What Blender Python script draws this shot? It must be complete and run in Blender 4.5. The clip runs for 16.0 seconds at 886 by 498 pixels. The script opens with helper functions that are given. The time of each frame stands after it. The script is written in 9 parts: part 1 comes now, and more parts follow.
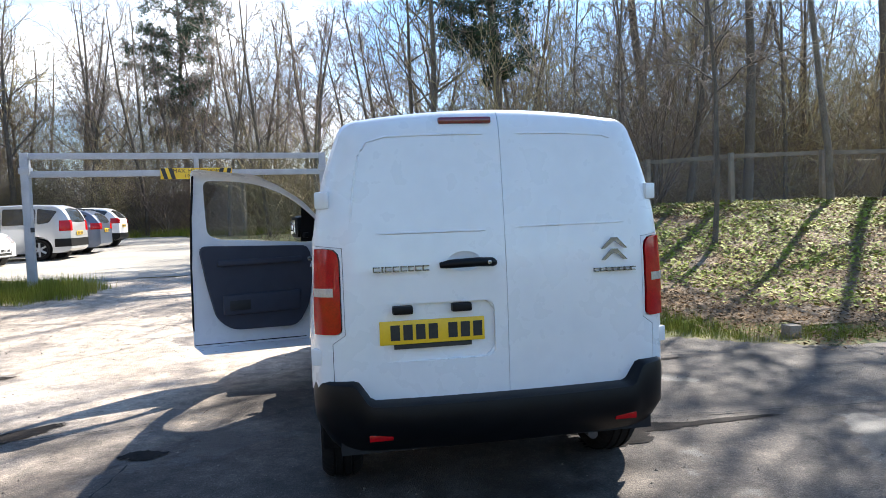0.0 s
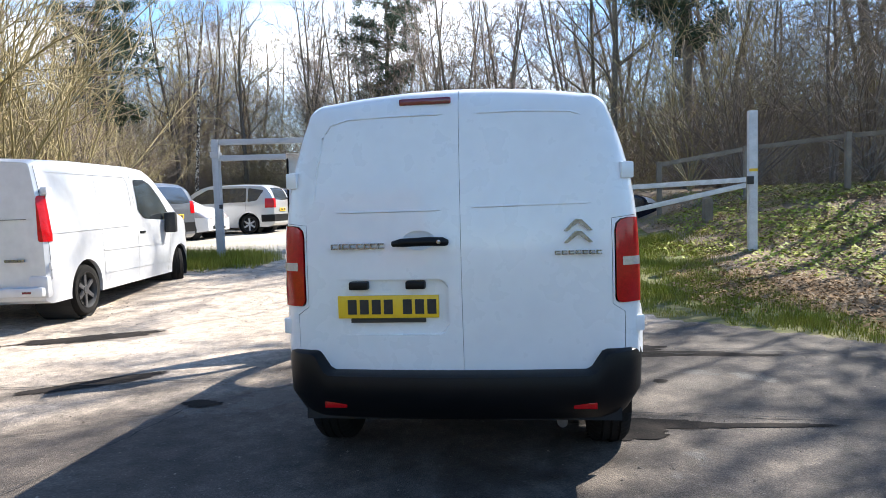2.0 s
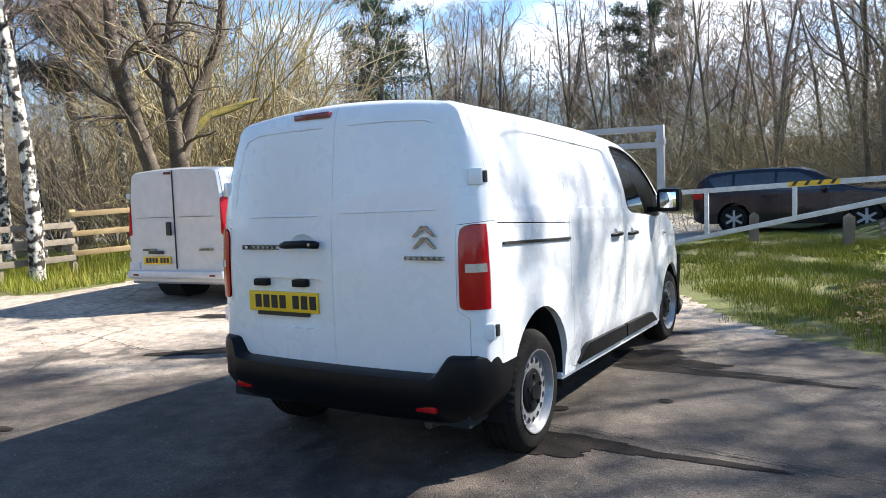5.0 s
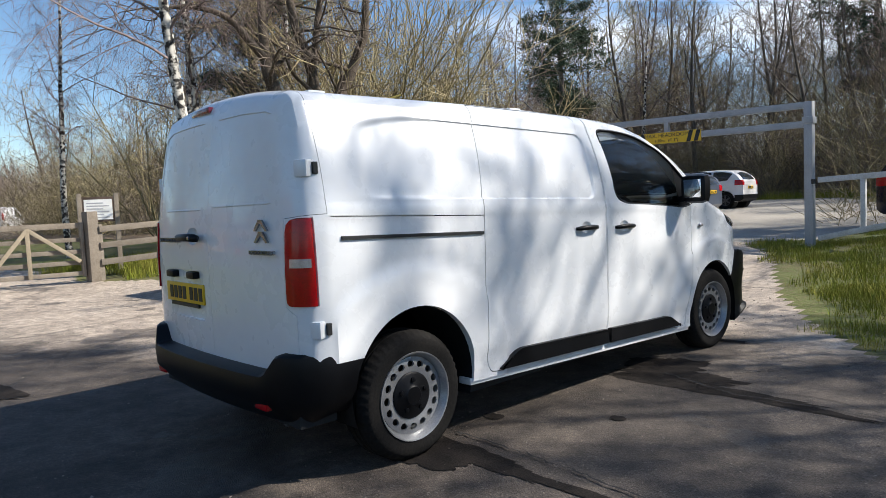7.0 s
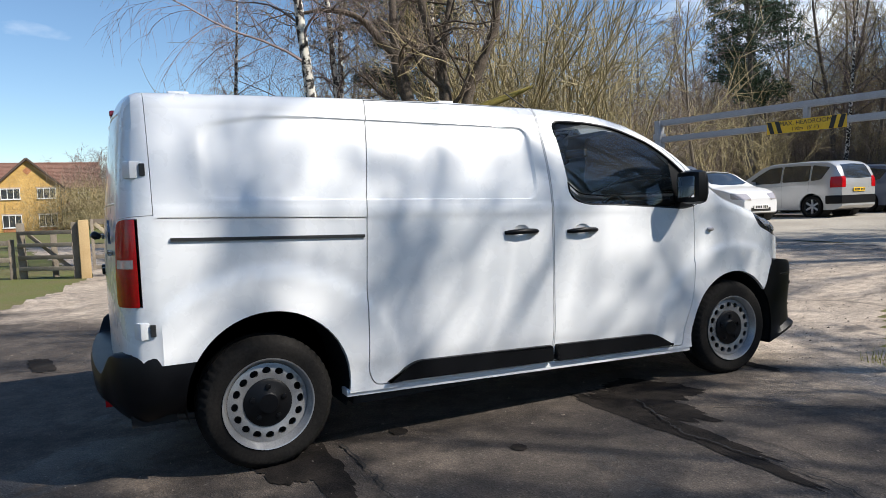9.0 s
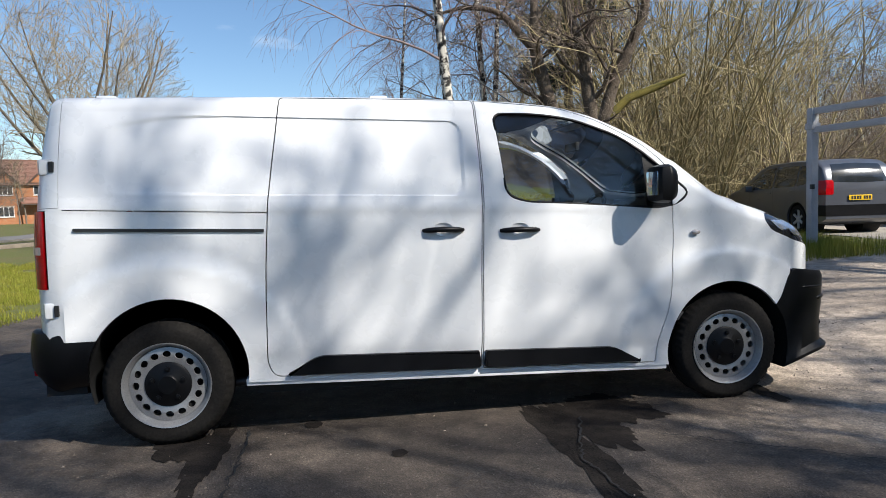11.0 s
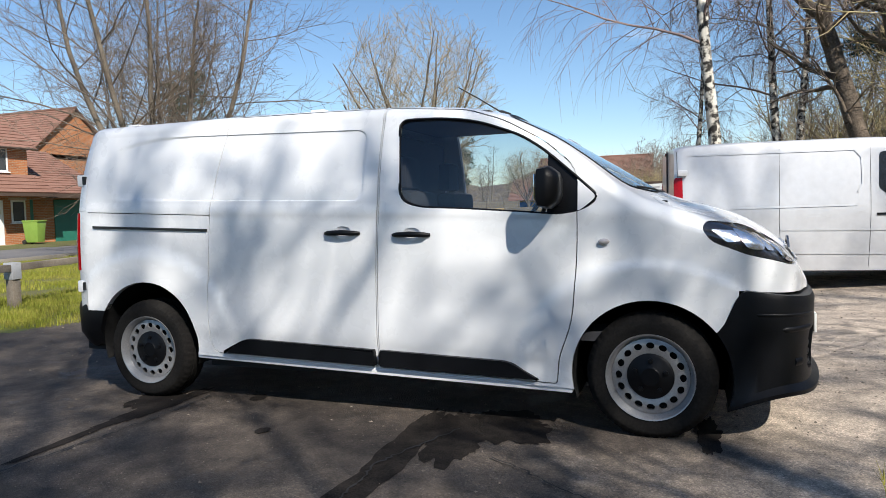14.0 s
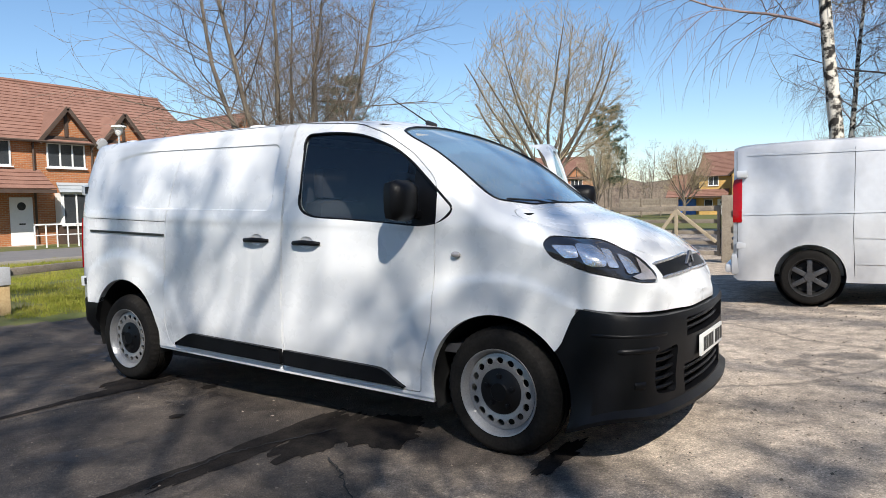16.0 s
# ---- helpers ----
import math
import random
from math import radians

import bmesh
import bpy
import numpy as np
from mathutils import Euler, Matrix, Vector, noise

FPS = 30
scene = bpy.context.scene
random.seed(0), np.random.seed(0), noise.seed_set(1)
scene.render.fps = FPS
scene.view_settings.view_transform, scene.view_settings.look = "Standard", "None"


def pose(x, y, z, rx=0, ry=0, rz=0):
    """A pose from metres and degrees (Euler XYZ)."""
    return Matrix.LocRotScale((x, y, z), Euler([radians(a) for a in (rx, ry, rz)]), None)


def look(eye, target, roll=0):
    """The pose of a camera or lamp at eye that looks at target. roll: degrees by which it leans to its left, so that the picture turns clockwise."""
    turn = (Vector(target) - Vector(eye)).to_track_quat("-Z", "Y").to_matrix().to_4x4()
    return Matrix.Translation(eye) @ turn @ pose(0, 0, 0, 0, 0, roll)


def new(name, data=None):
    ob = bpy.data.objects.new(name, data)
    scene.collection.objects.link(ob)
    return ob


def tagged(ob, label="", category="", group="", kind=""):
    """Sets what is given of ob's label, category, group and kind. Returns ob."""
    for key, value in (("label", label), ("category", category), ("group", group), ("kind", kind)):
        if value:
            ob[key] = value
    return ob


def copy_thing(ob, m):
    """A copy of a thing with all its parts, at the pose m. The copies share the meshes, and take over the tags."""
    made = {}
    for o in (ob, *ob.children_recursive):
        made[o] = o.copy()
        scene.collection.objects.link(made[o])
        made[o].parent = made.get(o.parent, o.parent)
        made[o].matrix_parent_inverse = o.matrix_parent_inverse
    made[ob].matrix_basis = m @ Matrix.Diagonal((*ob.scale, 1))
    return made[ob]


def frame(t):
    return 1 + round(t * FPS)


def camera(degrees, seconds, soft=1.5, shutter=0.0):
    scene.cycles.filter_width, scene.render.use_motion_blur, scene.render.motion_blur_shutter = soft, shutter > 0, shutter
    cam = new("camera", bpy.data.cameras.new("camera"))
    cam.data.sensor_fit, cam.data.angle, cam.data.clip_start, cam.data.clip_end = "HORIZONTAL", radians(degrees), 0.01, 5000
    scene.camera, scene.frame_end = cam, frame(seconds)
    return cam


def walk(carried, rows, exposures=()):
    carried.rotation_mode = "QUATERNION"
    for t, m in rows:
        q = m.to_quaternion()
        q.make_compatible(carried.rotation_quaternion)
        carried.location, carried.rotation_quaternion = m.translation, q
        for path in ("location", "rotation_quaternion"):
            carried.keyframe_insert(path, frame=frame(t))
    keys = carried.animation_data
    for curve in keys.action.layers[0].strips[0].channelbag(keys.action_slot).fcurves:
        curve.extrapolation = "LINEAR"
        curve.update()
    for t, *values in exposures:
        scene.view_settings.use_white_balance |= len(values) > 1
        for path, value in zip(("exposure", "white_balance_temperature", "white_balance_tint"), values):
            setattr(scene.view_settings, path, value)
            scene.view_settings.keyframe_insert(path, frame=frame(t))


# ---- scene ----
cam = camera(65.5, 16.0, 0.75)
METRES, EYE, TILT, LEAN, TURN = 12.63, 1.422, 0.0, 0.0, -10.4
ROWS = [
    (0.0, 0.0, 0.0, 0.0, -0.1, -2.98, 2.0),
    (0.5, 0.0242, 0.0019, -0.0007, 4.98, -2.9, 1.91),
    (1.0, 0.0441, 0.0018, -0.0001, 8.41, -3.55, 1.55),
    (1.5, 0.0705, 0.0037, -0.0012, 12.5, -3.73, 1.73),
    (2.0, 0.0949, 0.0093, -0.0028, 17.26, -4.13, 1.8),
    (2.5, 0.1157, 0.011, -0.0015, 19.27, -4.23, 1.36),
    (3.0, 0.1412, 0.0178, -0.0015, 22.8, -4.1, 1.55),
    (3.5, 0.1638, 0.0291, -0.0032, 28.27, -4.09, 1.7),
    (4.0, 0.1862, 0.0394, -0.0032, 32.37, -4.1, 1.44),
    (4.5, 0.2145, 0.0547, -0.0027, 36.46, -3.98, 1.63),
    (7.0, 0.3187, 0.188, -0.0082, 57.43, -3.89, 2.57),
    (7.5, 0.3299, 0.2177, -0.009, 62.1, -4.0, 2.31),
    (8.0, 0.3372, 0.2484, -0.0083, 65.98, -4.0, 2.27),
    (8.5, 0.3492, 0.2833, -0.0084, 69.59, -3.85, 2.47),
    (9.0, 0.3543, 0.3155, -0.0098, 73.37, -3.87, 2.22),
    (11.5, 0.3676, 0.4785, -0.0138, 95.72, -3.44, 1.85),
    (12.0, 0.3679, 0.5166, -0.0124, 101.87, -3.24, 2.06),
    (12.5, 0.3559, 0.548, -0.013, 106.32, -3.33, 1.84),
    (13.0, 0.3491, 0.5834, -0.014, 110.05, -3.23, 1.82),
    (13.5, 0.334, 0.6164, -0.0162, 115.98, -3.24, 1.89),
    (14.0, 0.3181, 0.6452, -0.0147, 119.83, -3.3, 1.49),
    (14.5, 0.3034, 0.6765, -0.0127, 124.25, -3.19, 1.4),
    (15.0, 0.2851, 0.7002, -0.0095, 126.43, -3.35, 1.32),
    (15.5, 0.27, 0.731, -0.009, 128.96, -3.28, 1.54),
    (16.0, 0.2484, 0.7548, -0.0108, 133.62, -3.32, 1.23),
]
walk(cam, [(t, pose(-0.80, -3.836, EYE, TILT, LEAN, TURN) @ pose(METRES * x, METRES * y, METRES * z, 90 + pitch, roll, yaw)) for t, x, y, z, yaw, pitch, roll in ROWS],
     exposures=((0.0, 1.70), (1.5, 1.65), (4.5, 1.60), (7.0, 0.66), (9.0, 0.55), (12.0, 0.53), (16.0, 0.54)))

# ---- light ----
SUN = Vector((0.79, 0.81, 1.0)).normalized()
world = bpy.data.worlds.new("world")
scene.world = world
world.use_nodes = True
wn = world.node_tree
wn.nodes.clear()
sky = wn.nodes.new("ShaderNodeTexSky")
sky.sky_type, sky.sun_disc = "NISHITA", False
sky.sun_elevation, sky.sun_rotation = math.asin(SUN.z), math.atan2(SUN.x, SUN.y)
sky.air_density, sky.dust_density, sky.ozone_density = 1.0, 0.08, 2.9
tc = wn.nodes.new("ShaderNodeTexCoord")
mp = wn.nodes.new("ShaderNodeMapping")
mp.inputs["Scale"].default_value = (1.6, 1.6, 5.0)
cl = wn.nodes.new("ShaderNodeTexNoise")
cl.inputs["Scale"].default_value, cl.inputs["Detail"].default_value = 2.2, 8
cr = wn.nodes.new("ShaderNodeValToRGB")
cr.color_ramp.elements[0].position, cr.color_ramp.elements[1].position = 0.66, 0.88
cr.color_ramp.elements[0].color, cr.color_ramp.elements[1].color = (0, 0, 0, 1), (0.85, 0.85, 0.85, 1)
mixc = wn.nodes.new("ShaderNodeMixRGB")
mixc.inputs[2].default_value = (8.5, 8.8, 9.2, 1)
bgn = wn.nodes.new("ShaderNodeBackground")
bgn.inputs["Strength"].default_value = 0.10
won = wn.nodes.new("ShaderNodeOutputWorld")
wn.links.new(tc.outputs["Generated"], mp.inputs[0])
wn.links.new(mp.outputs[0], cl.inputs["Vector"])
# more cloud low in the north, clear blue elsewhere
north = wn.nodes.new("ShaderNodeVectorMath")
north.operation, north.inputs[1].default_value = "DOT_PRODUCT", (-0.28, 0.96, 0.0)
cover = wn.nodes.new("ShaderNodeMapRange")
cover.inputs[1].default_value, cover.inputs[2].default_value = 0.74, 0.97
cover.inputs[3].default_value, cover.inputs[4].default_value = 0.0, 0.26
addc = wn.nodes.new("ShaderNodeMath")
wn.links.new(tc.outputs["Generated"], north.inputs[0])
wn.links.new(north.outputs["Value"], cover.inputs[0])
wn.links.new(cl.outputs[0], addc.inputs[0])
wn.links.new(cover.outputs[0], addc.inputs[1])
wn.links.new(addc.outputs[0], cr.inputs[0])
wn.links.new(cr.outputs[0], mixc.inputs[0])
deep = wn.nodes.new("ShaderNodeHueSaturation")
deep.inputs["Saturation"].default_value = 1.08
wn.links.new(sky.outputs[0], deep.inputs["Color"])
wn.links.new(deep.outputs[0], mixc.inputs[1])
wn.links.new(mixc.outputs[0], bgn.inputs[0])
wn.links.new(bgn.outputs[0], won.inputs[0])
sun = new("sun", bpy.data.lights.new("sun", "SUN"))
sun.data.energy, sun.data.angle, sun.data.color = 5.0, radians(0.45), (1.0, 0.945, 0.86)
sun.matrix_world = look((20, 20, 25), Vector((20, 20, 25)) - SUN)


# ---- materials ----
def mat(name, base, rough=0.6, metal=0.0, var=None, scale=4.0, fine=60.0, bump=0.0, spec=None, coat=0.0, obj_var=0.0, detail=6, island=0.0):
    """A surface: base colour, a second colour mixed in by two scales of noise, fine relief."""
    m = bpy.data.materials.new(name)
    m.use_nodes = True
    nt = m.node_tree
    b = nt.nodes["Principled BSDF"]
    b.inputs["Base Color"].default_value = (*base, 1)
    b.inputs["Roughness"].default_value, b.inputs["Metallic"].default_value = rough, metal
    if spec is not None:
        b.inputs["Specular IOR Level"].default_value = spec
    if coat:
        b.inputs["Coat Weight"].default_value, b.inputs["Coat Roughness"].default_value = coat, 0.04
    co = nt.nodes.new("ShaderNodeTexCoord")
    if var:
        n1, n2 = nt.nodes.new("ShaderNodeTexNoise"), nt.nodes.new("ShaderNodeTexNoise")
        n1.inputs["Scale"].default_value, n1.inputs["Detail"].default_value = scale, detail
        n2.inputs["Scale"].default_value, n2.inputs["Detail"].default_value = fine, 4
        nt.links.new(co.outputs["Object"], n1.inputs["Vector"])
        nt.links.new(co.outputs["Object"], n2.inputs["Vector"])
        ad = nt.nodes.new("ShaderNodeMath")
        ad.operation = "MULTIPLY_ADD"
        ad.inputs[1].default_value, ad.inputs[2].default_value = 0.5, -0.02
        sm = nt.nodes.new("ShaderNodeMath")
        sm.operation = "MULTIPLY_ADD"
        sm.inputs[1].default_value = 0.55
        nt.links.new(n1.outputs[0], ad.inputs[0])
        nt.links.new(n2.outputs[0], sm.inputs[0])
        nt.links.new(ad.outputs[0], sm.inputs[2])
        rp = nt.nodes.new("ShaderNodeValToRGB")
        rp.color_ramp.elements[0].position, rp.color_ramp.elements[1].position = 0.38, 0.68
        rp.color_ramp.elements[0].color, rp.color_ramp.elements[1].color = (*base, 1), (*var, 1)
        nt.links.new(sm.outputs[0], rp.inputs[0])
        col = rp.outputs[0]
        if obj_var or island:
            hv = nt.nodes.new("ShaderNodeHueSaturation")
            if island:
                oi = nt.nodes.new("ShaderNodeNewGeometry")
                src = oi.outputs["Random Per Island"]
            else:
                oi = nt.nodes.new("ShaderNodeObjectInfo")
                src = oi.outputs["Random"]
            mr = nt.nodes.new("ShaderNodeMapRange")
            amt = island or obj_var
            mr.inputs[3].default_value, mr.inputs[4].default_value = 1 - amt, 1 + amt
            nt.links.new(src, mr.inputs[0])
            nt.links.new(mr.outputs[0], hv.inputs["Value"])
            nt.links.new(col, hv.inputs["Color"])
            col = hv.outputs[0]
        nt.links.new(col, b.inputs["Base Color"])
        rr = nt.nodes.new("ShaderNodeMapRange")
        rr.inputs[3].default_value, rr.inputs[4].default_value = max(0.02, rough - 0.08), min(1, rough + 0.08)
        nt.links.new(sm.outputs[0], rr.inputs[0])
        nt.links.new(rr.outputs[0], b.inputs["Roughness"])
        if bump:
            bp = nt.nodes.new("ShaderNodeBump")
            bp.inputs["Strength"].default_value, bp.inputs["Distance"].default_value = 1.0, bump
            nt.links.new(sm.outputs[0], bp.inputs["Height"])
            nt.links.new(bp.outputs[0], b.inputs["Normal"])
    return m


def glass(name, tint, rough=0.0, ior=1.6, film=0.0, sky_veil=0.0):
    """A thin pane: tinted see-through with a mirror film on it."""
    m = bpy.data.materials.new(name)
    m.use_nodes = True
    nt = m.node_tree
    nt.nodes.clear()
    out, mix = nt.nodes.new("ShaderNodeOutputMaterial"), nt.nodes.new("ShaderNodeMixShader")
    tr, gl, fr = nt.nodes.new("ShaderNodeBsdfTransparent"), nt.nodes.new("ShaderNodeBsdfGlossy"), nt.nodes.new("ShaderNodeFresnel")
    fr.inputs["IOR"].default_value = ior
    tr.inputs[0].default_value = (*tint, 1)
    gl.inputs["Roughness"].default_value = rough
    ad = nt.nodes.new("ShaderNodeMath")
    ad.inputs[1].default_value, ad.use_clamp = film, True
    nt.links.new(fr.outputs[0], ad.inputs[0])
    nt.links.new(ad.outputs[0], mix.inputs[0])
    nt.links.new(tr.outputs[0], mix.inputs[1])
    nt.links.new(gl.outputs[0], mix.inputs[2])
    nt.links.new(mix.outputs[0], out.inputs[0])
    if sky_veil:
        # blue diffuse veil: reflected sky painted into the pane's colour
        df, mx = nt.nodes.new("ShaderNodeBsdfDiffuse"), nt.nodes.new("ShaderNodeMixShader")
        df.inputs[0].default_value, mx.inputs[0].default_value = (0.34, 0.52, 0.68, 1), sky_veil
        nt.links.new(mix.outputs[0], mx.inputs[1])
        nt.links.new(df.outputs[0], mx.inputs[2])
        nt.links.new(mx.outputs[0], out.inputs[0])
    return m


M_PAINT = mat("white_paint", (0.78, 0.79, 0.80), 0.28, var=(0.72, 0.73, 0.745), scale=1.5, fine=9, coat=0.6)
M_SILVER = mat("silver_paint", (0.60, 0.61, 0.63), 0.32, 0.25, var=(0.52, 0.53, 0.55), scale=1.2, fine=10, coat=0.5)
M_BLACKPLASTIC = mat("black_plastic", (0.003, 0.0032, 0.004), 0.42, var=(0.006, 0.0064, 0.008), scale=8, fine=180, bump=0.0008, spec=0.20)
M_DARK = mat("dark_void", (0.012, 0.012, 0.013), 0.9, var=(0.02, 0.02, 0.02), scale=4)
M_INTERIOR = mat("dark_trim", (0.035, 0.036, 0.042), 0.8, var=(0.05, 0.05, 0.058), scale=12, fine=200, bump=0.0006)
M_PANELNAVY = mat("door_card", (0.03, 0.034, 0.05), 0.75, var=(0.042, 0.047, 0.065), scale=9, fine=160, bump=0.0006)
M_RUBBER = mat("tyre_rubber", (0.008, 0.0074, 0.007), 0.85, var=(0.018, 0.0165, 0.015), scale=6, fine=70, bump=0.002, spec=0.15)
M_STEEL = mat("steel_wheel", (0.36, 0.365, 0.37), 0.34, 0.5, var=(0.27, 0.27, 0.28), scale=14, fine=120)
M_CHROME = mat("chrome", (0.16, 0.17, 0.19), 0.22, 0.8, var=(0.34, 0.35, 0.38), scale=10)
M_REDLENS = mat("red_lens", (0.46, 0.004, 0.008), 0.12, var=(0.30, 0.003, 0.006), scale=30, fine=120, coat=0.2, spec=0.3)
M_REDDARK = mat("dark_red_lens", (0.15, 0.008, 0.022), 0.2, var=(0.11, 0.006, 0.016), scale=30, fine=120, coat=0.6)
M_CLEARLENS = mat("clear_lens", (0.42, 0.39, 0.39), 0.1, 0.3, var=(0.58, 0.54, 0.54), scale=60, fine=200, coat=0.8)
M_YELLOWPLATE = mat("yellow_plate", (0.83, 0.52, 0.02), 0.35, var=(0.78, 0.48, 0.02), scale=20, fine=80)
M_WHITEPLATE = mat("white_plate", (0.8, 0.8, 0.78), 0.35, var=(0.72, 0.72, 0.7), scale=20, fine=80)
M_PLATEBLACK = mat("plate_black", (0.01, 0.01, 0.012), 0.5, var=(0.02, 0.02, 0.02), scale=40)
M_GLASSDARK = glass("tinted_glass", (0.62, 0.68, 0.70), 0.0, 1.8)
M_GLASS = glass("clear_glass", (0.68, 0.75, 0.77))
# last number: share of the painted sky-blue veil
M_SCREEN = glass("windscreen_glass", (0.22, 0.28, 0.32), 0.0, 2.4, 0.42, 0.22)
M_MIRROR = mat("mirror", (0.85, 0.87, 0.9), 0.02, 1.0)


def asphalt_mat():
    """Worn asphalt, dark round the van and pale towards -x and +y, with damp patches, cracks and loose grit."""
    m = bpy.data.materials.new("asphalt")
    m.use_nodes = True
    nt = m.node_tree
    L, N = nt.links.new, nt.nodes.new
    b = nt.nodes["Principled BSDF"]
    co = N("ShaderNodeTexCoord")

    def noise_(scale, detail, rough=0.55):
        n = N("ShaderNodeTexNoise")
        n.inputs["Scale"].default_value, n.inputs["Detail"].default_value, n.inputs["Roughness"].default_value = scale, detail, rough
        L(co.outputs["Object"], n.inputs["Vector"])
        return n.outputs[0]

    def ramp(src, stops):
        r = N("ShaderNodeValToRGB")
        e = r.color_ramp.elements
        e[0].position, e[1].position = stops[0][0], stops[-1][0]
        e[0].color, e[1].color = (*stops[0][1], 1), (*stops[-1][1], 1)
        for p, c in stops[1:-1]:
            k = e.new(p)
            k.color = (*c, 1)
        L(src, r.inputs[0])
        return r.outputs[0]

    def mix(f, a, b_, mode="MIX"):
        x = N("ShaderNodeMixRGB")
        x.blend_type = mode
        if isinstance(f, float):
            x.inputs[0].default_value = f
        else:
            L(f, x.inputs[0])
        for s_, i in ((a, 1), (b_, 2)):
            if isinstance(s_, tuple):
                x.inputs[i].default_value = (*s_, 1)
            else:
                L(s_, x.inputs[i])
        return x.outputs[0]

    def math_(op, a, b_):
        x = N("ShaderNodeMath")
        x.operation = op
        for s_, i in ((a, 0), (b_, 1)):
            if isinstance(s_, (int, float)):
                x.inputs[i].default_value = s_
            else:
                L(s_, x.inputs[i])
        return x.outputs[0]

    grit = N("ShaderNodeTexVoronoi")
    grit.inputs["Scale"].default_value = 130
    L(co.outputs["Object"], grit.inputs["Vector"])
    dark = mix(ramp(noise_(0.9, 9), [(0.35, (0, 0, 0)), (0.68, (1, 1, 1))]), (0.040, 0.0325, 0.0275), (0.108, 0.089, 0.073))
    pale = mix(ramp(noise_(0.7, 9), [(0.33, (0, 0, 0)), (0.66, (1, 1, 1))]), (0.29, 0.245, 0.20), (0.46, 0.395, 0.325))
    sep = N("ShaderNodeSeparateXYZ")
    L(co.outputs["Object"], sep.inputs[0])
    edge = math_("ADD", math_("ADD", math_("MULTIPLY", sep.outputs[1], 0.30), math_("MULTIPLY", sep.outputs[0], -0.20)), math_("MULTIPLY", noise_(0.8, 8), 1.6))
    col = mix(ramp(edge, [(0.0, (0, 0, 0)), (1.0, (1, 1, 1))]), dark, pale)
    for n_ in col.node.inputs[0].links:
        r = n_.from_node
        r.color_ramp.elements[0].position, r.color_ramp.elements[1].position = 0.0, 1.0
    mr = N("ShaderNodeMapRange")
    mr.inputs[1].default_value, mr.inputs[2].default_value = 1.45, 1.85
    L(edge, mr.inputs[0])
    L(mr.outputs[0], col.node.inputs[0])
    wet = ramp(noise_(0.55, 10, 0.6), [(0.585, (0, 0, 0)), (0.60, (1, 1, 1))])
    col = mix(math_("MULTIPLY", wet, 0.55), col, (0.020, 0.018, 0.018))
    col = mix(0.95, col, ramp(grit.outputs["Color"], [(0.0, (0.5, 0.5, 0.5)), (0.7, (1.1, 1.08, 1.06)), (1.0, (1.75, 1.7, 1.65))]), "MULTIPLY")
    col = mix(0.8, col, ramp(noise_(7, 9, 0.7), [(0.36, (0.55, 0.55, 0.55)), (0.64, (1.45, 1.42, 1.4))]), "MULTIPLY")
    speck = ramp(noise_(45, 3), [(0.66, (0, 0, 0)), (0.72, (1, 1, 1))])
    col = mix(math_("MULTIPLY", speck, 0.35), col, (0.34, 0.31, 0.27))
    wv = N("ShaderNodeTexNoise")
    wv.inputs["Scale"].default_value, wv.inputs["Detail"].default_value = 1.3, 6
    L(co.outputs["Object"], wv.inputs["Vector"])
    warp = N("ShaderNodeMixRGB")
    warp.inputs[0].default_value = 0.35
    L(co.outputs["Object"], warp.inputs[1])
    L(wv.outputs["Color"], warp.inputs[2])
    crk = N("ShaderNodeTexVoronoi")
    crk.feature = "DISTANCE_TO_EDGE"
    crk.inputs["Scale"].default_value = 0.42
    L(warp.outputs[0], crk.inputs["Vector"])
    line = ramp(crk.outputs["Distance"], [(0.004, (1, 1, 1)), (0.011, (0, 0, 0))])
    col = mix(math_("MULTIPLY", line, 0.35), col, (0.012, 0.011, 0.010))
    L(col, b.inputs["Base Color"])
    rg = N("ShaderNodeMapRange")
    rg.inputs[3].default_value, rg.inputs[4].default_value = 0.80, 0.55
    L(wet, rg.inputs[0])
    L(rg.outputs[0], b.inputs["Roughness"])
    b.inputs["Specular IOR Level"].default_value = 0.45
    h = math_("ADD", math_("MULTIPLY", grit.outputs["Distance"], 0.6), math_("MULTIPLY", noise_(9, 6), 0.8))
    h = math_("SUBTRACT", h, math_("MULTIPLY", line, 0.8))
    bp = N("ShaderNodeBump")
    bp.inputs["Distance"].default_value = 0.006
    L(h, bp.inputs["Height"])
    L(bp.outputs[0], b.inputs["Normal"])
    return m


M_ASPHALT = asphalt_mat()
M_GRAVEL = mat("gravel", (0.25, 0.225, 0.19), 0.95, var=(0.42, 0.385, 0.33), scale=0.5, fine=26, bump=0.03, detail=9)
M_CONCRETE = mat("pale_tarmac", (0.21, 0.19, 0.165), 0.9, var=(0.33, 0.30, 0.265), scale=0.7, fine=120, bump=0.012, detail=9)
M_GRASS = mat("grass_ground", (0.085, 0.11, 0.016), 0.95, var=(0.13, 0.10, 0.045), scale=0.6, fine=18, bump=0.05, detail=9)
M_SOIL = mat("leaf_litter", (0.12, 0.085, 0.055), 0.95, var=(0.27, 0.20, 0.125), scale=0.9, fine=22, bump=0.06, detail=9)
M_ROAD = mat("road_asphalt", (0.13, 0.125, 0.125), 0.9, var=(0.19, 0.18, 0.175), scale=0.5, fine=60, bump=0.006)
M_BLADE = mat("grass_blades", (0.15, 0.19, 0.018), 0.75, var=(0.31, 0.27, 0.065), scale=0.8, fine=5, island=0.35, spec=0.1)
M_LEAF = mat("dead_leaves", (0.14, 0.092, 0.053), 0.9, var=(0.31, 0.21, 0.12), scale=3, fine=9, island=0.4, spec=0.05)
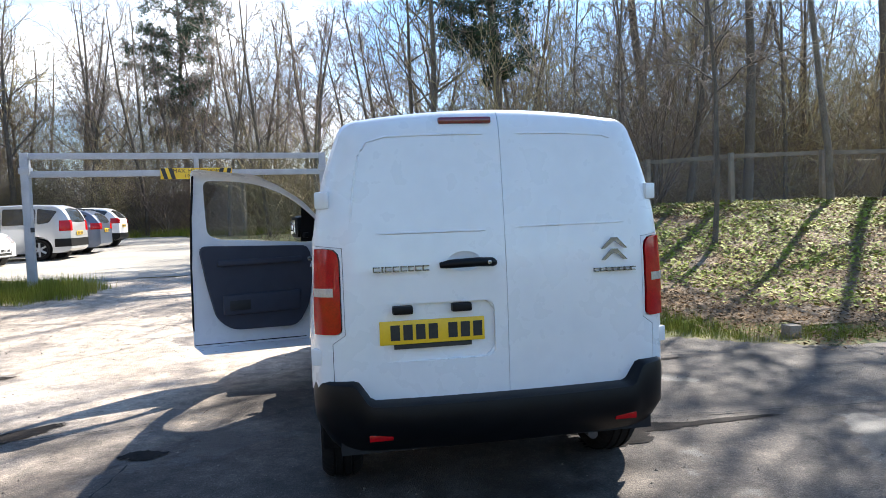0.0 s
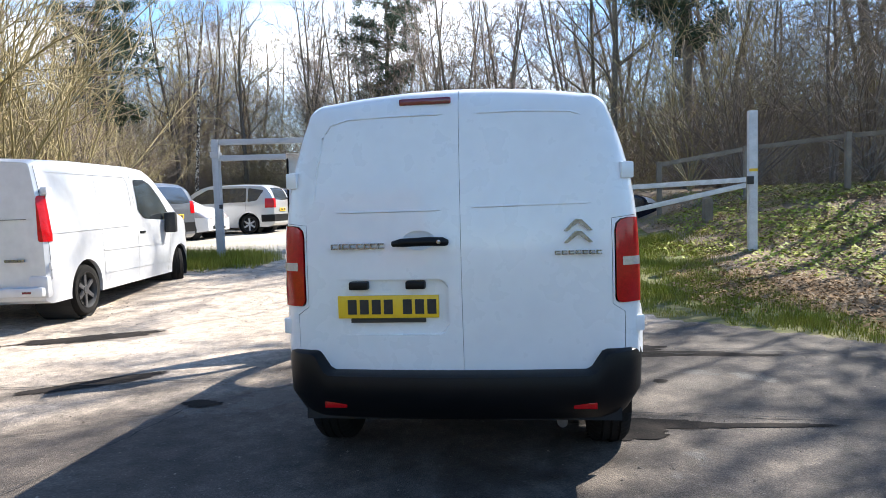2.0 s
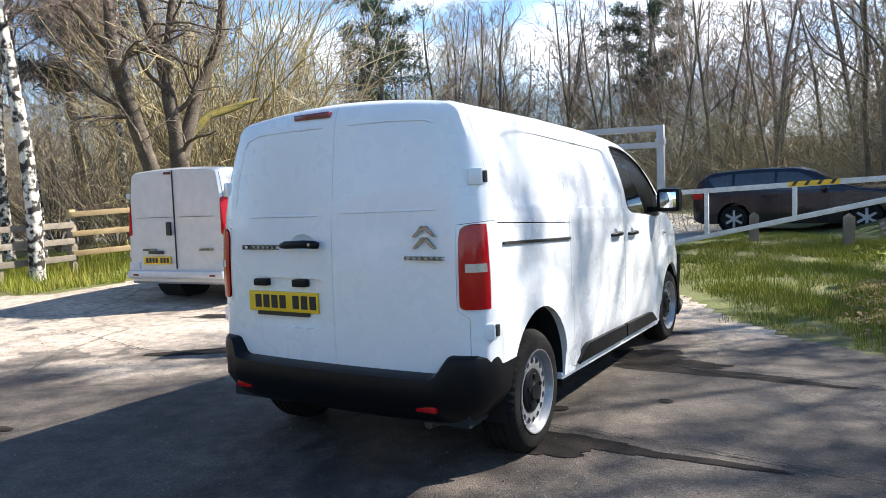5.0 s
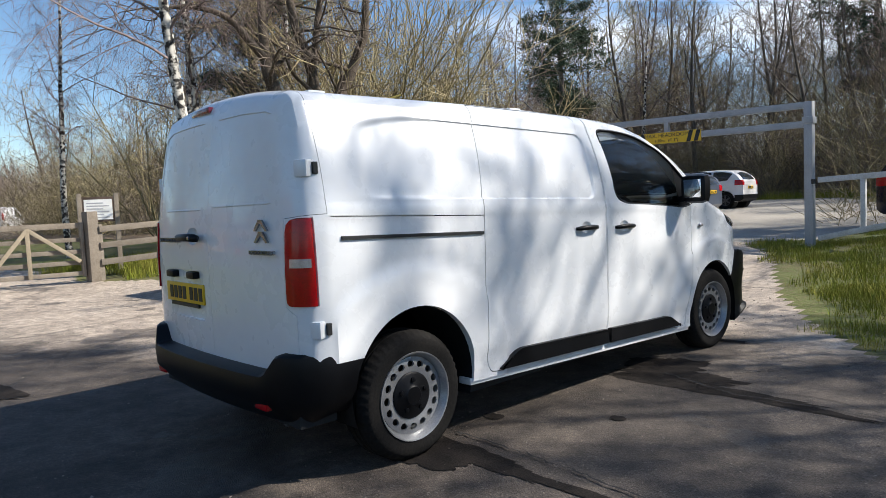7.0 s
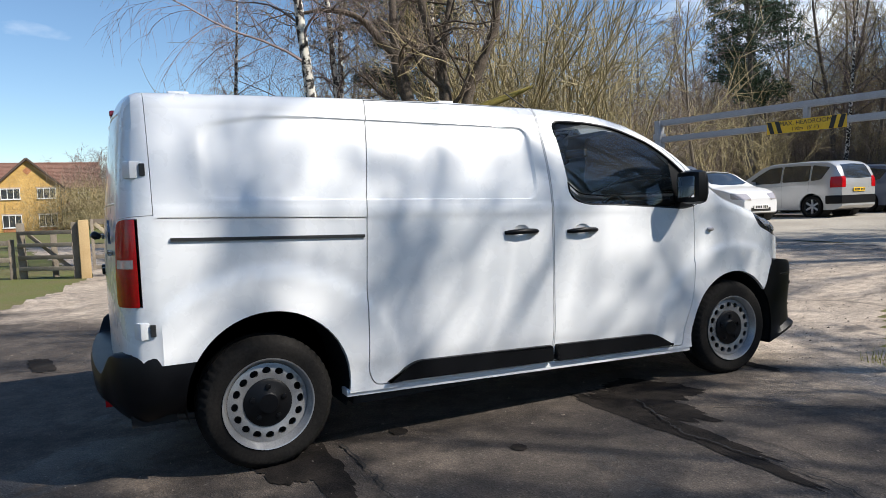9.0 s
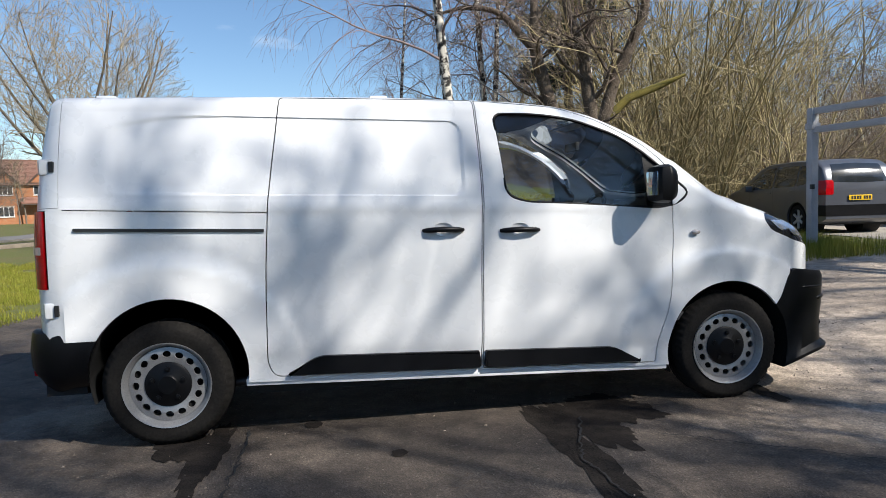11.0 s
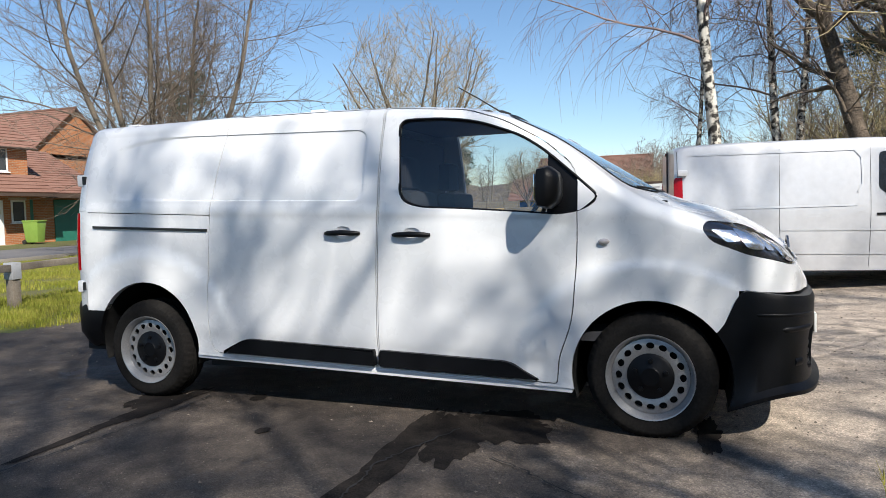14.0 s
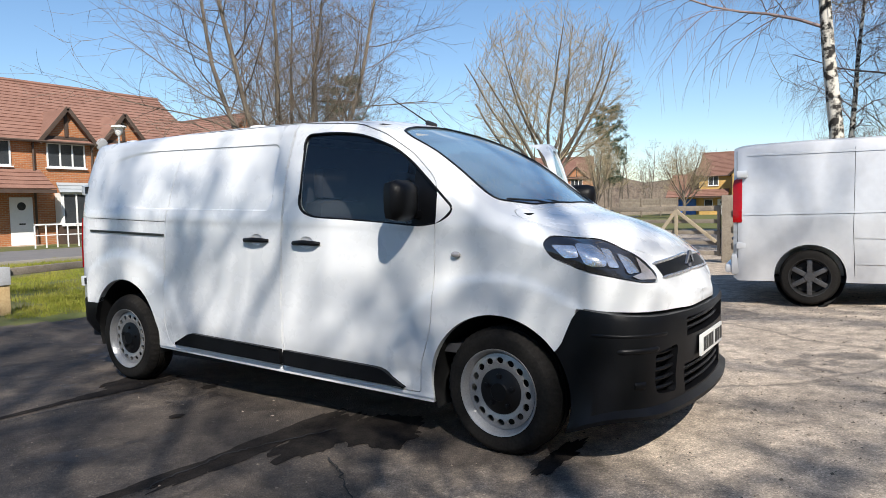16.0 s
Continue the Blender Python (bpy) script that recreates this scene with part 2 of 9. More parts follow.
M_IVY = mat("green_leaves", (0.14, 0.19, 0.025), 0.65, var=(0.34, 0.33, 0.05), scale=1.5, fine=9, island=0.4, spec=0.1)
M_BARK = mat("grey_brown_bark", (0.10, 0.08, 0.062), 0.95, var=(0.21, 0.178, 0.14), scale=2.5, fine=40, bump=0.02, obj_var=0.2)
M_TWIG = mat("winter_twigs", (0.14, 0.108, 0.084), 0.9, var=(0.26, 0.205, 0.158), scale=0.7, fine=9, obj_var=0.25)
M_TWIGOLIVE = mat("olive_twigs", (0.25, 0.205, 0.10), 0.9, var=(0.41, 0.34, 0.19), scale=0.7, fine=9, obj_var=0.25)
M_OAKBARK = mat("oak_bark", (0.06, 0.045, 0.033), 0.95, var=(0.16, 0.125, 0.092), scale=3.5, fine=26, bump=0.03)
M_TWIGPALE = mat("pale_twigs", (0.27, 0.215, 0.13), 0.9, var=(0.43, 0.35, 0.23), scale=0.7, fine=9)
M_TWIGPINK = mat("birch_twigs", (0.15, 0.105, 0.095), 0.9, var=(0.24, 0.18, 0.165), scale=0.7, fine=9, obj_var=0.2)
M_MOSS = mat("yellow_moss", (0.21, 0.165, 0.03), 0.95, var=(0.09, 0.085, 0.03), scale=5, fine=50, bump=0.02)
M_BIRCH = mat("birch_bark", (0.60, 0.56, 0.49), 0.8, var=(0.022, 0.018, 0.015), scale=5.0, fine=8, bump=0.01)
for bark_node in M_BIRCH.node_tree.nodes:
    if bark_node.bl_idname == "ShaderNodeValToRGB":
        # white bark broken by black scars
        bark_node.color_ramp.elements[0].position, bark_node.color_ramp.elements[1].position = 0.46, 0.54
M_NEEDLE = mat("pine_needles", (0.022, 0.045, 0.022), 0.7, var=(0.055, 0.085, 0.035), scale=1.2, fine=8, island=0.4)
M_WOODNEW = mat("fence_timber", (0.42, 0.28, 0.13), 0.8, var=(0.56, 0.41, 0.22), scale=3, fine=40, bump=0.004, obj_var=0.15)
M_WOODOLD = mat("weathered_timber", (0.16, 0.13, 0.10), 0.9, var=(0.28, 0.24, 0.19), scale=4, fine=50, bump=0.005, obj_var=0.2)
M_WOODGREY = mat("greyed_timber", (0.29, 0.235, 0.16), 0.85, var=(0.42, 0.35, 0.25), scale=4, fine=45, bump=0.004, obj_var=0.2)
M_WHITEMETAL = mat("white_painted_steel", (0.62, 0.63, 0.64), 0.5, var=(0.42, 0.42, 0.42), scale=7, fine=60, bump=0.001)
M_GREYMETAL = mat("grey_painted_steel", (0.42, 0.43, 0.45), 0.5, var=(0.32, 0.32, 0.33), scale=5, fine=60, bump=0.001)
M_SIGNYELLOW = mat("sign_yellow", (0.80, 0.50, 0.02), 0.45, var=(0.70, 0.42, 0.02), scale=6, fine=50)
M_BLACK = mat("black_paint", (0.012, 0.012, 0.012), 0.5, var=(0.025, 0.025, 0.025), scale=20)
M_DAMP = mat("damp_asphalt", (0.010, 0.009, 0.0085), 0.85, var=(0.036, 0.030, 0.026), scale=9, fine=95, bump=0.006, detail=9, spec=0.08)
M_STONE = mat("loose_stones", (0.10, 0.082, 0.065), 0.9, var=(0.24, 0.20, 0.165), scale=3, fine=40, island=0.5)
M_FARWOOD = mat("far_woodland", (0.10, 0.075, 0.06), 1.0, var=(0.19, 0.15, 0.11), scale=0.35, fine=1.4, bump=0.6)
M_BRICKRED = mat("red_brick", (0.36, 0.125, 0.05), 0.9, var=(0.50, 0.215, 0.10), scale=5, fine=30, bump=0.006, obj_var=0.18)
M_BRICKYEL = mat("yellow_brick", (0.58, 0.33, 0.09), 0.9, var=(0.70, 0.44, 0.16), scale=3, fine=20, bump=0.006, obj_var=0.1)
M_MORTAR = mat("mortar", (0.40, 0.30, 0.22), 0.95, var=(0.48, 0.38, 0.29), scale=6, fine=60)
M_ROOF = mat("roof_tiles", (0.17, 0.085, 0.06), 0.9, var=(0.25, 0.135, 0.10), scale=1.5, fine=20, bump=0.01, obj_var=0.2)
M_UPVC = mat("white_window_frame", (0.78, 0.78, 0.77), 0.4, var=(0.70, 0.70, 0.69), scale=5)
M_PANE = mat("house_pane", (0.03, 0.035, 0.04), 0.06, var=(0.06, 0.065, 0.07), scale=1.5, spec=0.8)
M_TIMBERDARK = mat("dark_timber", (0.055, 0.035, 0.025), 0.8, var=(0.09, 0.06, 0.045), scale=5)


# ---- mesh helpers ----
def link(name, me, material=None, parent=None, label="", smooth=None):
    ob = new(name, me)
    if material is not None and not me.materials:
        me.materials.append(material)
    if parent is not None:
        ob.parent = parent
    if label:
        ob["label"] = label
    if smooth is not None:
        shade(me, smooth)
    return ob


def shade(me, angle):
    bm = bmesh.new()
    bm.from_mesh(me)
    lim = radians(angle)
    for f in bm.faces:
        f.smooth = True
    for e in bm.edges:
        e.smooth = len(e.link_faces) != 2 or e.calc_face_angle(0) < lim
    bm.to_mesh(me)
    bm.free()


def part(name, bm, material, parent=None, label="", smooth=None):
    """Links a bmesh as one mesh object under a thing or a part."""
    me = bpy.data.meshes.new(name)
    bmesh.ops.recalc_face_normals(bm, faces=bm.faces[:])
    bm.to_mesh(me)
    bm.free()
    return link(name, me, material, parent, label, smooth)


def raw(name, verts, faces, material, parent=None, label="", smooth=None):
    me = bpy.data.meshes.new(name)
    me.from_pydata([tuple(v) for v in verts], [], [tuple(f) for f in faces])
    me.update()
    return link(name, me, material, parent, label, smooth)


def thing(name, at=(0, 0, 0), rz=0.0, label="", category="", group="", kind=""):
    ob = new(name)
    ob.empty_display_size = 0.2
    ob.matrix_world = pose(at[0], at[1], at[2], 0, 0, rz)
    return tagged(ob, label, category, group, kind)


def add_box(bm, lo, hi, bevel=0.0, m=None):
    vs = [bm.verts.new((x, y, z)) for x in (lo[0], hi[0]) for y in (lo[1], hi[1]) for z in (lo[2], hi[2])]
    fs = [bm.faces.new([vs[i] for i in q]) for q in ((0, 1, 3, 2), (4, 6, 7, 5), (0, 4, 5, 1), (2, 3, 7, 6), (0, 2, 6, 4), (1, 5, 7, 3))]
    if bevel:
        es = list({e for f in fs for e in f.edges})
        r = bmesh.ops.bevel(bm, geom=es, offset=bevel, segments=2, affect="EDGES", profile=0.6)
        vs = list({v for f in r["faces"] for v in f.verts} | {v for v in vs if v.is_valid})
    if m is not None:
        bmesh.ops.transform(bm, matrix=m, verts=[v for v in vs if v.is_valid])
    return vs


def boxes(*items):
    bm = bmesh.new()
    for it in items:
        add_box(bm, *it)
    return bm


def add_tube(bm, pts, radii, sides=8, cap=True):
    """A round bar along points."""
    rings = []
    n = len(pts)
    for i, p in enumerate(pts):
        p = Vector(p)
        d = (Vector(pts[min(i + 1, n - 1)]) - Vector(pts[max(i - 1, 0)])).normalized()
        a = d.cross(Vector((0, 0, 1)) if abs(d.z) < 0.9 else Vector((1, 0, 0))).normalized()
        b = d.cross(a)
        r = radii[i] if isinstance(radii, (list, tuple)) else radii
        rings.append([bm.verts.new(p + r * (math.cos(2 * math.pi * k / sides) * a + math.sin(2 * math.pi * k / sides) * b)) for k in range(sides)])
    for r0, r1 in zip(rings, rings[1:]):
        for k in range(sides):
            bm.faces.new((r0[k], r0[(k + 1) % sides], r1[(k + 1) % sides], r1[k]))
    if cap:
        bm.faces.new(rings[0][::-1])
        bm.faces.new(rings[-1])
    return bm


def tube(pts, radii, sides=8):
    return add_tube(bmesh.new(), pts, radii, sides)


def add_lathe(bm, prof, segs=40, axis="x", centre=(0, 0, 0), closed=False):
    """Turns a profile of (along, radius) round an axis."""
    c = Vector(centre)
    rings = []
    for k in range(segs):
        a = 2 * math.pi * k / segs
        ring = []
        for s, r in prof:
            u, v = r * math.cos(a), r * math.sin(a)
            ring.append(bm.verts.new(c + (Vector((s, u, v)) if axis == "x" else Vector((u, v, s)))))
        rings.append(ring)
    m = len(prof)
    for k in range(segs):
        r0, r1 = rings[k], rings[(k + 1) % segs]
        for i in range(m if closed else m - 1):
            j = (i + 1) % m
            bm.faces.new((r0[i], r0[j], r1[j], r1[i]))
    return bm


def add_prism(bm, poly, origin, u, v, d):
    """A polygon of (u, v) at origin, pulled out along d."""
    o, u, v, d = Vector(origin), Vector(u), Vector(v), Vector(d)
    a = [bm.verts.new(o + p[0] * u + p[1] * v) for p in poly]
    b = [bm.verts.new(x.co + d) for x in a]
    n = len(poly)
    bm.faces.new(a[::-1])
    bm.faces.new(b)
    for i in range(n):
        bm.faces.new((a[i], a[(i + 1) % n], b[(i + 1) % n], b[i]))
    return bm


def prism(poly, origin=(0, 0, 0), u=(1, 0, 0), v=(0, 1, 0), d=(0, 0, 1)):
    return add_prism(bmesh.new(), poly, origin, u, v, d)


def bm_mesh(bm):
    bmesh.ops.recalc_face_normals(bm, faces=bm.faces[:])
    me = bpy.data.meshes.new("tmp")
    bm.to_mesh(me)
    bm.free()
    return me


def cut(me, tools, op="DIFFERENCE"):
    """Boolean of a mesh with tool meshes, one after another."""
    for t in tools:
        a, b = new("cut_a", me), new("cut_b", t)
        md = a.modifiers.new("b", "BOOLEAN")
        md.operation, md.object, md.solver = op, b, "EXACT"
        dg = bpy.context.evaluated_depsgraph_get()
        dg.update()
        me2 = bpy.data.meshes.new_from_object(a.evaluated_get(dg))
        bpy.data.objects.remove(a)
        bpy.data.objects.remove(b)
        me = me2
    return me


stowed = []


def stow():
    """Sets aside what is built so far, so that the next cuts go quickly."""
    for o in list(scene.collection.objects):
        if o.type in {"MESH", "EMPTY"}:
            scene.collection.objects.unlink(o)
            stowed.append(o)


def unstow():
    for o in stowed:
        scene.collection.objects.link(o)
    stowed.clear()


def grow(poly, d):
    """A polygon moved outwards by d (inwards if negative)."""
    n, out = len(poly), []
    area = sum(poly[i][0] * poly[(i + 1) % n][1] - poly[(i + 1) % n][0] * poly[i][1] for i in range(n))
    s = 1 if area > 0 else -1
    for i in range(n):
        p, q, r = Vector(poly[i - 1]), Vector(poly[i]), Vector(poly[(i + 1) % n])
        e1, e2 = (q - p).normalized(), (r - q).normalized()
        n1, n2 = Vector((e1.y, -e1.x)) * s, Vector((e2.y, -e2.x)) * s
        k = (n1 + n2)
        k = k / max(0.35, k.dot(k) / 2) if k.length > 1e-6 else n1
        out.append(tuple(q + d * k))
    return out


def rounded(poly, r, n=4):
    """A polygon with rounded corners; r: one radius or one a corner."""
    out, m = [], len(poly)
    for i in range(m):
        p, q, s = Vector(poly[i - 1]), Vector(poly[i]), Vector(poly[(i + 1) % m])
        rr = r[i] if isinstance(r, (list, tuple)) else r
        a, b = (p - q), (s - q)
        k = min(rr, a.length * 0.45, b.length * 0.45)
        if k < 1e-4:
            out.append(tuple(q))
            continue
        p0, p1 = q + a.normalized() * k, q + b.normalized() * k
        for j in range(n + 1):
            t = j / n
            out.append(tuple((1 - t) ** 2 * p0 + 2 * t * (1 - t) * q + t * t * p1))
    return out


def ss(a, b, x):
    t = np.clip((np.asarray(x, float) - a) / (b - a), 0, 1)
    return t * t * (3 - 2 * t)


def gz(x, y):
    """Height of the ground."""
    x, y = np.asarray(x, float), np.asarray(y, float)
    z = 0.28 * ss(3.5, 10, y) + 0.012 * np.clip(y - 14, 0, 60)
    z = z + 0.10 * ss(-4, -9, x) * ss(1, 4, y)
    z = z + 0.003 * np.clip(-x - 10, 0, 80) + 0.008 * np.clip(-y - 8, 0, 40)
    # bank under the wood
    bank = ss(0, 5.5, (x - 4.2) * 0.55 + (y - 6.5) * 0.45) * ss(2.5, 5.0, x + 0.15 * (y - 8))
    # rise behind the white gate
    z = z + 0.15 * ss(9.2, 11.6, y) * ss(-1.6, 0.6, x) * (1 - ss(20, 30, y))
    return z + 0.95 * bank


def gzf(x, y):
    return float(gz(x, y))


# ---- the white van ----
from mathutils.bvhtree import BVHTree

VX = 0.055
TE = ([-0.75, -0.45, 0, 0.6, 1.2, 1.76, 2.0, 2.24, 2.46, 2.62, 2.78, 2.94, 3.09, 3.24, 3.40, 3.6, 3.75, 3.88, 3.98, 4.06, 4.10],
      [1.868, 1.880, 1.884, 1.888, 1.885, 1.868, 1.855, 1.832, 1.773, 1.70, 1.614, 1.494, 1.365, 1.27, 1.215, 1.15, 1.085, 1.01, 0.93, 0.84, 0.76])
TC = ([-0.75, -0.45, 0, 0.6, 1.2, 1.76, 2.0, 2.24, 2.40, 2.6, 2.8, 3.0, 3.2, 3.34, 3.46, 3.6, 3.8, 3.92, 4.0, 4.06, 4.10],
      [1.905, 1.928, 1.945, 1.95, 1.945, 1.922, 1.903, 1.875, 1.835, 1.745, 1.635, 1.512, 1.385, 1.295, 1.255, 1.22, 1.14, 1.06, 0.985, 0.89, 0.78])
PW = ([-0.75, 0, 2.6, 3.3, 3.5, 3.7, 3.8, 3.9, 3.98, 4.04, 4.08, 4.10],
      [1.0, 1.0, 1.0, 0.995, 0.985, 0.96, 0.92, 0.845, 0.73, 0.56, 0.35, 0.12])


def smooth_at(tab, y):
    """Gentle curve through a table."""
    return (np.interp(y - 0.05, *tab) + 2 * np.interp(y, *tab) + np.interp(y + 0.05, *tab)) / 4


SIDE_ROWS = np.concatenate([[1.24, 1.255, 1.27, 1.30, 1.315, 1.328, 1.336, 1.343, 1.350, 1.357, 1.365], np.linspace(1.40, 1.68, 9), np.linspace(1.70, 1.783, 13), [1.79]])
N_SIDE = 27 + len(SIDE_ROWS)


def van_ring(y, inset=0.0):
    """Half cross-section of the van at y, from the sill up to the middle of the roof."""
    te, tcn, pw = (float(smooth_at(t, y)) for t in (TE, TC, PW))
    te, tcn = te - inset, tcn - inset
    zb = 0.335 - 0.030 * y + inset
    r = float(np.interp(y, [-0.7, 2.2, 3.0, 3.4, 3.9, 4.1], [0.082, 0.095, 0.09, 0.10, 0.07, 0.03]))
    zs = te - r

    def w(z):
        k = np.clip(z + 0.022 * y, 0.2, 2.2)
        base = 0.868 + 0.020 * ss(0.30, 0.62, k) - 0.010 * ss(0.95, 1.3, k) - 0.140 * np.clip((k - 1.18) / 0.62, 0, 2) ** 1.9
        return (base - inset) * pw

    # rows of points gathered where the pressings lie, measured from the rising waistline
    lo, hi = zb + 0.028 * y, zs + 0.028 * y
    rows = np.concatenate([np.linspace(lo, 0.62, 12), np.linspace(0.66, 1.22, 15), SIDE_ROWS])
    rows[-1] = max(hi, 1.79)
    zz = lo + (rows - lo) * min(1.0, (hi - lo) / (1.79 - lo)) - 0.028 * y
    side = [(float(w(z)), float(z)) for z in zz]
    x0 = side[-1][0]
    rx = r * 1.15
    corner = [(x0 - rx * (1 - math.cos(a)) - 0.02 * (a / 1.5708) * pw, zs + r * math.sin(a)) for a in np.linspace(0.16, math.pi / 2, 9)]
    xe = corner[-1][0]
    top = [(xe * (1 - t), te + (tcn - te) * (1 - (1 - t) ** 2)) for t in np.linspace(0.07, 1, 15)]
    under = [(side[0][0] * t, side[0][1]) for t in np.linspace(0, 1, 15)[:-1]]
    return [(max(x, 0.0), z) for x, z in under + side + corner + top]


def van_emboss(p):
    """Pressings in the side panels and rear doors."""
    x, y, z = p
    s = 1 if x >= 0 else -1
    ax = abs(x)
    if ax > 0.55 and -0.5 < y < 3.72:
        zr = z + 0.028 * y
        d = 0.0
        # upper recess of the load area
        top = 1.775 - 0.32 * max(0.0, 0.12 - y) ** 1.6
        dx, dz = min((y + 0.268) * 0.6, 1.644 - y), min(zr - 1.342, top - zr)
        q = 0.07 - math.hypot(0.07 - dx, 0.07 - dz) if dx < 0.07 and dz < 0.07 else min(dx, dz)
        d -= 0.011 * float(ss(-0.001, 0.009 + 0.022 * float(ss(0.35, -0.05, y)), q))
        # swollen arches
        for yc, zc in ((0.02, 0.40), (3.27, 0.335)):
            q = math.hypot((y - yc) * 0.86, z - zc)
            d += 0.015 * float(1 - ss(0.58, 0.615, q))
        d -= 0.008 * float(ss(0.52, 0.44, zr))
        # belt crease
        d += 0.004 * float(ss(1.24, 1.27, zr) * (1 - ss(1.30, 1.33, zr)))
        x += s * d
    return (x, y, z)


def van_hull(inset=0.0, fine=True):
    """The closed outer form of the body."""
    step = 0.028 if fine else 0.07
    ys = list(np.arange(-0.50, 1.56, step)) + list(np.arange(1.56, 1.68, 0.010)) + list(np.arange(1.68, 3.55, step)) + list(np.arange(3.55, 4.0, 0.03)) + [4.0, 4.025, 4.045, 4.06, 4.075, 4.085, 4.095]
    if inset:
        ys = [y for y in ys if -0.47 < y < 4.03]
    zc = 1.12
    rings = []
    base = van_ring(-0.50, inset)
    face = -0.675 + inset
    for s in ([0.04] + list(np.linspace(0.08, 0.80, 26 if fine else 8)) + [0.84, 0.88, 0.915, 0.945, 0.968, 0.985]):
        q = max(0.0, (s - 0.80) / 0.20)
        k = (1 - q ** 2.4) ** (1 / 2.4)
        ring = []
        for x, z in base:
            xx, z2 = x * s, zc + (z - zc) * s
            # leaning, slightly domed rear face
            yf = face + 0.105 * max(0.0, z2 - 1.02) ** 1.5 + 0.012 * max(0.0, 0.9 - z2) + 0.05 * (xx / 0.85) ** 2
            ring.append((xx, -0.50 + (yf + 0.50) * k, z2))
        rings.append(ring)
    for y in ys:
        rings.append([(x, float(y), z) for x, z in van_ring(float(y), inset)])
    verts, faces = [], []
    n = len(rings[0])
    full = 2 * n - 2
    for ring in rings:
        pts = ring + [(-x, y, z) for x, y, z in ring[-2:0:-1]]
        verts += [van_emboss(p) if not inset else p for p in pts]
    for i in range(len(rings) - 1):
        for j in range(full):
            a, b = i * full + j, i * full + (j + 1) % full
            faces.append((a, a + full, b + full, b))
    faces.append(tuple(range(full)))
    last = (len(rings) - 1) * full
    faces.append(tuple(last + j for j in range(full))[::-1])
    bm = bmesh.new()
    vs = [bm.verts.new(v) for v in verts]
    for f in faces:
        try:
            bm.faces.new([vs[i] for i in f])
        except ValueError:
            pass
    bmesh.ops.remove_doubles(bm, verts=bm.verts[:], dist=0.0004)
    bmesh.ops.recalc_face_normals(bm, faces=bm.faces[:])
    return bm


def van_shell():
    outer, inner = van_hull(), van_hull(0.028, False)
    bmesh.ops.reverse_faces(inner, faces=inner.faces[:])
    me = bpy.data.meshes.new("tmp")
    inner.to_mesh(me)
    outer.from_mesh(me)
    inner.free()
    out = bpy.data.meshes.new("shell")
    outer.to_mesh(out)
    outer.free()
    return out


def yz_prism(poly, x0, x1):
    return bm_mesh(prism(poly, (x0, 0, 0), (0, 1, 0), (0, 0, 1), (x1 - x0, 0, 0)))


def cyl_x(yc, zc, r, x0, x1, n=56):
    return yz_prism([(yc + r * math.cos(2 * math.pi * k / n), zc + r * math.sin(2 * math.pi * k / n)) for k in range(n)], x0, x1)


WINDOW = rounded([(1.845, 1.772), (2.107, 1.768), (2.325, 1.737), (2.585, 1.640), (2.72, 1.552), (2.90, 1.395), (3.02, 1.285), (2.94, 1.215), (2.82, 1.193), (2.32, 1.233), (2.0, 1.252), (1.885, 1.30)],
                 [0.06, 0.1, 0.1, 0.1, 0.08, 0.08, 0.04, 0.06, 0.06, 0.1, 0.12, 0.12], 4)
DOOR_F = rounded([(1.745, 1.86), (2.25, 1.815), (2.48, 1.735), (2.72, 1.60), (2.905, 1.44), (2.905, 1.0), (2.875, 0.62), (2.80, 0.42), (2.785, 0.272), (1.725, 0.306), (1.735, 0.9), (1.752, 1.3)],
                 [0.02, 0.06, 0.06, 0.06, 0.08, 0.1, 0.1, 0.05, 0.02, 0.02, 0.05, 0.05], 4)
DOOR_S = rounded([(0.635, 1.875), (1.735, 1.862), (1.742, 1.3), (1.725, 0.9), (1.715, 0.308), (0.56, 0.345), (0.525, 0.42), (0.535, 0.9), (0.56, 1.30), (0.60, 1.6)],
                 [0.02, 0.02, 0.05, 0.05, 0.03, 0.04, 0.04, 0.05, 0.05, 0.05], 3)
REAR_R = [(0.03, 0.30), (0.60, 0.30), (0.74, 0.62), (0.80, 0.655), (0.80, 0.83), (0.742, 0.87), (0.742, 1.275), (0.97, 1.30), (0.97, 2.2), (0.03, 2.2)]
HOOD = rounded([(0.0, 3.36), (0.45, 3.345), (0.66, 3.27), (0.735, 3.33), (0.735, 3.46), (0.67, 3.66), (0.56, 3.815), (0.33, 3.955), (0.0, 3.995), (-0.33, 3.955), (-0.56, 3.815), (-0.67, 3.66), (-0.735, 3.46), (-0.735, 3.33), (-0.66, 3.27), (-0.45, 3.345)], 0.05, 3)
SCREEN = rounded([(0.0, 2.415), (0.40, 2.435), (0.585, 2.50), (0.640, 2.60), (0.652, 2.9), (0.668, 3.17), (0.45, 3.29), (0.0, 3.325), (-0.45, 3.29), (-0.668, 3.17), (-0.652, 2.9), (-0.640, 2.60), (-0.585, 2.50), (-0.40, 2.435)], 0.05, 3)
LAMP_D, LAMP_E = Vector((0.72, 0.69, 0)), Vector((-0.69, 0.72, 0))
HEADLAMP = rounded([(1.957, 1.106), (2.003, 1.142), (2.292, 1.115), (2.468, 1.022), (2.535, 0.938), (2.518, 0.902), (2.390, 0.914), (2.133, 0.971), (1.989, 1.04)], 0.04, 3)


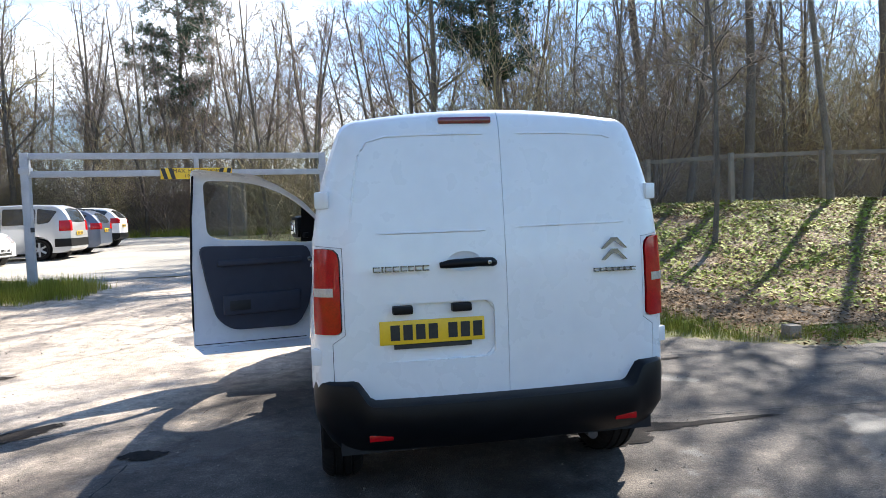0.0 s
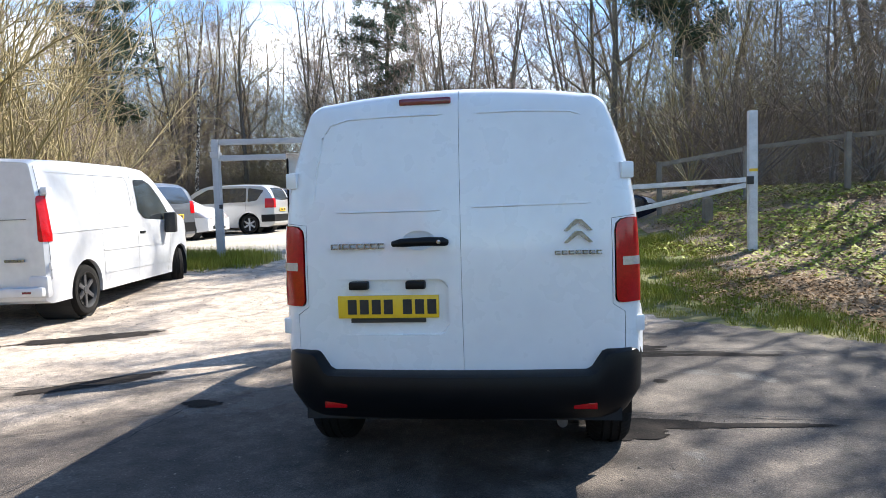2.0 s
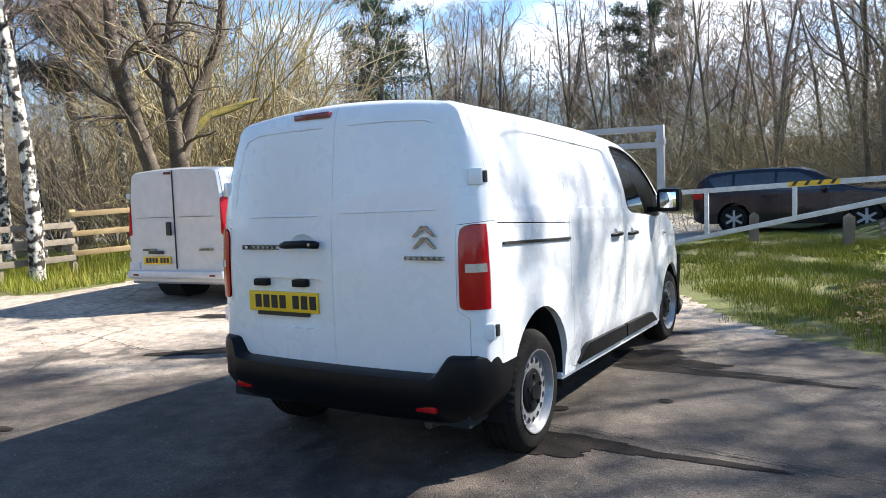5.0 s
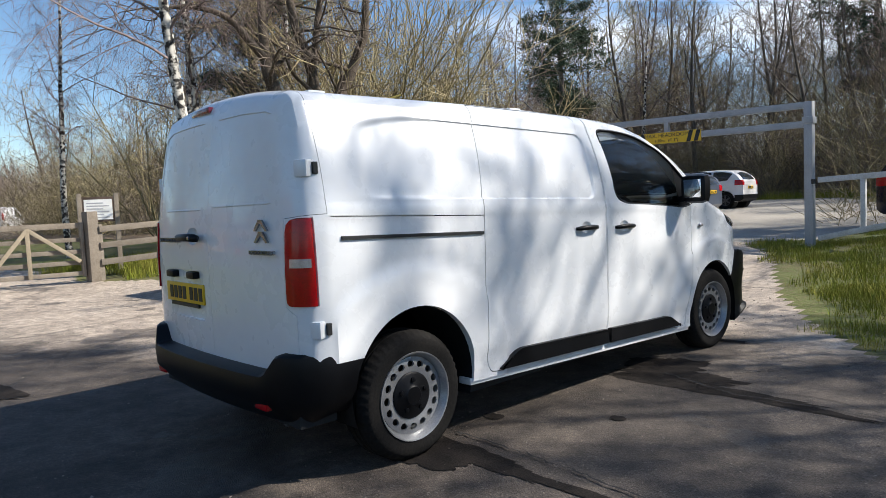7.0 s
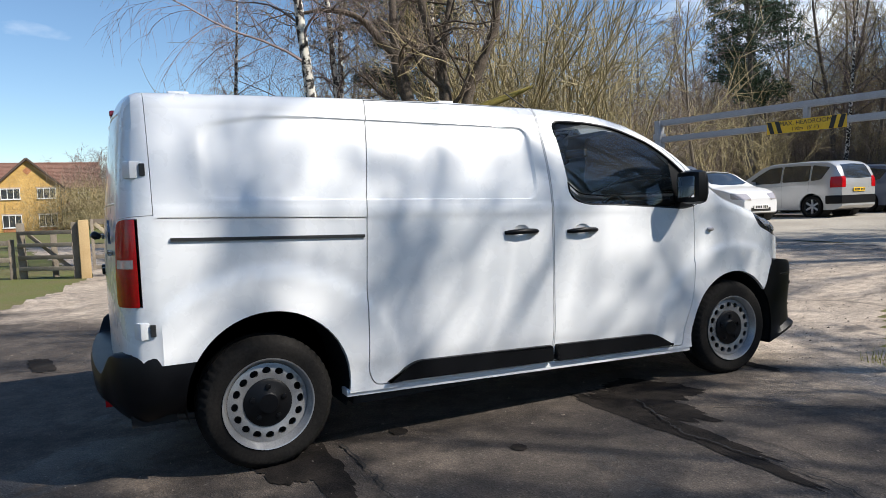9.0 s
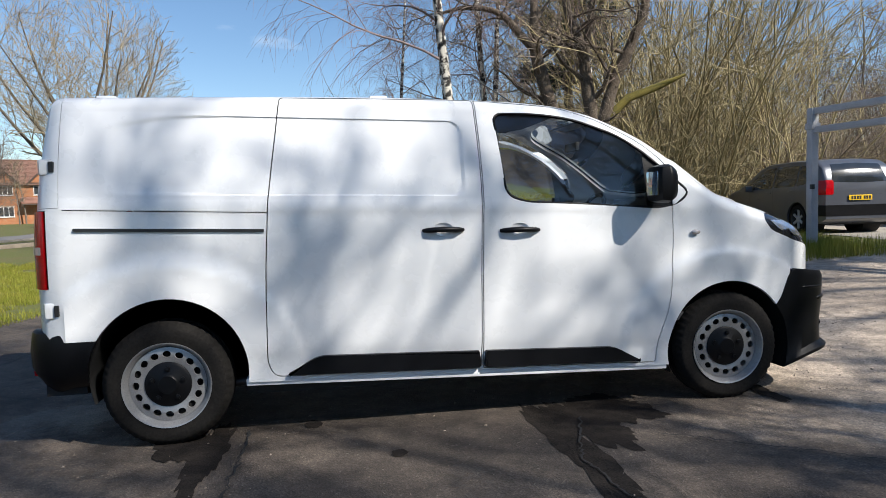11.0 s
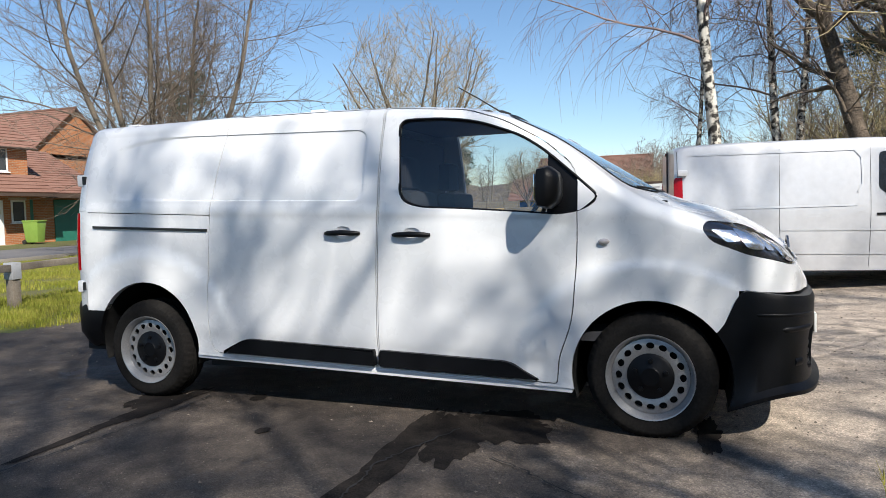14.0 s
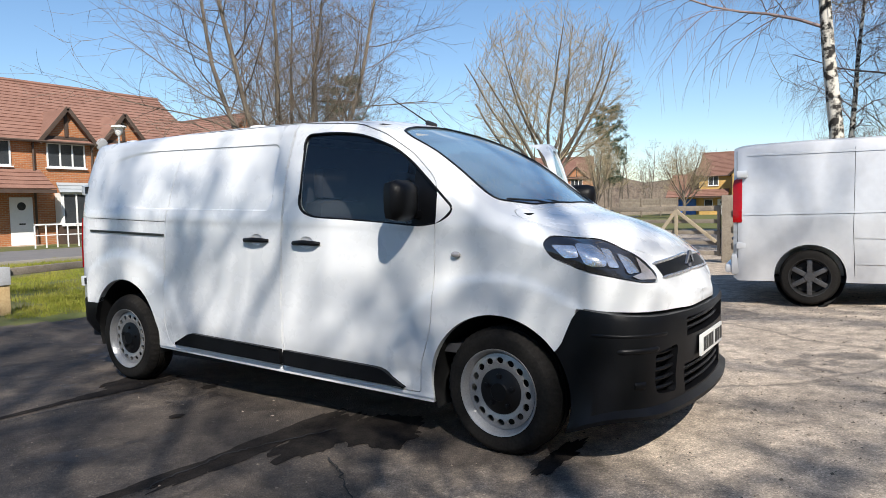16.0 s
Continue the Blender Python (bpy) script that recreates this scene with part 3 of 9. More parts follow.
def mirror_mesh(me):
    bm = bmesh.new()
    bm.from_mesh(me)
    for v in bm.verts:
        v.co.x = -v.co.x
    bmesh.ops.reverse_faces(bm, faces=bm.faces[:])
    out = bpy.data.meshes.new(me.name)
    bm.to_mesh(out)
    bm.free()
    for m in me.materials:
        out.materials.append(m)
    return out


def sweep(path, profile, cap=True):
    """Sweeps a profile (out, z) given for each path point (x, y, nx, ny)."""
    bm = bmesh.new()
    rings = []
    for (x, y, nx, ny), prof in zip(path, profile):
        rings.append([bm.verts.new((x + o * nx, y + o * ny, z)) for o, z in prof])
    n = len(rings[0])
    for a, b in zip(rings, rings[1:]):
        for i in range(n):
            bm.faces.new((a[i], a[(i + 1) % n], b[(i + 1) % n], b[i]))
    if cap:
        bm.faces.new(rings[0][::-1])
        bm.faces.new(rings[-1])
    return bm


def plan_path(pts, n=60):
    """Even points and outward normals on a smooth line through plan points."""
    p = np.array(pts, float)
    for _ in range(3):
        q = np.empty((2 * len(p), 2))
        q[0], q[-1] = p[0], p[-1]
        q[1:-1:2], q[2:-1:2] = 0.75 * p[:-1] + 0.25 * p[1:], 0.25 * p[:-1] + 0.75 * p[1:]
        p = q
    s = np.r_[0, np.cumsum(np.hypot(*np.diff(p, axis=0).T))]
    t = np.linspace(0, s[-1], n)
    x, y = np.interp(t, s, p[:, 0]), np.interp(t, s, p[:, 1])
    dx, dy = np.gradient(x), np.gradient(y)
    k = np.hypot(dx, dy)
    return [(a, b, dd / kk, -cc / kk) for a, b, cc, dd, kk in zip(x, y, dx, dy, k)]


def steel_wheel(parent, name, y, z, side, steer=0.0, alloy=False):
    """A tyre with tread on a steel wheel (or a dark spoked one)."""
    w = new(name)
    w.parent = parent
    w.matrix_basis = Matrix.Translation((side[1], y, z)) @ pose(0, 0, 0, 0, 0, (0 if side[0] > 0 else 180) + steer)
    bm = bmesh.new()
    r, hw = side[2], 0.105
    prof = [(-hw, 0.225), (-hw - 0.004, 0.255), (-hw + 0.002, 0.30), (-hw + 0.022, r - 0.010), (-hw + 0.045, r)]
    for g in (-0.045, 0.0, 0.045):
        prof += [(g - 0.007, r), (g - 0.005, r - 0.008), (g + 0.005, r - 0.008), (g + 0.007, r)]
    prof += [(hw - 0.045, r), (hw - 0.022, r - 0.010), (hw + 0.002, 0.30), (hw + 0.006, 0.285), (hw + 0.004, 0.255), (hw, 0.225)]
    add_lathe(bm, prof, 144 if not alloy else 72)
    for v in bm.verts:
        # grooves across the shoulders
        q = math.hypot(v.co.y, v.co.z)
        if abs(v.co.x) > hw - 0.05 and q > r - 0.012 and int(round(math.atan2(v.co.z, v.co.y) / (2 * math.pi) * 144)) % (3 if not alloy else 4) == 0:
            v.co.y, v.co.z = v.co.y * (1 - 0.008 / q), v.co.z * (1 - 0.008 / q)
    part("tyre", bm, M_RUBBER, w, "black rubber tyre with worn tread", 30)
    bm = bmesh.new()
    add_lathe(bm, [(-hw + 0.01, 0.20), (-hw, 0.228), (-hw + 0.01, 0.222), (-0.02, 0.195), (hw - 0.035, 0.200), (hw - 0.012, 0.212), (hw + 0.006, 0.222), (hw + 0.008, 0.228), (hw, 0.228), (hw - 0.02, 0.218), (hw - 0.04, 0.206)], 64)
    part("rim", bm, M_STEEL if not alloy else M_BLACK, w, "silver steel rim" if not alloy else "dark alloy rim", 40)
    bm = bmesh.new()
    xo = hw - 0.042
    if not alloy:
        n = 16
        for k in range(n):
            a0, da = 2 * math.pi * k / n, 2 * math.pi / n
            inner, outer = 0.118, 0.199

            def pt(a, rr, dx=0.0):
                return bm.verts.new((xo + 0.018 - 0.9 * abs(rr - 0.160) * 0.25 + dx, rr * math.cos(a), rr * math.sin(a)))
            hole, rim_ = [], []
            for j in range(12):
                f = 2 * math.pi * (j + 0.5) / 12
                ca, cr = a0 + 0.34 * da * math.cos(f), 0.163 + 0.0175 * math.sin(f)
                hole.append(pt(ca, cr))
                bx, by = math.cos(f), math.sin(f)
                q = max(abs(bx), abs(by))
                rim_.append(pt(a0 + 0.5 * da * bx / q, (inner + outer) / 2 + (outer - inner) / 2 * by / q))
            back = [bm.verts.new(v.co + Vector((-0.012, 0, 0))) for v in hole]
            for j in range(12):
                j2 = (j + 1) % 12
                bm.faces.new((rim_[j], rim_[j2], hole[j2], hole[j]))
                bm.faces.new((hole[j], hole[j2], back[j2], back[j]))
        bmesh.ops.remove_doubles(bm, verts=bm.verts[:], dist=0.0006)
        part("wheel_disc", bm, M_STEEL, w, "silver pressed steel disc with round holes", 50)
        bm = bmesh.new()
        add_lathe(bm, [(xo + 0.004, 0.122), (xo + 0.016, 0.120), (xo + 0.024, 0.106), (xo + 0.026, 0.055), (xo + 0.034, 0.046), (xo + 0.035, 0.0005)], 40)
        part("centre_cap", bm, M_BLACKPLASTIC, w, "black plastic centre cap", 40)
        for k in range(5):
            a = 2 * math.pi * k / 5 + 0.3
            part("wheel_bolt", add_lathe(bmesh.new(), [(xo + 0.02, 0.014), (xo + 0.034, 0.013), (xo + 0.036, 0.0005)], 8, centre=(0, 0.083 * math.cos(a), 0.083 * math.sin(a))), M_BLACKPLASTIC, w)
    else:
        for k in range(6):
            m = Matrix.Rotation(2 * math.pi * k / 6, 4, "X")
            add_box(bm, (xo - 0.01, -0.028, 0.03), (xo + 0.022, 0.028, 0.215), 0.008, m)
        add_lathe(bm, [(xo - 0.01, 0.07), (xo + 0.03, 0.055), (xo + 0.032, 0.0005)], 20)
        part("spokes", bm, M_GREYMETAL if alloy == 2 else M_ALLOYDARK, w, "dark six-spoke alloy", 40)
    part("brake_disc", add_lathe(bmesh.new(), [(xo - 0.10, 0.19), (xo - 0.05, 0.19), (xo - 0.045, 0.0005)], 24), M_DARK, w)
    return w


M_ALLOYDARK = mat("dark_alloy", (0.075, 0.075, 0.08), 0.35, 0.6, var=(0.12, 0.12, 0.125), scale=10)


def door_handle(parent, y, z, x, side):
    bm = bmesh.new()
    add_tube(bm, [(x, y - 0.115, z), (x + side * 0.022, y - 0.085, z + 0.002), (x + side * 0.03, y, z + 0.004), (x + side * 0.022, y + 0.085, z), (x, y + 0.115, z - 0.002)], [0.010, 0.015, 0.017, 0.015, 0.010], 8)
    h = part("door_handle", bm, M_BLACKPLASTIC, parent, "black plastic pull handle", 60)
    return h


def handle_cup(y, z, x, side):
    """A shallow bowl cutter behind a handle."""
    bm = bmesh.new()
    bmesh.ops.create_uvsphere(bm, u_segments=20, v_segments=12, radius=1)
    bmesh.ops.transform(bm, matrix=Matrix.Translation((x + side * 0.006, y, z)) @ Matrix.Diagonal((0.024, 0.062, 0.040, 1)), verts=bm.verts[:])
    return bm_mesh(bm)


def number_plate(parent, at, width, ny, material, n=7, tilt=0.0):
    """A plate with plain bars where its marks stand."""
    h = 0.111
    bm = bmesh.new()
    add_box(bm, (-width / 2, -0.006, -h / 2), (width / 2, 0.006, h / 2), 0.003)
    p = part("number_plate", bm, material, parent, "yellow number plate with dark bars" if material is M_YELLOWPLATE else "white number plate with dark bars", 30)
    p.matrix_basis = Matrix.Translation(at) @ pose(0, 0, 0, tilt, 0, 0 if ny < 0 else 180)
    x = -0.40 * width
    for k in range(n):
        part("plate_bar", boxes(((x, -0.0085, -0.036), (x + 0.044, -0.0062, 0.036))), M_PLATEBLACK, p)
        x += 0.060 + (0.034 if k == 3 else 0)
    return p


def chevrons(parent, at, size, ny):
    """Two plain chrome chevrons."""
    for k in range(2):
        z = -0.035 + 0.062 * k
        poly = [(-1, -0.38), (-0.72, -0.38), (-0.1, 0.12), (0.1, 0.12), (0.72, -0.38), (1, -0.38), (0.22, 0.42), (-0.22, 0.42)]
        bm = prism([(a * 0.5, b * 0.5) for a, b in poly], (0, 0, 0), (size, 0, 0), (0, 0, size), (0, ny * 0.010, 0))
        c = part("chevron", bm, M_CHROME, parent, "chrome chevron")
        c.matrix_basis = Matrix.Translation((at[0], at[1], at[2] + z * size / 0.15))


def build_van():
    van = thing("van", (VX, 0, 0), 0, "white panel van, black bumpers, steel wheels, one front door open", "van")
    shell = van_shell()
    archs = [cyl_x(yc, zc, r, a, b) for yc, zc, r in ((0.02, 0.395, 0.405), (3.27, 0.335, 0.405)) for a, b in ((0.45, 1.3), (-1.3, -0.45))]
    win_r, win_l = yz_prism(WINDOW, 0.45, 1.3), yz_prism(WINDOW, -1.3, -0.45)
    d_r, d_l = yz_prism(grow(DOOR_F, 0.003), 0.45, 1.3), yz_prism(grow(DOOR_F, 0.003), -1.3, -0.45)
    s_r, s_l = yz_prism(grow(DOOR_S, 0.003), 0.5, 1.3), yz_prism(grow(DOOR_S, 0.003), -1.3, -0.5)
    rear_l = [(-a if a > 0.1 else a, b) for a, b in REAR_R][::-1]

    def xz_prism(poly, y0, y1):
        return bm_mesh(prism(poly, (0, y0, 0), (1, 0, 0), (0, 0, 1), (0, y1 - y0, 0)))

    def xy_prism(poly, z0, z1):
        return bm_mesh(prism(poly, (0, 0, z0), (1, 0, 0), (0, 1, 0), (0, 0, z1 - z0)))

    def lamp_prism(s, g):
        return bm_mesh(prism(grow(HEADLAMP, g), (s * 2.3 * LAMP_D.x, 2.3 * LAMP_D.y, 0), (s * LAMP_E.x, LAMP_E.y, 0), (0, 0, 1), (s * 1.4 * LAMP_D.x, 1.4 * LAMP_D.y, 0)))

    def tail_prism(s, g):
        poly = rounded(grow([(0.755, 0.875), (0.755, 1.275), (0.98, 1.275), (0.98, 0.875)], g), [0.03, 0.06, 0.02, 0.02], 3)
        return bm_mesh(prism([(s * a, b) for a, b in poly], (0, -1.2, 0), (1, 0, 0), (0, 0, 1), (0, 0.655 + g, 0)))

    whole_rear = [(-a, b) for a, b in REAR_R[1:-1]][::-1] + REAR_R[1:-1]
    front_low = yz_prism([(3.50, -0.3), (3.50, 0.50), (3.60, 0.585), (3.688, 0.70), (3.70, 0.792), (4.3, 0.735), (4.3, -0.3)], -1.3, 1.3)
    body = cut(shell.copy(), [d_r, d_l, s_r, s_l, xz_prism(grow(whole_rear, 0.0015), -1.3, -0.475), xy_prism(grow(HOOD, 0.003), 1.02, 1.9), xy_prism(SCREEN, 1.2, 2.2),
                              lamp_prism(1, 0.004), lamp_prism(-1, 0.004), bm_mesh(boxes(((-1.3, -1.3, -0.5), (1.3, -0.25, 0.60)))), tail_prism(1, 0.0015), tail_prism(-1, 0.0015), front_low] + archs + [yz_prism([(-0.46, 1.2745), (0.56, 1.2335), (0.56, 1.2385), (-0.46, 1.2795)], a, b) for a, b in ((0.6, 1.3), (-1.3, -0.6))])
    link("body_shell", body, M_PAINT, van, "white painted steel body", 28)
    # front door on the driver's side
    door = cut(shell.copy(), [yz_prism(grow(DOOR_F, -0.003), 0.45, 1.3)], "INTERSECT")
    door = cut(door, [win_r, handle_cup(1.955, 1.10, 0.885, 1)])
    fd = link("front_door", door, M_PAINT, van, "closed white front door", 28)
    door_handle(fd, 1.955, 1.094, 0.882, 1)
    glass_r = cut(shell.copy(), [yz_prism(grow(WINDOW, -0.002), 0.45, 1.3)], "INTERSECT")

    def thin(me, dx):
        """Keeps the outer skin of a cut piece, moved by dx along x."""
        bm = bmesh.new()
        bm.from_mesh(me)
        bm.normal_update()
        keep = [f for f in bm.faces if f.normal.x > 0.45]
        bmesh.ops.delete(bm, geom=[f for f in bm.faces if f not in set(keep)], context="FACES")
        for v in bm.verts:
            v.co.x += dx
        out = bpy.data.meshes.new("pane")
        bm.to_mesh(out)
        bm.free()
        return out
    pane = thin(glass_r, -0.010)
    pane2 = cut_keep(pane, lambda c: c.y < 2.74 - 0.02 * (c.z - 1.3))
    g = link("side_window", pane2, M_GLASSDARK, fd, "tinted side window", 60)
    g.visible_shadow = False
    tri = cut_keep(pane, lambda c: c.y >= 2.70)
    link("mirror_sail", tri, M_BLACKPLASTIC, fd, "black corner trim below the mirror", 60)
    # black rubber round the window
    bm = bmesh.new()
    ring = [(wx_at(y, z), y, z) for y, z in WINDOW]
    add_tube(bm, [Vector(p) + Vector((-0.004, 0, 0)) for p in ring + ring[:1]], 0.009, 6, False)
    part("window_seal", bm, M_BLACKPLASTIC, fd, "", 60)
    # open door on the other side, turned out on its hinges
    hinge = new("open_front_door")
    hinge.parent = van
    hinge["label"] = "open white front door with a dark blue-grey inner panel"
    hx, hy = -0.86, 2.89
    hinge.matrix_basis = Matrix.Translation((hx, hy, 0)) @ Matrix.Rotation(radians(-71), 4, "Z")
    back = Matrix.Translation((-hx, -hy, 0))
    od = mirror_mesh(door)
    od.transform(back)
    link("door_skin", od, M_PAINT, hinge, "white door shell", 28)
    pl = mirror_mesh(pane2)
    pl.transform(back)
    p = link("side_window", pl, M_GLASS, hinge, "tinted door window", 60)
    p.visible_shadow = False
    card = rounded([(1.80, 1.205), (2.80, 1.165), (2.82, 0.9), (2.78, 0.62), (2.66, 0.42), (2.05, 0.44), (1.93, 0.55), (1.86, 0.85)], 0.07, 4)
    bm = prism(card, (-0.862, 0, 0), (0, 1, 0), (0, 0, 1), (0.075, 0, 0))
    bmesh.ops.bevel(bm, geom=[e for e in bm.edges], offset=0.012, segments=2, affect="EDGES")
    add_box(bm, (-0.80, 1.95, 1.02), (-0.755, 2.72, 1.07), 0.015)
    add_box(bm, (-0.80, 1.98, 0.58), (-0.745, 2.68, 0.76), 0.02)
    cm = bm_mesh(bm)
    cm.transform(back)
    link("door_card", cm, M_PANELNAVY, hinge, "dark blue-grey plastic inner panel", 40)
    bm = bmesh.new()
    add_box(bm, (-0.775, 2.03, 0.615), (-0.74, 2.22, 0.71), 0.012)
    sm = bm_mesh(bm)
    sm.transform(back)
    link("speaker_grille", sm, M_BLACK, hinge, "", 40)
    bm = tube([(-wx_at(y, z) + 0.02, y, z) for y, z in ((1.76, 1.84), (1.752, 1.45), (1.742, 1.02), (1.735, 0.5), (1.74, 0.33), (2.75, 0.30))], 0.010, 6)
    sm = bm_mesh(bm)
    sm.transform(back)
    link("door_seal", sm, M_BLACKPLASTIC, hinge, "", 60)
    mm = mirror_mesh(tri)
    mm.transform(back)
    link("mirror_sail", mm, M_BLACKPLASTIC, hinge, "", 60)
    wing_mirror(hinge, -1, back)
    wing_mirror(fd, 1, Matrix.Identity(4))
    # sliding doors
    for s in (1, -1):
        me = cut(shell.copy(), [yz_prism(grow(DOOR_S, -0.003), 0.5, 1.3)], "INTERSECT")
        me = cut(me, [handle_cup(1.51, 1.115, 0.885, 1)])
        if s < 0:
            me = mirror_mesh(me)
        sd = link("sliding_door", me, M_PAINT, van, "closed white sliding door", 28)
        door_handle(sd, 1.51, 1.109, s * 0.882, s)
        bm = boxes(((s * 0.880 - 0.012, -0.41, 1.150), (s * 0.880 + 0.012, 0.535, 1.166)))
        for v in bm.verts:
            v.co.z -= 0.036 * (v.co.y - 0.06)
        part("slide_rail", bm, M_BLACK, van, "black sliding door rail")
        # lower black mouldings on the doors
        for ya, yb, owner, round_a, round_b in ((0.625, 1.708, sd, 0.17, 0.01), (1.728, 2.69, fd if s > 0 else None, 0.01, 0.17)):
            if owner is None:
                continue
            za, zb_ = 0.352 - 0.030 * (ya - 0.6), 0.352 - 0.030 * (yb - 0.6)
            poly = [(ya, za), (yb, zb_), (yb - round_b, zb_ + 0.095), (ya + round_a, za + 0.095)]
            poly = rounded(poly, [0.01, 0.01, 0.05 if round_b > 0.1 else 0.005, 0.05 if round_a > 0.1 else 0.005], 4)
            bm = prism(poly, (s * 0.850, 0, 0), (0, 1, 0), (0, 0, 1), (s * 0.050, 0, 0))
            bmesh.ops.bevel(bm, geom=[e for e in bm.edges if abs(e.verts[0].co.x - s * 0.90) < 1e-4 and abs(e.verts[1].co.x - s * 0.90) < 1e-4], offset=0.014, segments=3, affect="EDGES")
            part("side_moulding", bm, M_BLACKPLASTIC, owner, "black plastic lower moulding", 30)
        bm = boxes(((s * 0.80 - 0.03, 0.405, 0.300), (s * 0.80 + 0.065, 2.865, 0.340), 0.008))
        for v in bm.verts:
            v.co.z -= 0.032 * (v.co.y - 0.4)
        part("sill", bm, M_PAINT, van, "white sill", 30)
    # rear doors
    for s in (1, -1):
        poly = REAR_R if s > 0 else rear_l
        me = cut(shell.copy(), [xz_prism(grow(poly, -0.001), -1.3, -0.478)], "INTERSECT")
        tools = [tail_prism(s, 0.0015)]
        if s < 0:
            bm = bmesh.new()
            bmesh.ops.create_uvsphere(bm, u_segments=24, v_segments=12, radius=1)
            bmesh.ops.transform(bm, matrix=Matrix.Translation((-0.175, -0.672, 1.195)) @ Matrix.Diagonal((0.085, 0.024, 0.05, 1)), verts=bm.verts[:])
            tools.append(bm_mesh(bm))
        if s < 0:
            bm = prism(rounded([(-0.635, 0.735), (-0.035, 0.735), (-0.035, 1.005), (-0.635, 1.005)], 0.05, 4), (0, -0.9, 0), (1, 0, 0), (0, 0, 1), (0, 0.249, 0))
            bmesh.ops.bevel(bm, geom=[e for e in bm.edges if all(v.co.y > -0.7 for v in e.verts)], offset=0.012, segments=3, affect="EDGES")
            tools.append(bm_mesh(bm))
        me = cut(me, tools)
        rd = link("rear_door", me, M_PAINT, van, "closed white rear door", 28)
        for hz in (1.50, 0.765):
            bm = boxes(((-0.036, -0.045, -0.04), (0.034, 0.036, 0.04), 0.010))
            hg = part("hinge", bm, M_PAINT, rd, "white painted door hinge", 40)
            hg.matrix_basis = Matrix.Translation((s * (0.808 if hz > 1 else 0.852), -0.535, hz)) @ Matrix.Rotation(s * radians(25), 4, "Z")
            bm = boxes(((-0.012, -0.012, -0.028), (0.012, 0.012, 0.028), 0.004))
            hp = part("hinge_slot", bm, M_BLACK, rd)
            hp.matrix_basis = Matrix.Translation((s * (0.842 if hz > 1 else 0.886), -0.508, hz))
        if s < 0:
            bm = tube([(-0.295, -0.695, 1.180), (-0.25, -0.712, 1.186), (-0.12, -0.716, 1.19), (-0.05, -0.712, 1.187), (-0.035, -0.695, 1.182)], [0.014, 0.021, 0.022, 0.022, 0.016], 10)
            h = part("rear_handle", bm, M_BLACKPLASTIC, rd, "black rear door handle", 60)
            part("lock", add_lathe(bmesh.new(), [(0, 0.010), (-0.026, 0.010), (-0.027, 0.0005)], 12, "z", (0, 0, 0)), M_CHROME, h).matrix_basis = Matrix.Translation((-0.068, -0.712, 1.188)) @ Matrix.Rotation(radians(-90), 4, "X")
            number_plate(rd, (-0.335, -0.659, 0.872), 0.50, -1, M_YELLOWPLATE)
            part("plate_holder", boxes(((-0.52, -0.668, 0.795), (-0.15, -0.655, 0.815))), M_BLACK, rd)
            for px in (-0.475, -0.195):
                bm = boxes(((px - 0.048, -0.690, 0.958), (px + 0.048, -0.640, 0.998), 0.010))
                part("plate_lamp", bm, M_BLACKPLASTIC, rd, "black number plate lamp", 40)
            bm = bmesh.new()
            x = -0.605
            for k, wd in enumerate((0.034, 0.010, 0.030, 0.030, 0.030, 0.026, 0.030, 0.030)):
                add_box(bm, (x, -0.678, 1.158), (x + wd, -0.660, 1.163))
                add_box(bm, (x, -0.678, 1.178), (x + wd, -0.660, 1.183))
                add_box(bm, (x, -0.678, 1.158), (x + 0.005, -0.660, 1.183))
                x += wd + 0.006
            tagged(part("badge_bars", bm, M_CHROME, rd, "small chrome badge"), kind="stuff")
            bm = bmesh.new()
            add_box(bm, (-0.262, -0.602, 1.845), (-0.005, -0.50, 1.880), 0.012)
            for v in bm.verts:
                v.co.y += 0.02 * (v.co.x / 0.3) ** 2
            part("brake_light", bm, M_REDDARK, rd, "dark red high brake light", 40)
        else:
            chevrons(rd, (0.585, -0.652, 1.222), 0.135, -1)
            bm = bmesh.new()
            x = 0.475
            for k in range(7):
                add_box(bm, (x, -0.668, 1.110), (x + 0.025, -0.648, 1.114))
                add_box(bm, (x, -0.668, 1.124), (x + 0.025, -0.648, 1.128))
                add_box(bm, (x, -0.668, 1.110), (x + 0.005, -0.648, 1.128))
                x += 0.032
            tagged(part("badge_bars", bm, M_CHROME, rd, "small chrome badge"), kind="stuff")
    # tail lamps
    for s in (1, -1):
        me = cut(shell.copy(), [tail_prism(s, -0.001)], "INTERSECT")
        bm = bmesh.new()
        bm.from_mesh(me)
        for v in bm.verts:
            v.co.x += s * 0.004
            v.co.y -= 0.010
        me.clear_geometry()
        bm.to_mesh(me)
        bm.free()
        tl = link("tail_lamp", me, M_REDLENS, van, "red tail lamp with a clear middle band", 30)
        clear = cut(shell.copy(), [bm_mesh(boxes(((s * 0.785 if s > 0 else -0.94, -0.9, 1.052), (0.94 if s > 0 else s * 0.785, -0.56, 1.092))))], "INTERSECT")
        bm = bmesh.new()
        bm.from_mesh(clear)
        for v in bm.verts:
            v.co.x += s * 0.006
            v.co.y -= 0.013
        clear.clear_geometry()
        bm.to_mesh(clear)
        bm.free()
        link("reverse_lamp", clear, M_CLEARLENS, tl, "clear reversing lamp", 30)
    # creases pressed into the rear doors
    hull = bmesh.new()
    hull.from_mesh(shell)
    tree = BVHTree.FromBMesh(hull)
    hull.free()
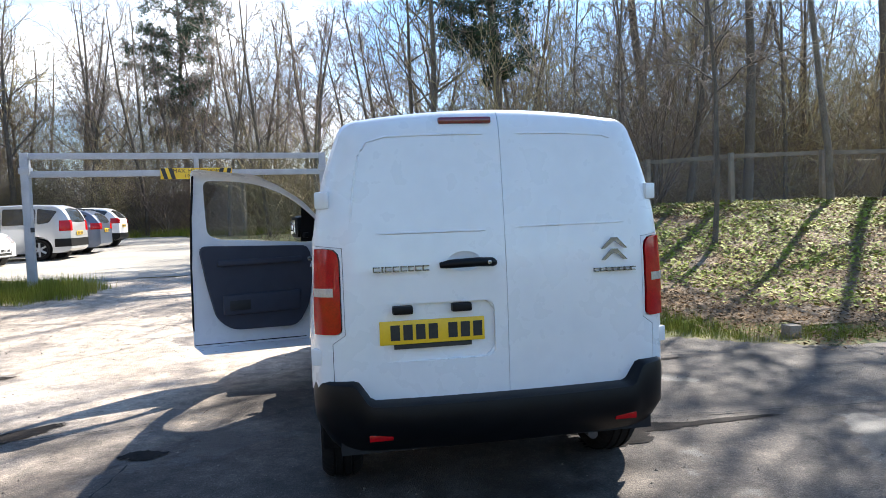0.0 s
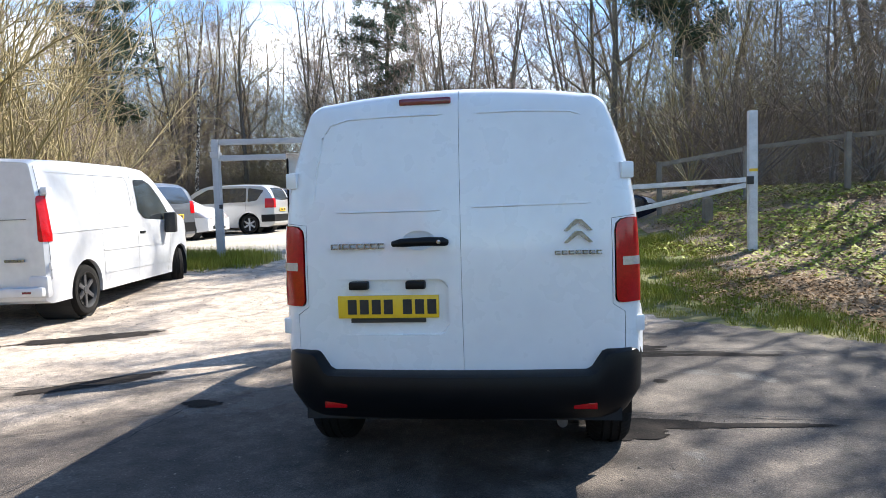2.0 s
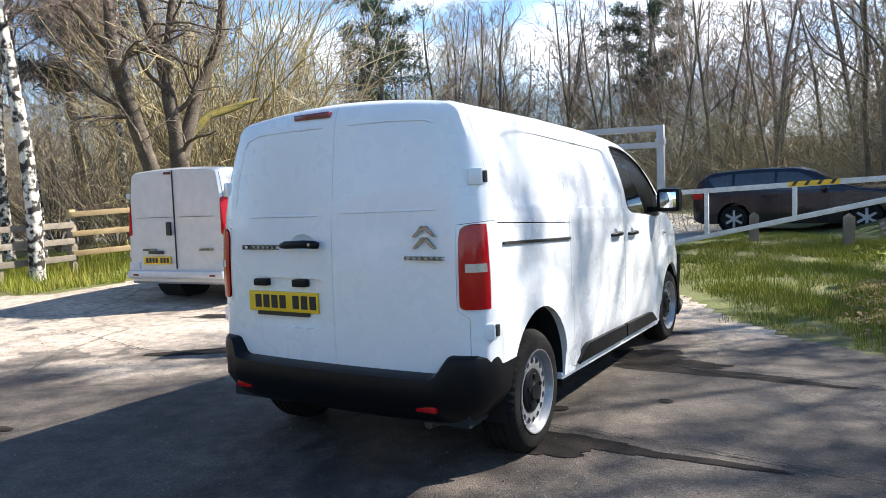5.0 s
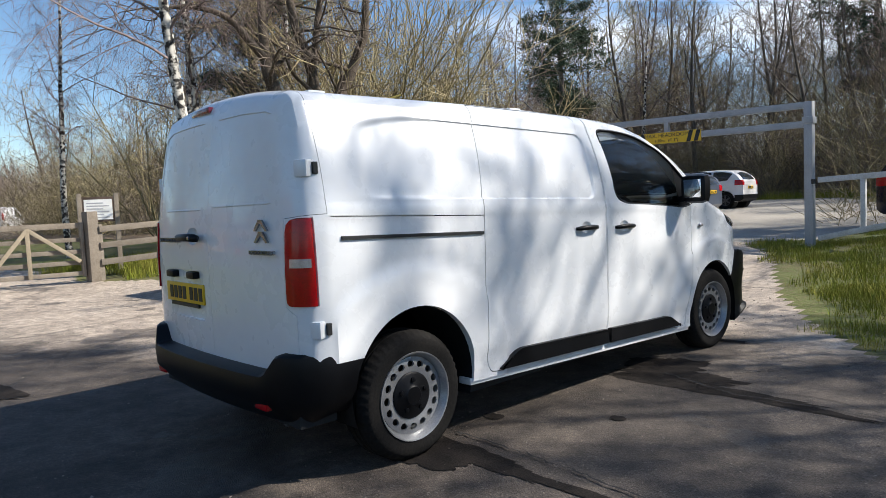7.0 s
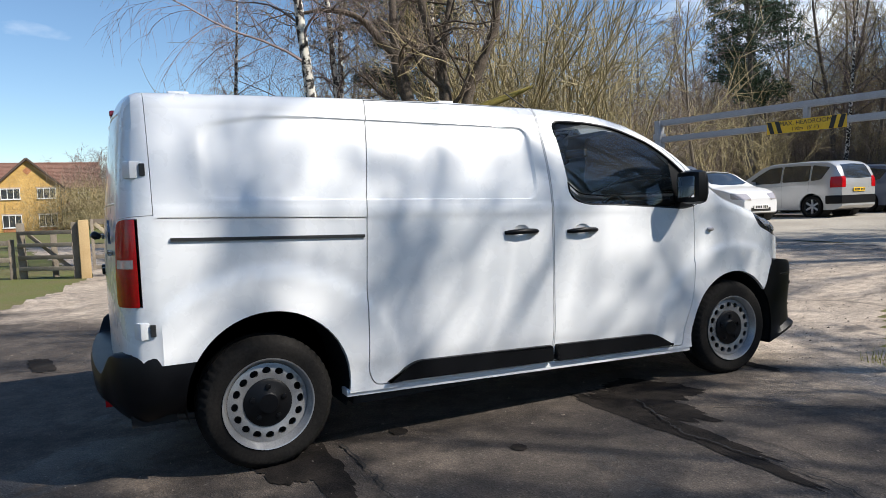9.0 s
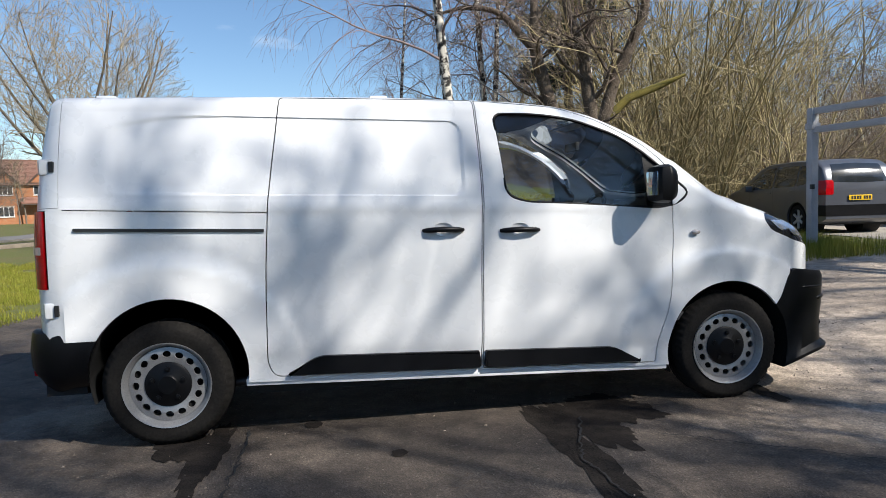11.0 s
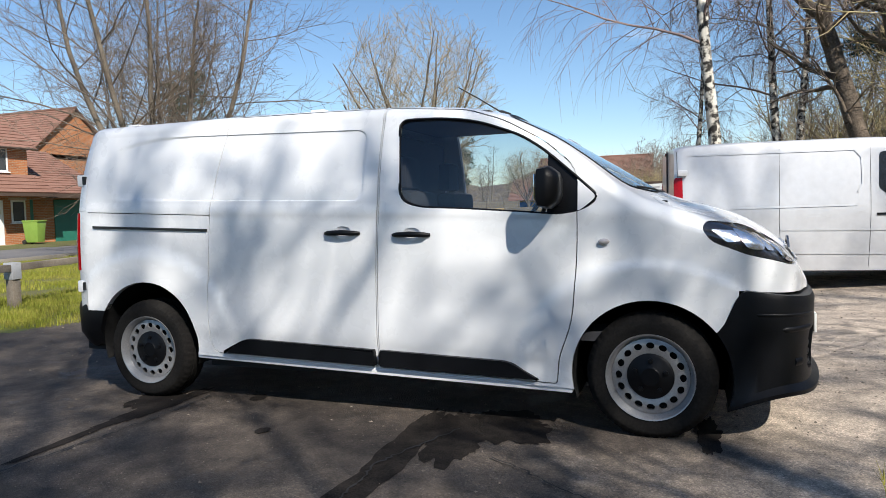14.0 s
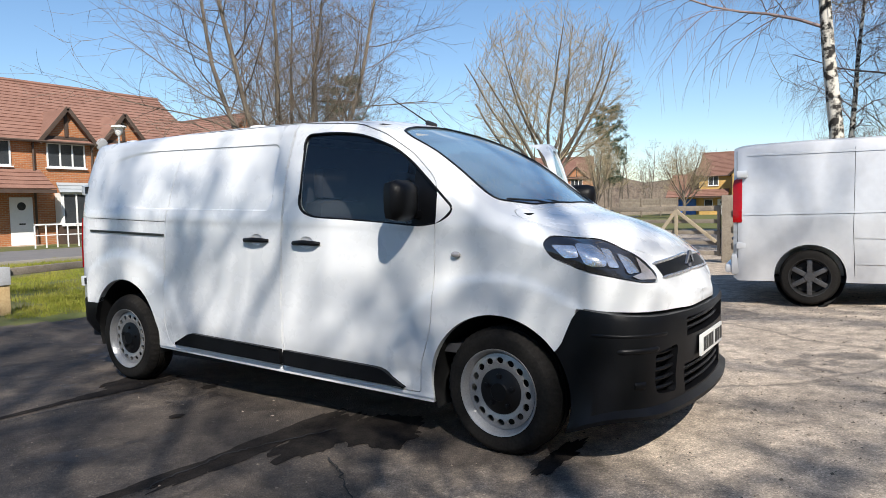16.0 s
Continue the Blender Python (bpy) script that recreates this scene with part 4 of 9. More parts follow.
    rear_lines = ([(-0.03, 1.795), (-0.30, 1.795), (-0.52, 1.79), (-0.61, 1.765), (-0.65, 1.70), (-0.68, 1.55), (-0.70, 1.38)], [(0.09, 1.795), (0.35, 1.795), (0.56, 1.785), (0.62, 1.765)],
                  [(0.07, 1.345), (0.35, 1.348), (0.66, 1.350)], [(-0.05, 1.335), (-0.30, 1.335), (-0.60, 1.335)])

    def crease(pts, start, ray, out):
        path = []
        for (a, b), (c, d) in zip(pts, pts[1:]):
            m = max(2, int(math.hypot(c - a, d - b) / 0.04))
            for k in range(m + (1 if (c, d) == pts[-1] else 0)):
                hit = tree.ray_cast(start(a + (c - a) * k / m, b + (d - b) * k / m), Vector(ray))[0]
                if hit:
                    path.append(hit - Vector(out) * 0.0015)
        part("panel_crease", tube(path, [0.0005] + [0.0062] * (len(path) - 2) + [0.0005], 6), M_PAINT, van, "", 60)
    for line in rear_lines:
        crease(line, lambda a, b: Vector((a, -2, b)), (0, 1, 0), (0, -1, 0))
    # rear bumper
    path = plan_path([(0.888, -0.30), (0.890, -0.42), (0.880, -0.54), (0.80, -0.665), (0.62, -0.718), (0.3, -0.742), (0, -0.748), (-0.3, -0.742), (-0.62, -0.718), (-0.80, -0.665), (-0.880, -0.54), (-0.890, -0.42), (-0.888, -0.30)], 90)
    path = [(x, y, -nx, -ny) if nx * x + ny * (y - 0.5) < 0 else (x, y, nx, ny) for x, y, nx, ny in path]
    prof = []
    for x, y, nx, ny in path:
        corner = float(ss(0.63, 0.72, abs(x)))
        top = 0.560 + 0.095 * corner
        low = 0.318 + 0.03 * float(ss(-0.62, -0.45, y))
        step = 0.02 * (1 - corner)
        prof.append([(-0.16, low + 0.02), (-0.075, low), (-0.045, low + 0.03), (0.006 + step, low + 0.115), (0.012 + step, top - 0.05), (0.004 + step, top - 0.012), (-0.012, top), (-0.14, top)])
    me = bm_mesh(sweep(path, prof))
    me = cut(me, [archs[0], archs[1]])
    rb = link("rear_bumper", me, M_BLACKPLASTIC, van, "black plastic rear bumper", 40)
    hull = bmesh.new()
    hull.from_mesh(me)
    btree = BVHTree.FromBMesh(hull)
    hull.free()
    for s in (1, -1):
        y = (btree.ray_cast(Vector((s * 0.60, -2, 0.405)), Vector((0, 1, 0)))[0] or Vector((0, -0.70, 0))).y
        bm = boxes(((s * 0.60 - 0.055, y - 0.006, 0.386), (s * 0.60 + 0.055, y + 0.04, 0.416), 0.004))
        part("reflector", bm, M_REDLENS, rb, "red reflector", 30)
    # front bumper
    path = plan_path([(0.868, 3.50), (0.874, 3.64), (0.872, 3.78), (0.835, 3.93), (0.70, 4.035), (0.42, 4.09), (0.18, 4.115), (0, 4.12), (-0.18, 4.115), (-0.42, 4.09), (-0.70, 4.035), (-0.835, 3.93), (-0.872, 3.78), (-0.874, 3.64), (-0.868, 3.50)], 100)
    path = [(x, y, -nx, -ny) if nx * x + ny * (y - 3) < 0 else (x, y, nx, ny) for x, y, nx, ny in path]
    prof = []
    for x, y, nx, ny in path:
        k = float(ss(3.50, 3.95, y))
        low = 0.150 + 0.125 * k
        top = float(np.interp(y, [3.48, 3.55, 3.62, 3.68, 3.72, 4.1], [0.42, 0.545, 0.60, 0.74, 0.795, 0.745]))
        lip = 0.035 * k
        h = top - low
        prof.append([(-0.14, low), (lip, low), (lip + 0.004, low + 0.022), (0.004, low + 0.05), (0.0, low + 0.35 * h), (0.012 * k, low + 0.62 * h), (0.016 * k, top - 0.03), (0.004, top), (-0.14, top)])
    me = bm_mesh(sweep(path, prof))
    holes = [bm_mesh(boxes(((-0.40, 3.99, 0.335), (0.40, 4.3, 0.475)))), bm_mesh(boxes(((-0.40, 4.00, 0.62), (0.40, 4.3, 0.715))))]
    for s in (1, -1):
        poly = rounded([(0.50, 0.36), (0.68, 0.38), (0.70, 0.58), (0.50, 0.60)], 0.03, 3)
        holes.append(bm_mesh(prism([(s * a, b) for a, b in poly], (0, 3.91, 0), (1, 0, 0), (0, 0, 1), (0, 0.4, 0))))
    me = cut(me, [archs[2], archs[3]] + holes)
    fb = link("front_bumper", me, M_BLACKPLASTIC, van, "black plastic front bumper with grilles", 40)
    for z in (0.365, 0.405, 0.445):
        part("grille_slat", sweep_bar(-0.40, 0.40, z), M_BLACKPLASTIC, fb)
    for z in (0.648, 0.685):
        part("grille_slat", sweep_bar(-0.40, 0.40, z), M_BLACKPLASTIC, fb)
    for s in (1, -1):
        for z in (0.40, 0.445, 0.49, 0.535, 0.57):
            bm = tube([(s * 0.50, 4.055, z), (s * 0.60, 4.038, z), (s * 0.70, 4.0, z)], 0.010, 6)
            part("vent_slat", bm, M_BLACKPLASTIC, fb)
        # fog lamp recess and the folds above it, laid on the bumper's face
        hull = bmesh.new()
        hull.from_mesh(me)
        ftree = BVHTree.FromBMesh(hull)
        hull.free()

        def fold(z0, z1, a0, a1, rad, lift, name, material):
            path = []
            for k in range(13):
                a, z = radians(a0 + (a1 - a0) * k / 12), z0 + (z1 - z0) * k / 12
                way = Vector((-s * math.cos(a), -math.sin(a), 0))
                hit = ftree.ray_cast(Vector((s * 0.45, 3.6, z)) - way * 1.5, way)[0]
                if hit:
                    path.append(hit + way * lift)
            if len(path) > 3:
                part(name, tube(path, [rad * 0.3] + [rad] * (len(path) - 2) + [rad * 0.3], 8), material, fb, "", 60)
        fold(0.675, 0.665, 20, 74, 0.012, 0.008, "bumper_fold", M_BLACKPLASTIC)
        fold(0.600, 0.600, 36, 64, 0.016, 0.007, "bumper_fold", M_BLACKPLASTIC)
        fold(0.43, 0.43, 46, 54, 0.026, 0.018, "fog_lamp", M_BLACKPLASTIC)
    number_plate(fb, (0, 4.135, 0.545), 0.50, 1, M_WHITEPLATE)
    part("grille_back", boxes(((-0.66, 3.86, 0.32), (0.66, 3.89, 0.74))), M_DARK, fb)
    # bonnet, windscreen, headlamps
    bon = link("bonnet", cut(shell.copy(), [xy_prism(grow(HOOD, -0.003), 1.02, 1.9)], "INTERSECT"), M_PAINT, van, "white bonnet", 28)
    bon.data = cut(bon.data.copy(), [lamp_prism(1, 0.004), lamp_prism(-1, 0.004)])
    shade(bon.data, 28)
    me = cut(shell.copy(), [xy_prism(grow(SCREEN, -0.002), 1.2, 2.2)], "INTERSECT")
    bm = bmesh.new()
    bm.from_mesh(me)
    bm.normal_update()
    bmesh.ops.delete(bm, geom=[f for f in bm.faces if f.normal.z < 0.35], context="FACES")
    for v in bm.verts:
        v.co.z -= 0.006
    me.clear_geometry()
    bm.to_mesh(me)
    bm.free()
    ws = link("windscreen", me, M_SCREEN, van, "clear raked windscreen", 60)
    ws.visible_shadow = False
    bm = bmesh.new()
    for s in (1, -1):
        add_tube(bm, [(s * 0.10 + 0.06, 3.34, 1.285), (s * 0.10 + 0.28, 3.28, 1.322), (s * 0.10 + 0.50, 3.20, 1.335)], 0.006, 6)
    part("wiper", bm, M_BLACK, ws, "black wiper arms", 60)
    ring = []
    for k in range(len(SCREEN)):
        a, b = Vector(SCREEN[k]), Vector(SCREEN[(k + 1) % len(SCREEN)])
        for f in (0.0, 0.25, 0.5, 0.75):
            p = a.lerp(b, f)
            hit = tree.ray_cast(Vector((p.x, p.y, 3)), Vector((0, 0, -1)))[0]
            if hit:
                ring.append(hit - Vector((0, 0, 0.002)))
    bm = bmesh.new()
    add_tube(bm, ring + ring[:1], 0.009, 6, False)
    part("screen_seal", bm, M_BLACKPLASTIC, ws, "black rubber seal", 60)
    bm = bmesh.new()
    add_box(bm, (-0.66, 3.22, 1.20), (0.66, 3.36, 1.255), 0.01)
    part("cowl", bm, M_BLACKPLASTIC, van, "black plastic cowl below the windscreen", 40)
    for s in (1, -1):
        me = cut(shell.copy(), [lamp_prism(s, -0.001)], "INTERSECT")
        hl = link("headlamp", me, M_HEADLAMP, van, "clear headlamp with dark surround", 28)
        hl.data.transform(Matrix.Translation((-s * 0.006, -0.006, 0)))
        for nm, poly, rad, dish in (("reflector", [(2.000, 1.095), (2.095, 1.090), (2.098, 1.045), (2.045, 1.040)], 0.012, 0.0), ("reflector", [(2.105, 1.098), (2.205, 1.088), (2.232, 1.045), (2.220, 1.000), (2.130, 1.008)], 0.03, 0.012),
                                    ("reflector", [(2.240, 1.072), (2.290, 1.062), (2.288, 0.992), (2.240, 0.998)], 0.012, 0.004), ("reflector", [(2.325, 1.045), (2.385, 1.020), (2.410, 0.965), (2.335, 0.962)], 0.02, 0.010),
                                    ("clear_tip", [(2.440, 1.015), (2.500, 0.955), (2.515, 0.922), (2.400, 0.930), (2.365, 0.945), (2.430, 0.955)], 0.012, 0.0)):
            cx, cz = sum(p[0] for p in poly) / len(poly), sum(p[1] for p in poly) / len(poly)
            poly = rounded([(cx + (e - cx) * 1.13, cz + (z - cz) * 1.2) for e, z in poly], rad, 3)
            cx, cz = sum(p[0] for p in poly) / len(poly), sum(p[1] for p in poly) / len(poly)
            V, n = [], len(poly)
            for f in (0.0, 0.55, 1.0):
                for e, z in poly if f else poly[:1]:
                    e, z = cx + (e - cx) * f, cz + (z - cz) * f
                    o3 = Vector((s * (LAMP_E.x * e + LAMP_D.x * 4.4), LAMP_E.y * e + LAMP_D.y * 4.4, z))
                    dr = Vector((-s * LAMP_D.x, -LAMP_D.y, 0))
                    hit = tree.ray_cast(o3, dr)[0] or o3
                    V.append(hit - dr * (0.0005 + dish * (1 - f * f)))
            F = [(0, 1 + k, 1 + (k + 1) % n) for k in range(n)] + [(1 + k, 1 + n + k, 1 + n + (k + 1) % n, 1 + (k + 1) % n) for k in range(n)]
            raw(nm, V, F, M_LAMPCHROME if nm == "reflector" else M_CLEARLENS, hl, "bright faceted reflector" if nm == "reflector" else "clear lamp tip", 50)
    def nose(x, z):
        return tree.ray_cast(Vector((x, 5, z)), Vector((0, -1, 0)))[0] or Vector((x, 4.0, z))
    # dark slot between two chrome bars that run from lamp to lamp
    V, F = [], []
    xs_ = np.linspace(-0.45, 0.45, 25)
    for x in xs_:
        k = 1 - abs(x) / 0.45
        for f in (0, 0.5, 1):
            V.append(nose(x, 0.925 + 0.010 * k + f * (0.055 + 0.012 * k)) + Vector((0, 0.003, 0)))
    for k in range(len(xs_) - 1):
        F += [(3 * k, 3 * k + 1, 3 * k + 4, 3 * k + 3), (3 * k + 1, 3 * k + 2, 3 * k + 5, 3 * k + 4)]
    raw("upper_grille", V, F, M_BLACKPLASTIC, van, "black upper grille", 50)
    for z0, z1 in ((0.985, 1.005), (0.918, 0.928)):
        bm = tube([nose(x, z0 + (z1 - z0) * (1 - abs(x) / 0.47)) + Vector((0, 0.004, 0)) for x in np.linspace(-0.47, 0.47, 25)], [0.004] + [0.010] * 23 + [0.004], 8)
        part("grille_bar", bm, M_LAMPCHROME, van, "chrome grille bar", 60)
    chevrons(van, (0, nose(0, 0.965).y + 0.008, 0.962), 0.17, 1)
    # wheels, inner arches, underside
    for name, y, zc, st in (("rear_wheel", 0.0, 0.336, 0), ("front_wheel", 3.275, 0.332, -3)):
        for s in (1, -1):
            steel_wheel(van, name, y, zc, (s, s * 0.765, 0.336), st)
            yc, za = (0.02, 0.395) if y < 1 else (3.27, 0.335)
            bm = bmesh.new()
            pts = [(yc + 0.404 * math.cos(a), za + 0.404 * math.sin(a)) for a in np.linspace(-0.35, math.pi + 0.35, 24)]
            va = [bm.verts.new((s * 0.862, *p)) for p in pts]
            vb = [bm.verts.new((s * 0.50, *p)) for p in pts]
            for i in range(len(pts) - 1):
                bm.faces.new((va[i], va[i + 1], vb[i + 1], vb[i]))
            bm.faces.new(vb)
            r = bmesh.ops.solidify(bm, geom=bm.faces[:], thickness=0.012)
            part("arch_liner", bm, M_DARK, van, "black wheel arch liner", 40)
        bm = tube([(-0.7, y, 0.30), (0.7, y, 0.30)], 0.045, 10)
        part("axle", bm, M_DARK, van)
    bm = boxes(((-0.78, -0.62, 0.30), (0.78, -0.42, 0.36)), ((-0.80, 0.46, 0.24), (0.80, 2.80, 0.33)), ((-0.50, -0.5, 0.28), (0.50, 3.9, 0.34)))
    part("floor_pan", bm, M_DARK, van, "dark underside")
    part("exhaust", tube([(0.50, 0.6, 0.24), (0.52, -0.3, 0.25), (0.50, -0.54, 0.262)], 0.026, 12), M_ALLOYDARK, van, "metal exhaust pipe", 60)
    # cab
    part("bulkhead", boxes(((-0.66, 1.60, 0.35), (0.66, 1.63, 1.74))), M_INTERIOR, van, "dark load bulkhead")
    part("cab_floor", boxes(((-0.80, 1.6, 0.50), (0.80, 3.2, 0.55))), M_INTERIOR, van)
    part("headlining", boxes(((-0.60, 1.6, 1.80), (0.60, 2.36, 1.815))), M_INTERIOR, van)
    bm = boxes(((-0.74, 2.78, 0.85), (0.74, 3.24, 1.17), 0.06), ((-0.20, 2.68, 0.75), (0.20, 2.9, 1.10), 0.05), ((0.18, 2.66, 1.08), (0.62, 2.95, 1.215), 0.05))
    part("dashboard", bm, M_INTERIOR, van, "dark grey dashboard", 50)
    sw = part("steering_wheel", add_lathe(bmesh.new(), [(0.0 + 0.014 * math.cos(a), 0.18 + 0.014 * math.sin(a)) for a in np.linspace(0, 2 * math.pi, 9)[:-1]], 32, "z", closed=True), M_BLACK, van, "black steering wheel", 60)
    sw.matrix_basis = Matrix.Translation((0.40, 2.56, 1.13)) @ Matrix.Rotation(radians(62), 4, "X")
    part("wheel_boss", boxes(((-0.17, -0.022, -0.03), (0.17, 0.022, 0.0), 0.01), ((-0.06, -0.06, -0.05), (0.06, 0.06, 0.012), 0.02)), M_BLACK, sw, "", 50)
    for x in (-0.42, 0.42):
        bm = boxes(((x - 0.25, 1.85, 0.62), (x + 0.25, 2.35, 0.84), 0.05), ((x - 0.24, 1.72, 0.80), (x + 0.24, 1.88, 1.36), 0.06), ((x - 0.13, 1.70, 1.37), (x + 0.13, 1.80, 1.58), 0.04))
        part("seat", bm, M_INTERIOR, van, "dark cloth seat", 50)
    part("rear_view_mirror", boxes(((-0.11, 2.60, 1.60), (0.11, 2.63, 1.66), 0.01)), M_BLACK, van, "", 40)
    part("sun_visor", boxes(((0.12, 2.42, 1.735), (0.52, 2.56, 1.745), 0.004)), M_GREYMETAL, van)
    # small things on the body
    for s in (1, -1):
        bm = bmesh.new()
        bmesh.ops.create_uvsphere(bm, u_segments=14, v_segments=8, radius=1)
        bmesh.ops.transform(bm, matrix=Matrix.Translation((s * 0.893, 3.045, 1.046)) @ Matrix.Diagonal((0.012, 0.03, 0.016, 1)), verts=bm.verts[:])
        part("side_repeater", bm, M_CLEARLENS, van, "clear side indicator", 60)
        for y in (-0.30, 1.2):
            part("roof_mount", boxes(((s * 0.55 - 0.03, y - 0.05, 1.87), (s * 0.55 + 0.03, y + 0.05, 1.903), 0.008)), M_PAINT, van, "white roof rack mount", 40)
    bm = tube([(0, 2.33, 1.845), (0, 2.27, 1.885)], [0.03, 0.016], 10)
    add_tube(bm, [(0, 2.28, 1.88), (0, 2.12, 1.985), (0, 1.98, 2.07)], [0.006, 0.005, 0.004], 6)
    part("aerial", bm, M_BLACK, van, "black roof aerial", 60)
    return van


def wx_at(y, z):
    """Half width of the body side at a height."""
    ring = van_ring(y)
    zs = [p[1] for p in ring[14:23 + N_SIDE]]
    xs = [p[0] for p in ring[14:23 + N_SIDE]]
    return float(np.interp(z, zs, xs))


def sweep_bar(x0, x1, z):
    return tube([(x, 4.098 - 0.16 * x * x, z) for x in np.linspace(x0, x1, 9)], 0.010, 6)


def cut_keep(me, test):
    bm = bmesh.new()
    bm.from_mesh(me)
    bmesh.ops.delete(bm, geom=[f for f in bm.faces if not test(f.calc_center_median())], context="FACES")
    out = bpy.data.meshes.new("kept")
    bm.to_mesh(out)
    bm.free()
    return out


def wing_mirror(parent, s, m):
    bm = bmesh.new()
    add_box(bm, (s * 0.995 - 0.108, 2.715, 1.225), (s * 0.995 + 0.108, 2.845, 1.445), 0.058)
    for v in bm.verts:
        if v.co.y > 2.80:
            v.co.x = s * 1.0 + (v.co.x - s * 1.0) * 0.8
            v.co.z = 1.33 + (v.co.z - 1.33) * 0.8
    add_box(bm, (min(s * 0.80, s * 0.95), 2.76, 1.235), (max(s * 0.80, s * 0.95), 2.81, 1.285), 0.015)
    me = bm_mesh(bm)
    me.transform(m)
    o = link("wing_mirror", me, M_BLACKPLASTIC, parent, "black wing mirror", 50)
    g = bm_mesh(boxes(((s * 0.995 - 0.068, 2.7125, 1.27), (s * 0.995 + 0.068, 2.7185, 1.405), 0.002)))
    g.transform(m)
    link("mirror_glass", g, M_MIRROR, o, "mirror glass", 30)


M_HEADLAMP = mat("headlamp_lens", (0.012, 0.013, 0.018), 0.08, 0.0, var=(0.03, 0.031, 0.036), scale=9, fine=25, coat=1.0)
M_LAMPCHROME = mat("lamp_reflector", (0.92, 0.93, 0.95), 0.16, 0.85, var=(0.62, 0.63, 0.66), scale=34, fine=90, bump=0.004)
van = build_van()


# ---- ground ----
def sheet(name, poly_test, x0, x1, y0, y1, step, lift, material, label, category):
    """A sheet draped over the ground where the test holds."""
    xs, ys = np.arange(x0, x1 + step, step), np.arange(y0, y1 + step, step)
    X, Y = np.meshgrid(xs, ys, indexing="ij")
    Z = gz(X, Y) + lift
    ok = poly_test(X, Y)
    idx = -np.ones(X.shape, int)
    cell = ok[:-1, :-1] & ok[1:, :-1] & ok[1:, 1:] & ok[:-1, 1:]
    use = np.zeros(X.shape, bool)
    use[:-1, :-1] |= cell
    use[1:, :-1] |= cell
    use[1:, 1:] |= cell
    use[:-1, 1:] |= cell
    idx[use] = np.arange(use.sum())
    verts = np.stack([X[use], Y[use], Z[use]], 1)
    i, j = np.nonzero(cell)
    faces = np.stack([idx[i, j], idx[i + 1, j], idx[i + 1, j + 1], idx[i, j + 1]], 1)
    ob = raw(name, verts.tolist(), faces.tolist(), material, None, label, 60)
    return tagged(ob, label, category, kind="structure")


def wob(X, Y, k=1.0, a=0.25):
    return a * (np.sin(1.7 * k * X + 0.6 * np.sin(2.3 * k * Y)) + np.sin(2.1 * k * Y + 1.1 * np.sin(1.3 * k * X)) + 0.5 * np.sin(5.3 * k * (X + Y)) + 0.4 * np.sin(7.7 * k * (X - Y)))


def inside(poly):
    p = np.array(poly, float)

    def test(X, Y):
        X2, Y2 = X + wob(X, Y, 1.0, 0.07), Y + wob(Y, X, 1.0, 0.07)
        r = np.zeros(X.shape, bool)
        n = len(p)
        for i in range(n):
            (ax, ay), (bx, by) = p[i], p[(i + 1) % n]
            c = ((ay > Y2) != (by > Y2)) & (X2 < (bx - ax) * (Y2 - ay) / (by - ay + 1e-12) + ax)
            r ^= c
        return r
    return test


ASPHALT = [(9, -3.6), (0.1, -3.95), (-2.7, -3.35), (-6.6, -2.1), (-12.3, -0.9), (-30, -3.5), (-30, 1.8), (-12.0, 2.0), (-9.0, 3.0), (-9.2, 5.4), (-6.3, 7.4), (-5.9, 11.5), (-2.0, 11.3), (-1.3, 9.6), (0.75, 5.75), (2.04, 3.65), (2.83, 2.9), (3.8, 2.3), (9, 0.2)]
GRAVELP = [(-5.9, 10.9), (-9.5, 11.2), (-30, 11.0), (-60, 20), (-60, 44), (-8, 36), (-0.5, 24), (0.2, 15.5), (-1.2, 11.0)]
xs = np.concatenate([np.arange(-420, -60, 20), np.arange(-60, -16, 1.5), np.arange(-16, 16, 0.5), np.arange(16, 60, 2), np.arange(60, 421, 20)])
ys = np.concatenate([np.arange(-420, -60, 20), np.arange(-60, -12, 1.5), np.arange(-12, 24, 0.5), np.arange(24, 70, 2), np.arange(70, 421, 20)])
gX, gY = np.meshgrid(xs, ys, indexing="ij")
gv = np.stack([gX.ravel(), gY.ravel(), gz(gX, gY).ravel()], 1)
ni, nj = gX.shape
gi, gj = np.meshgrid(np.arange(ni - 1), np.arange(nj - 1), indexing="ij")
q = (gi * nj + gj).ravel()
ground = raw("ground", gv.tolist(), np.stack([q, q + nj, q + nj + 1, q + 1], 1).tolist(), M_GRASS, None, "", 60)
tagged(ground, "rough grass and leaf litter round the car park", "ground", kind="structure")
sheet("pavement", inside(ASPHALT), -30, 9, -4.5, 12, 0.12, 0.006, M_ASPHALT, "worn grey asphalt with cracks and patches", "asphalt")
sheet("bank", inside([(3.5, 4.6), (3.9, 3.3), (5.2, 2.5), (9, 1.2), (40, 0.8), (40, 60), (2.5, 60), (1.8, 24), (2.6, 13.5), (3.2, 9.5)]), 1, 40, 1, 60, 0.4, 0.02, M_SOIL, "leaf litter on the wooded bank", "leaf litter")
sheet("wood_floor", inside([(-12.6, 8.5), (-70, 3.5), (-70, 20), (-58, 18), (-32, 9.8), (-12.5, 10.2)]), -70, -12, 3, 20, 0.5, 0.02, M_SOIL, "brown leaf litter under the wood", "leaf litter")
sheet("car_park", inside(GRAVELP), -60, 1, 10.5, 44, 0.5, 0.012, M_GRAVEL, "pale loose gravel car park", "gravel")


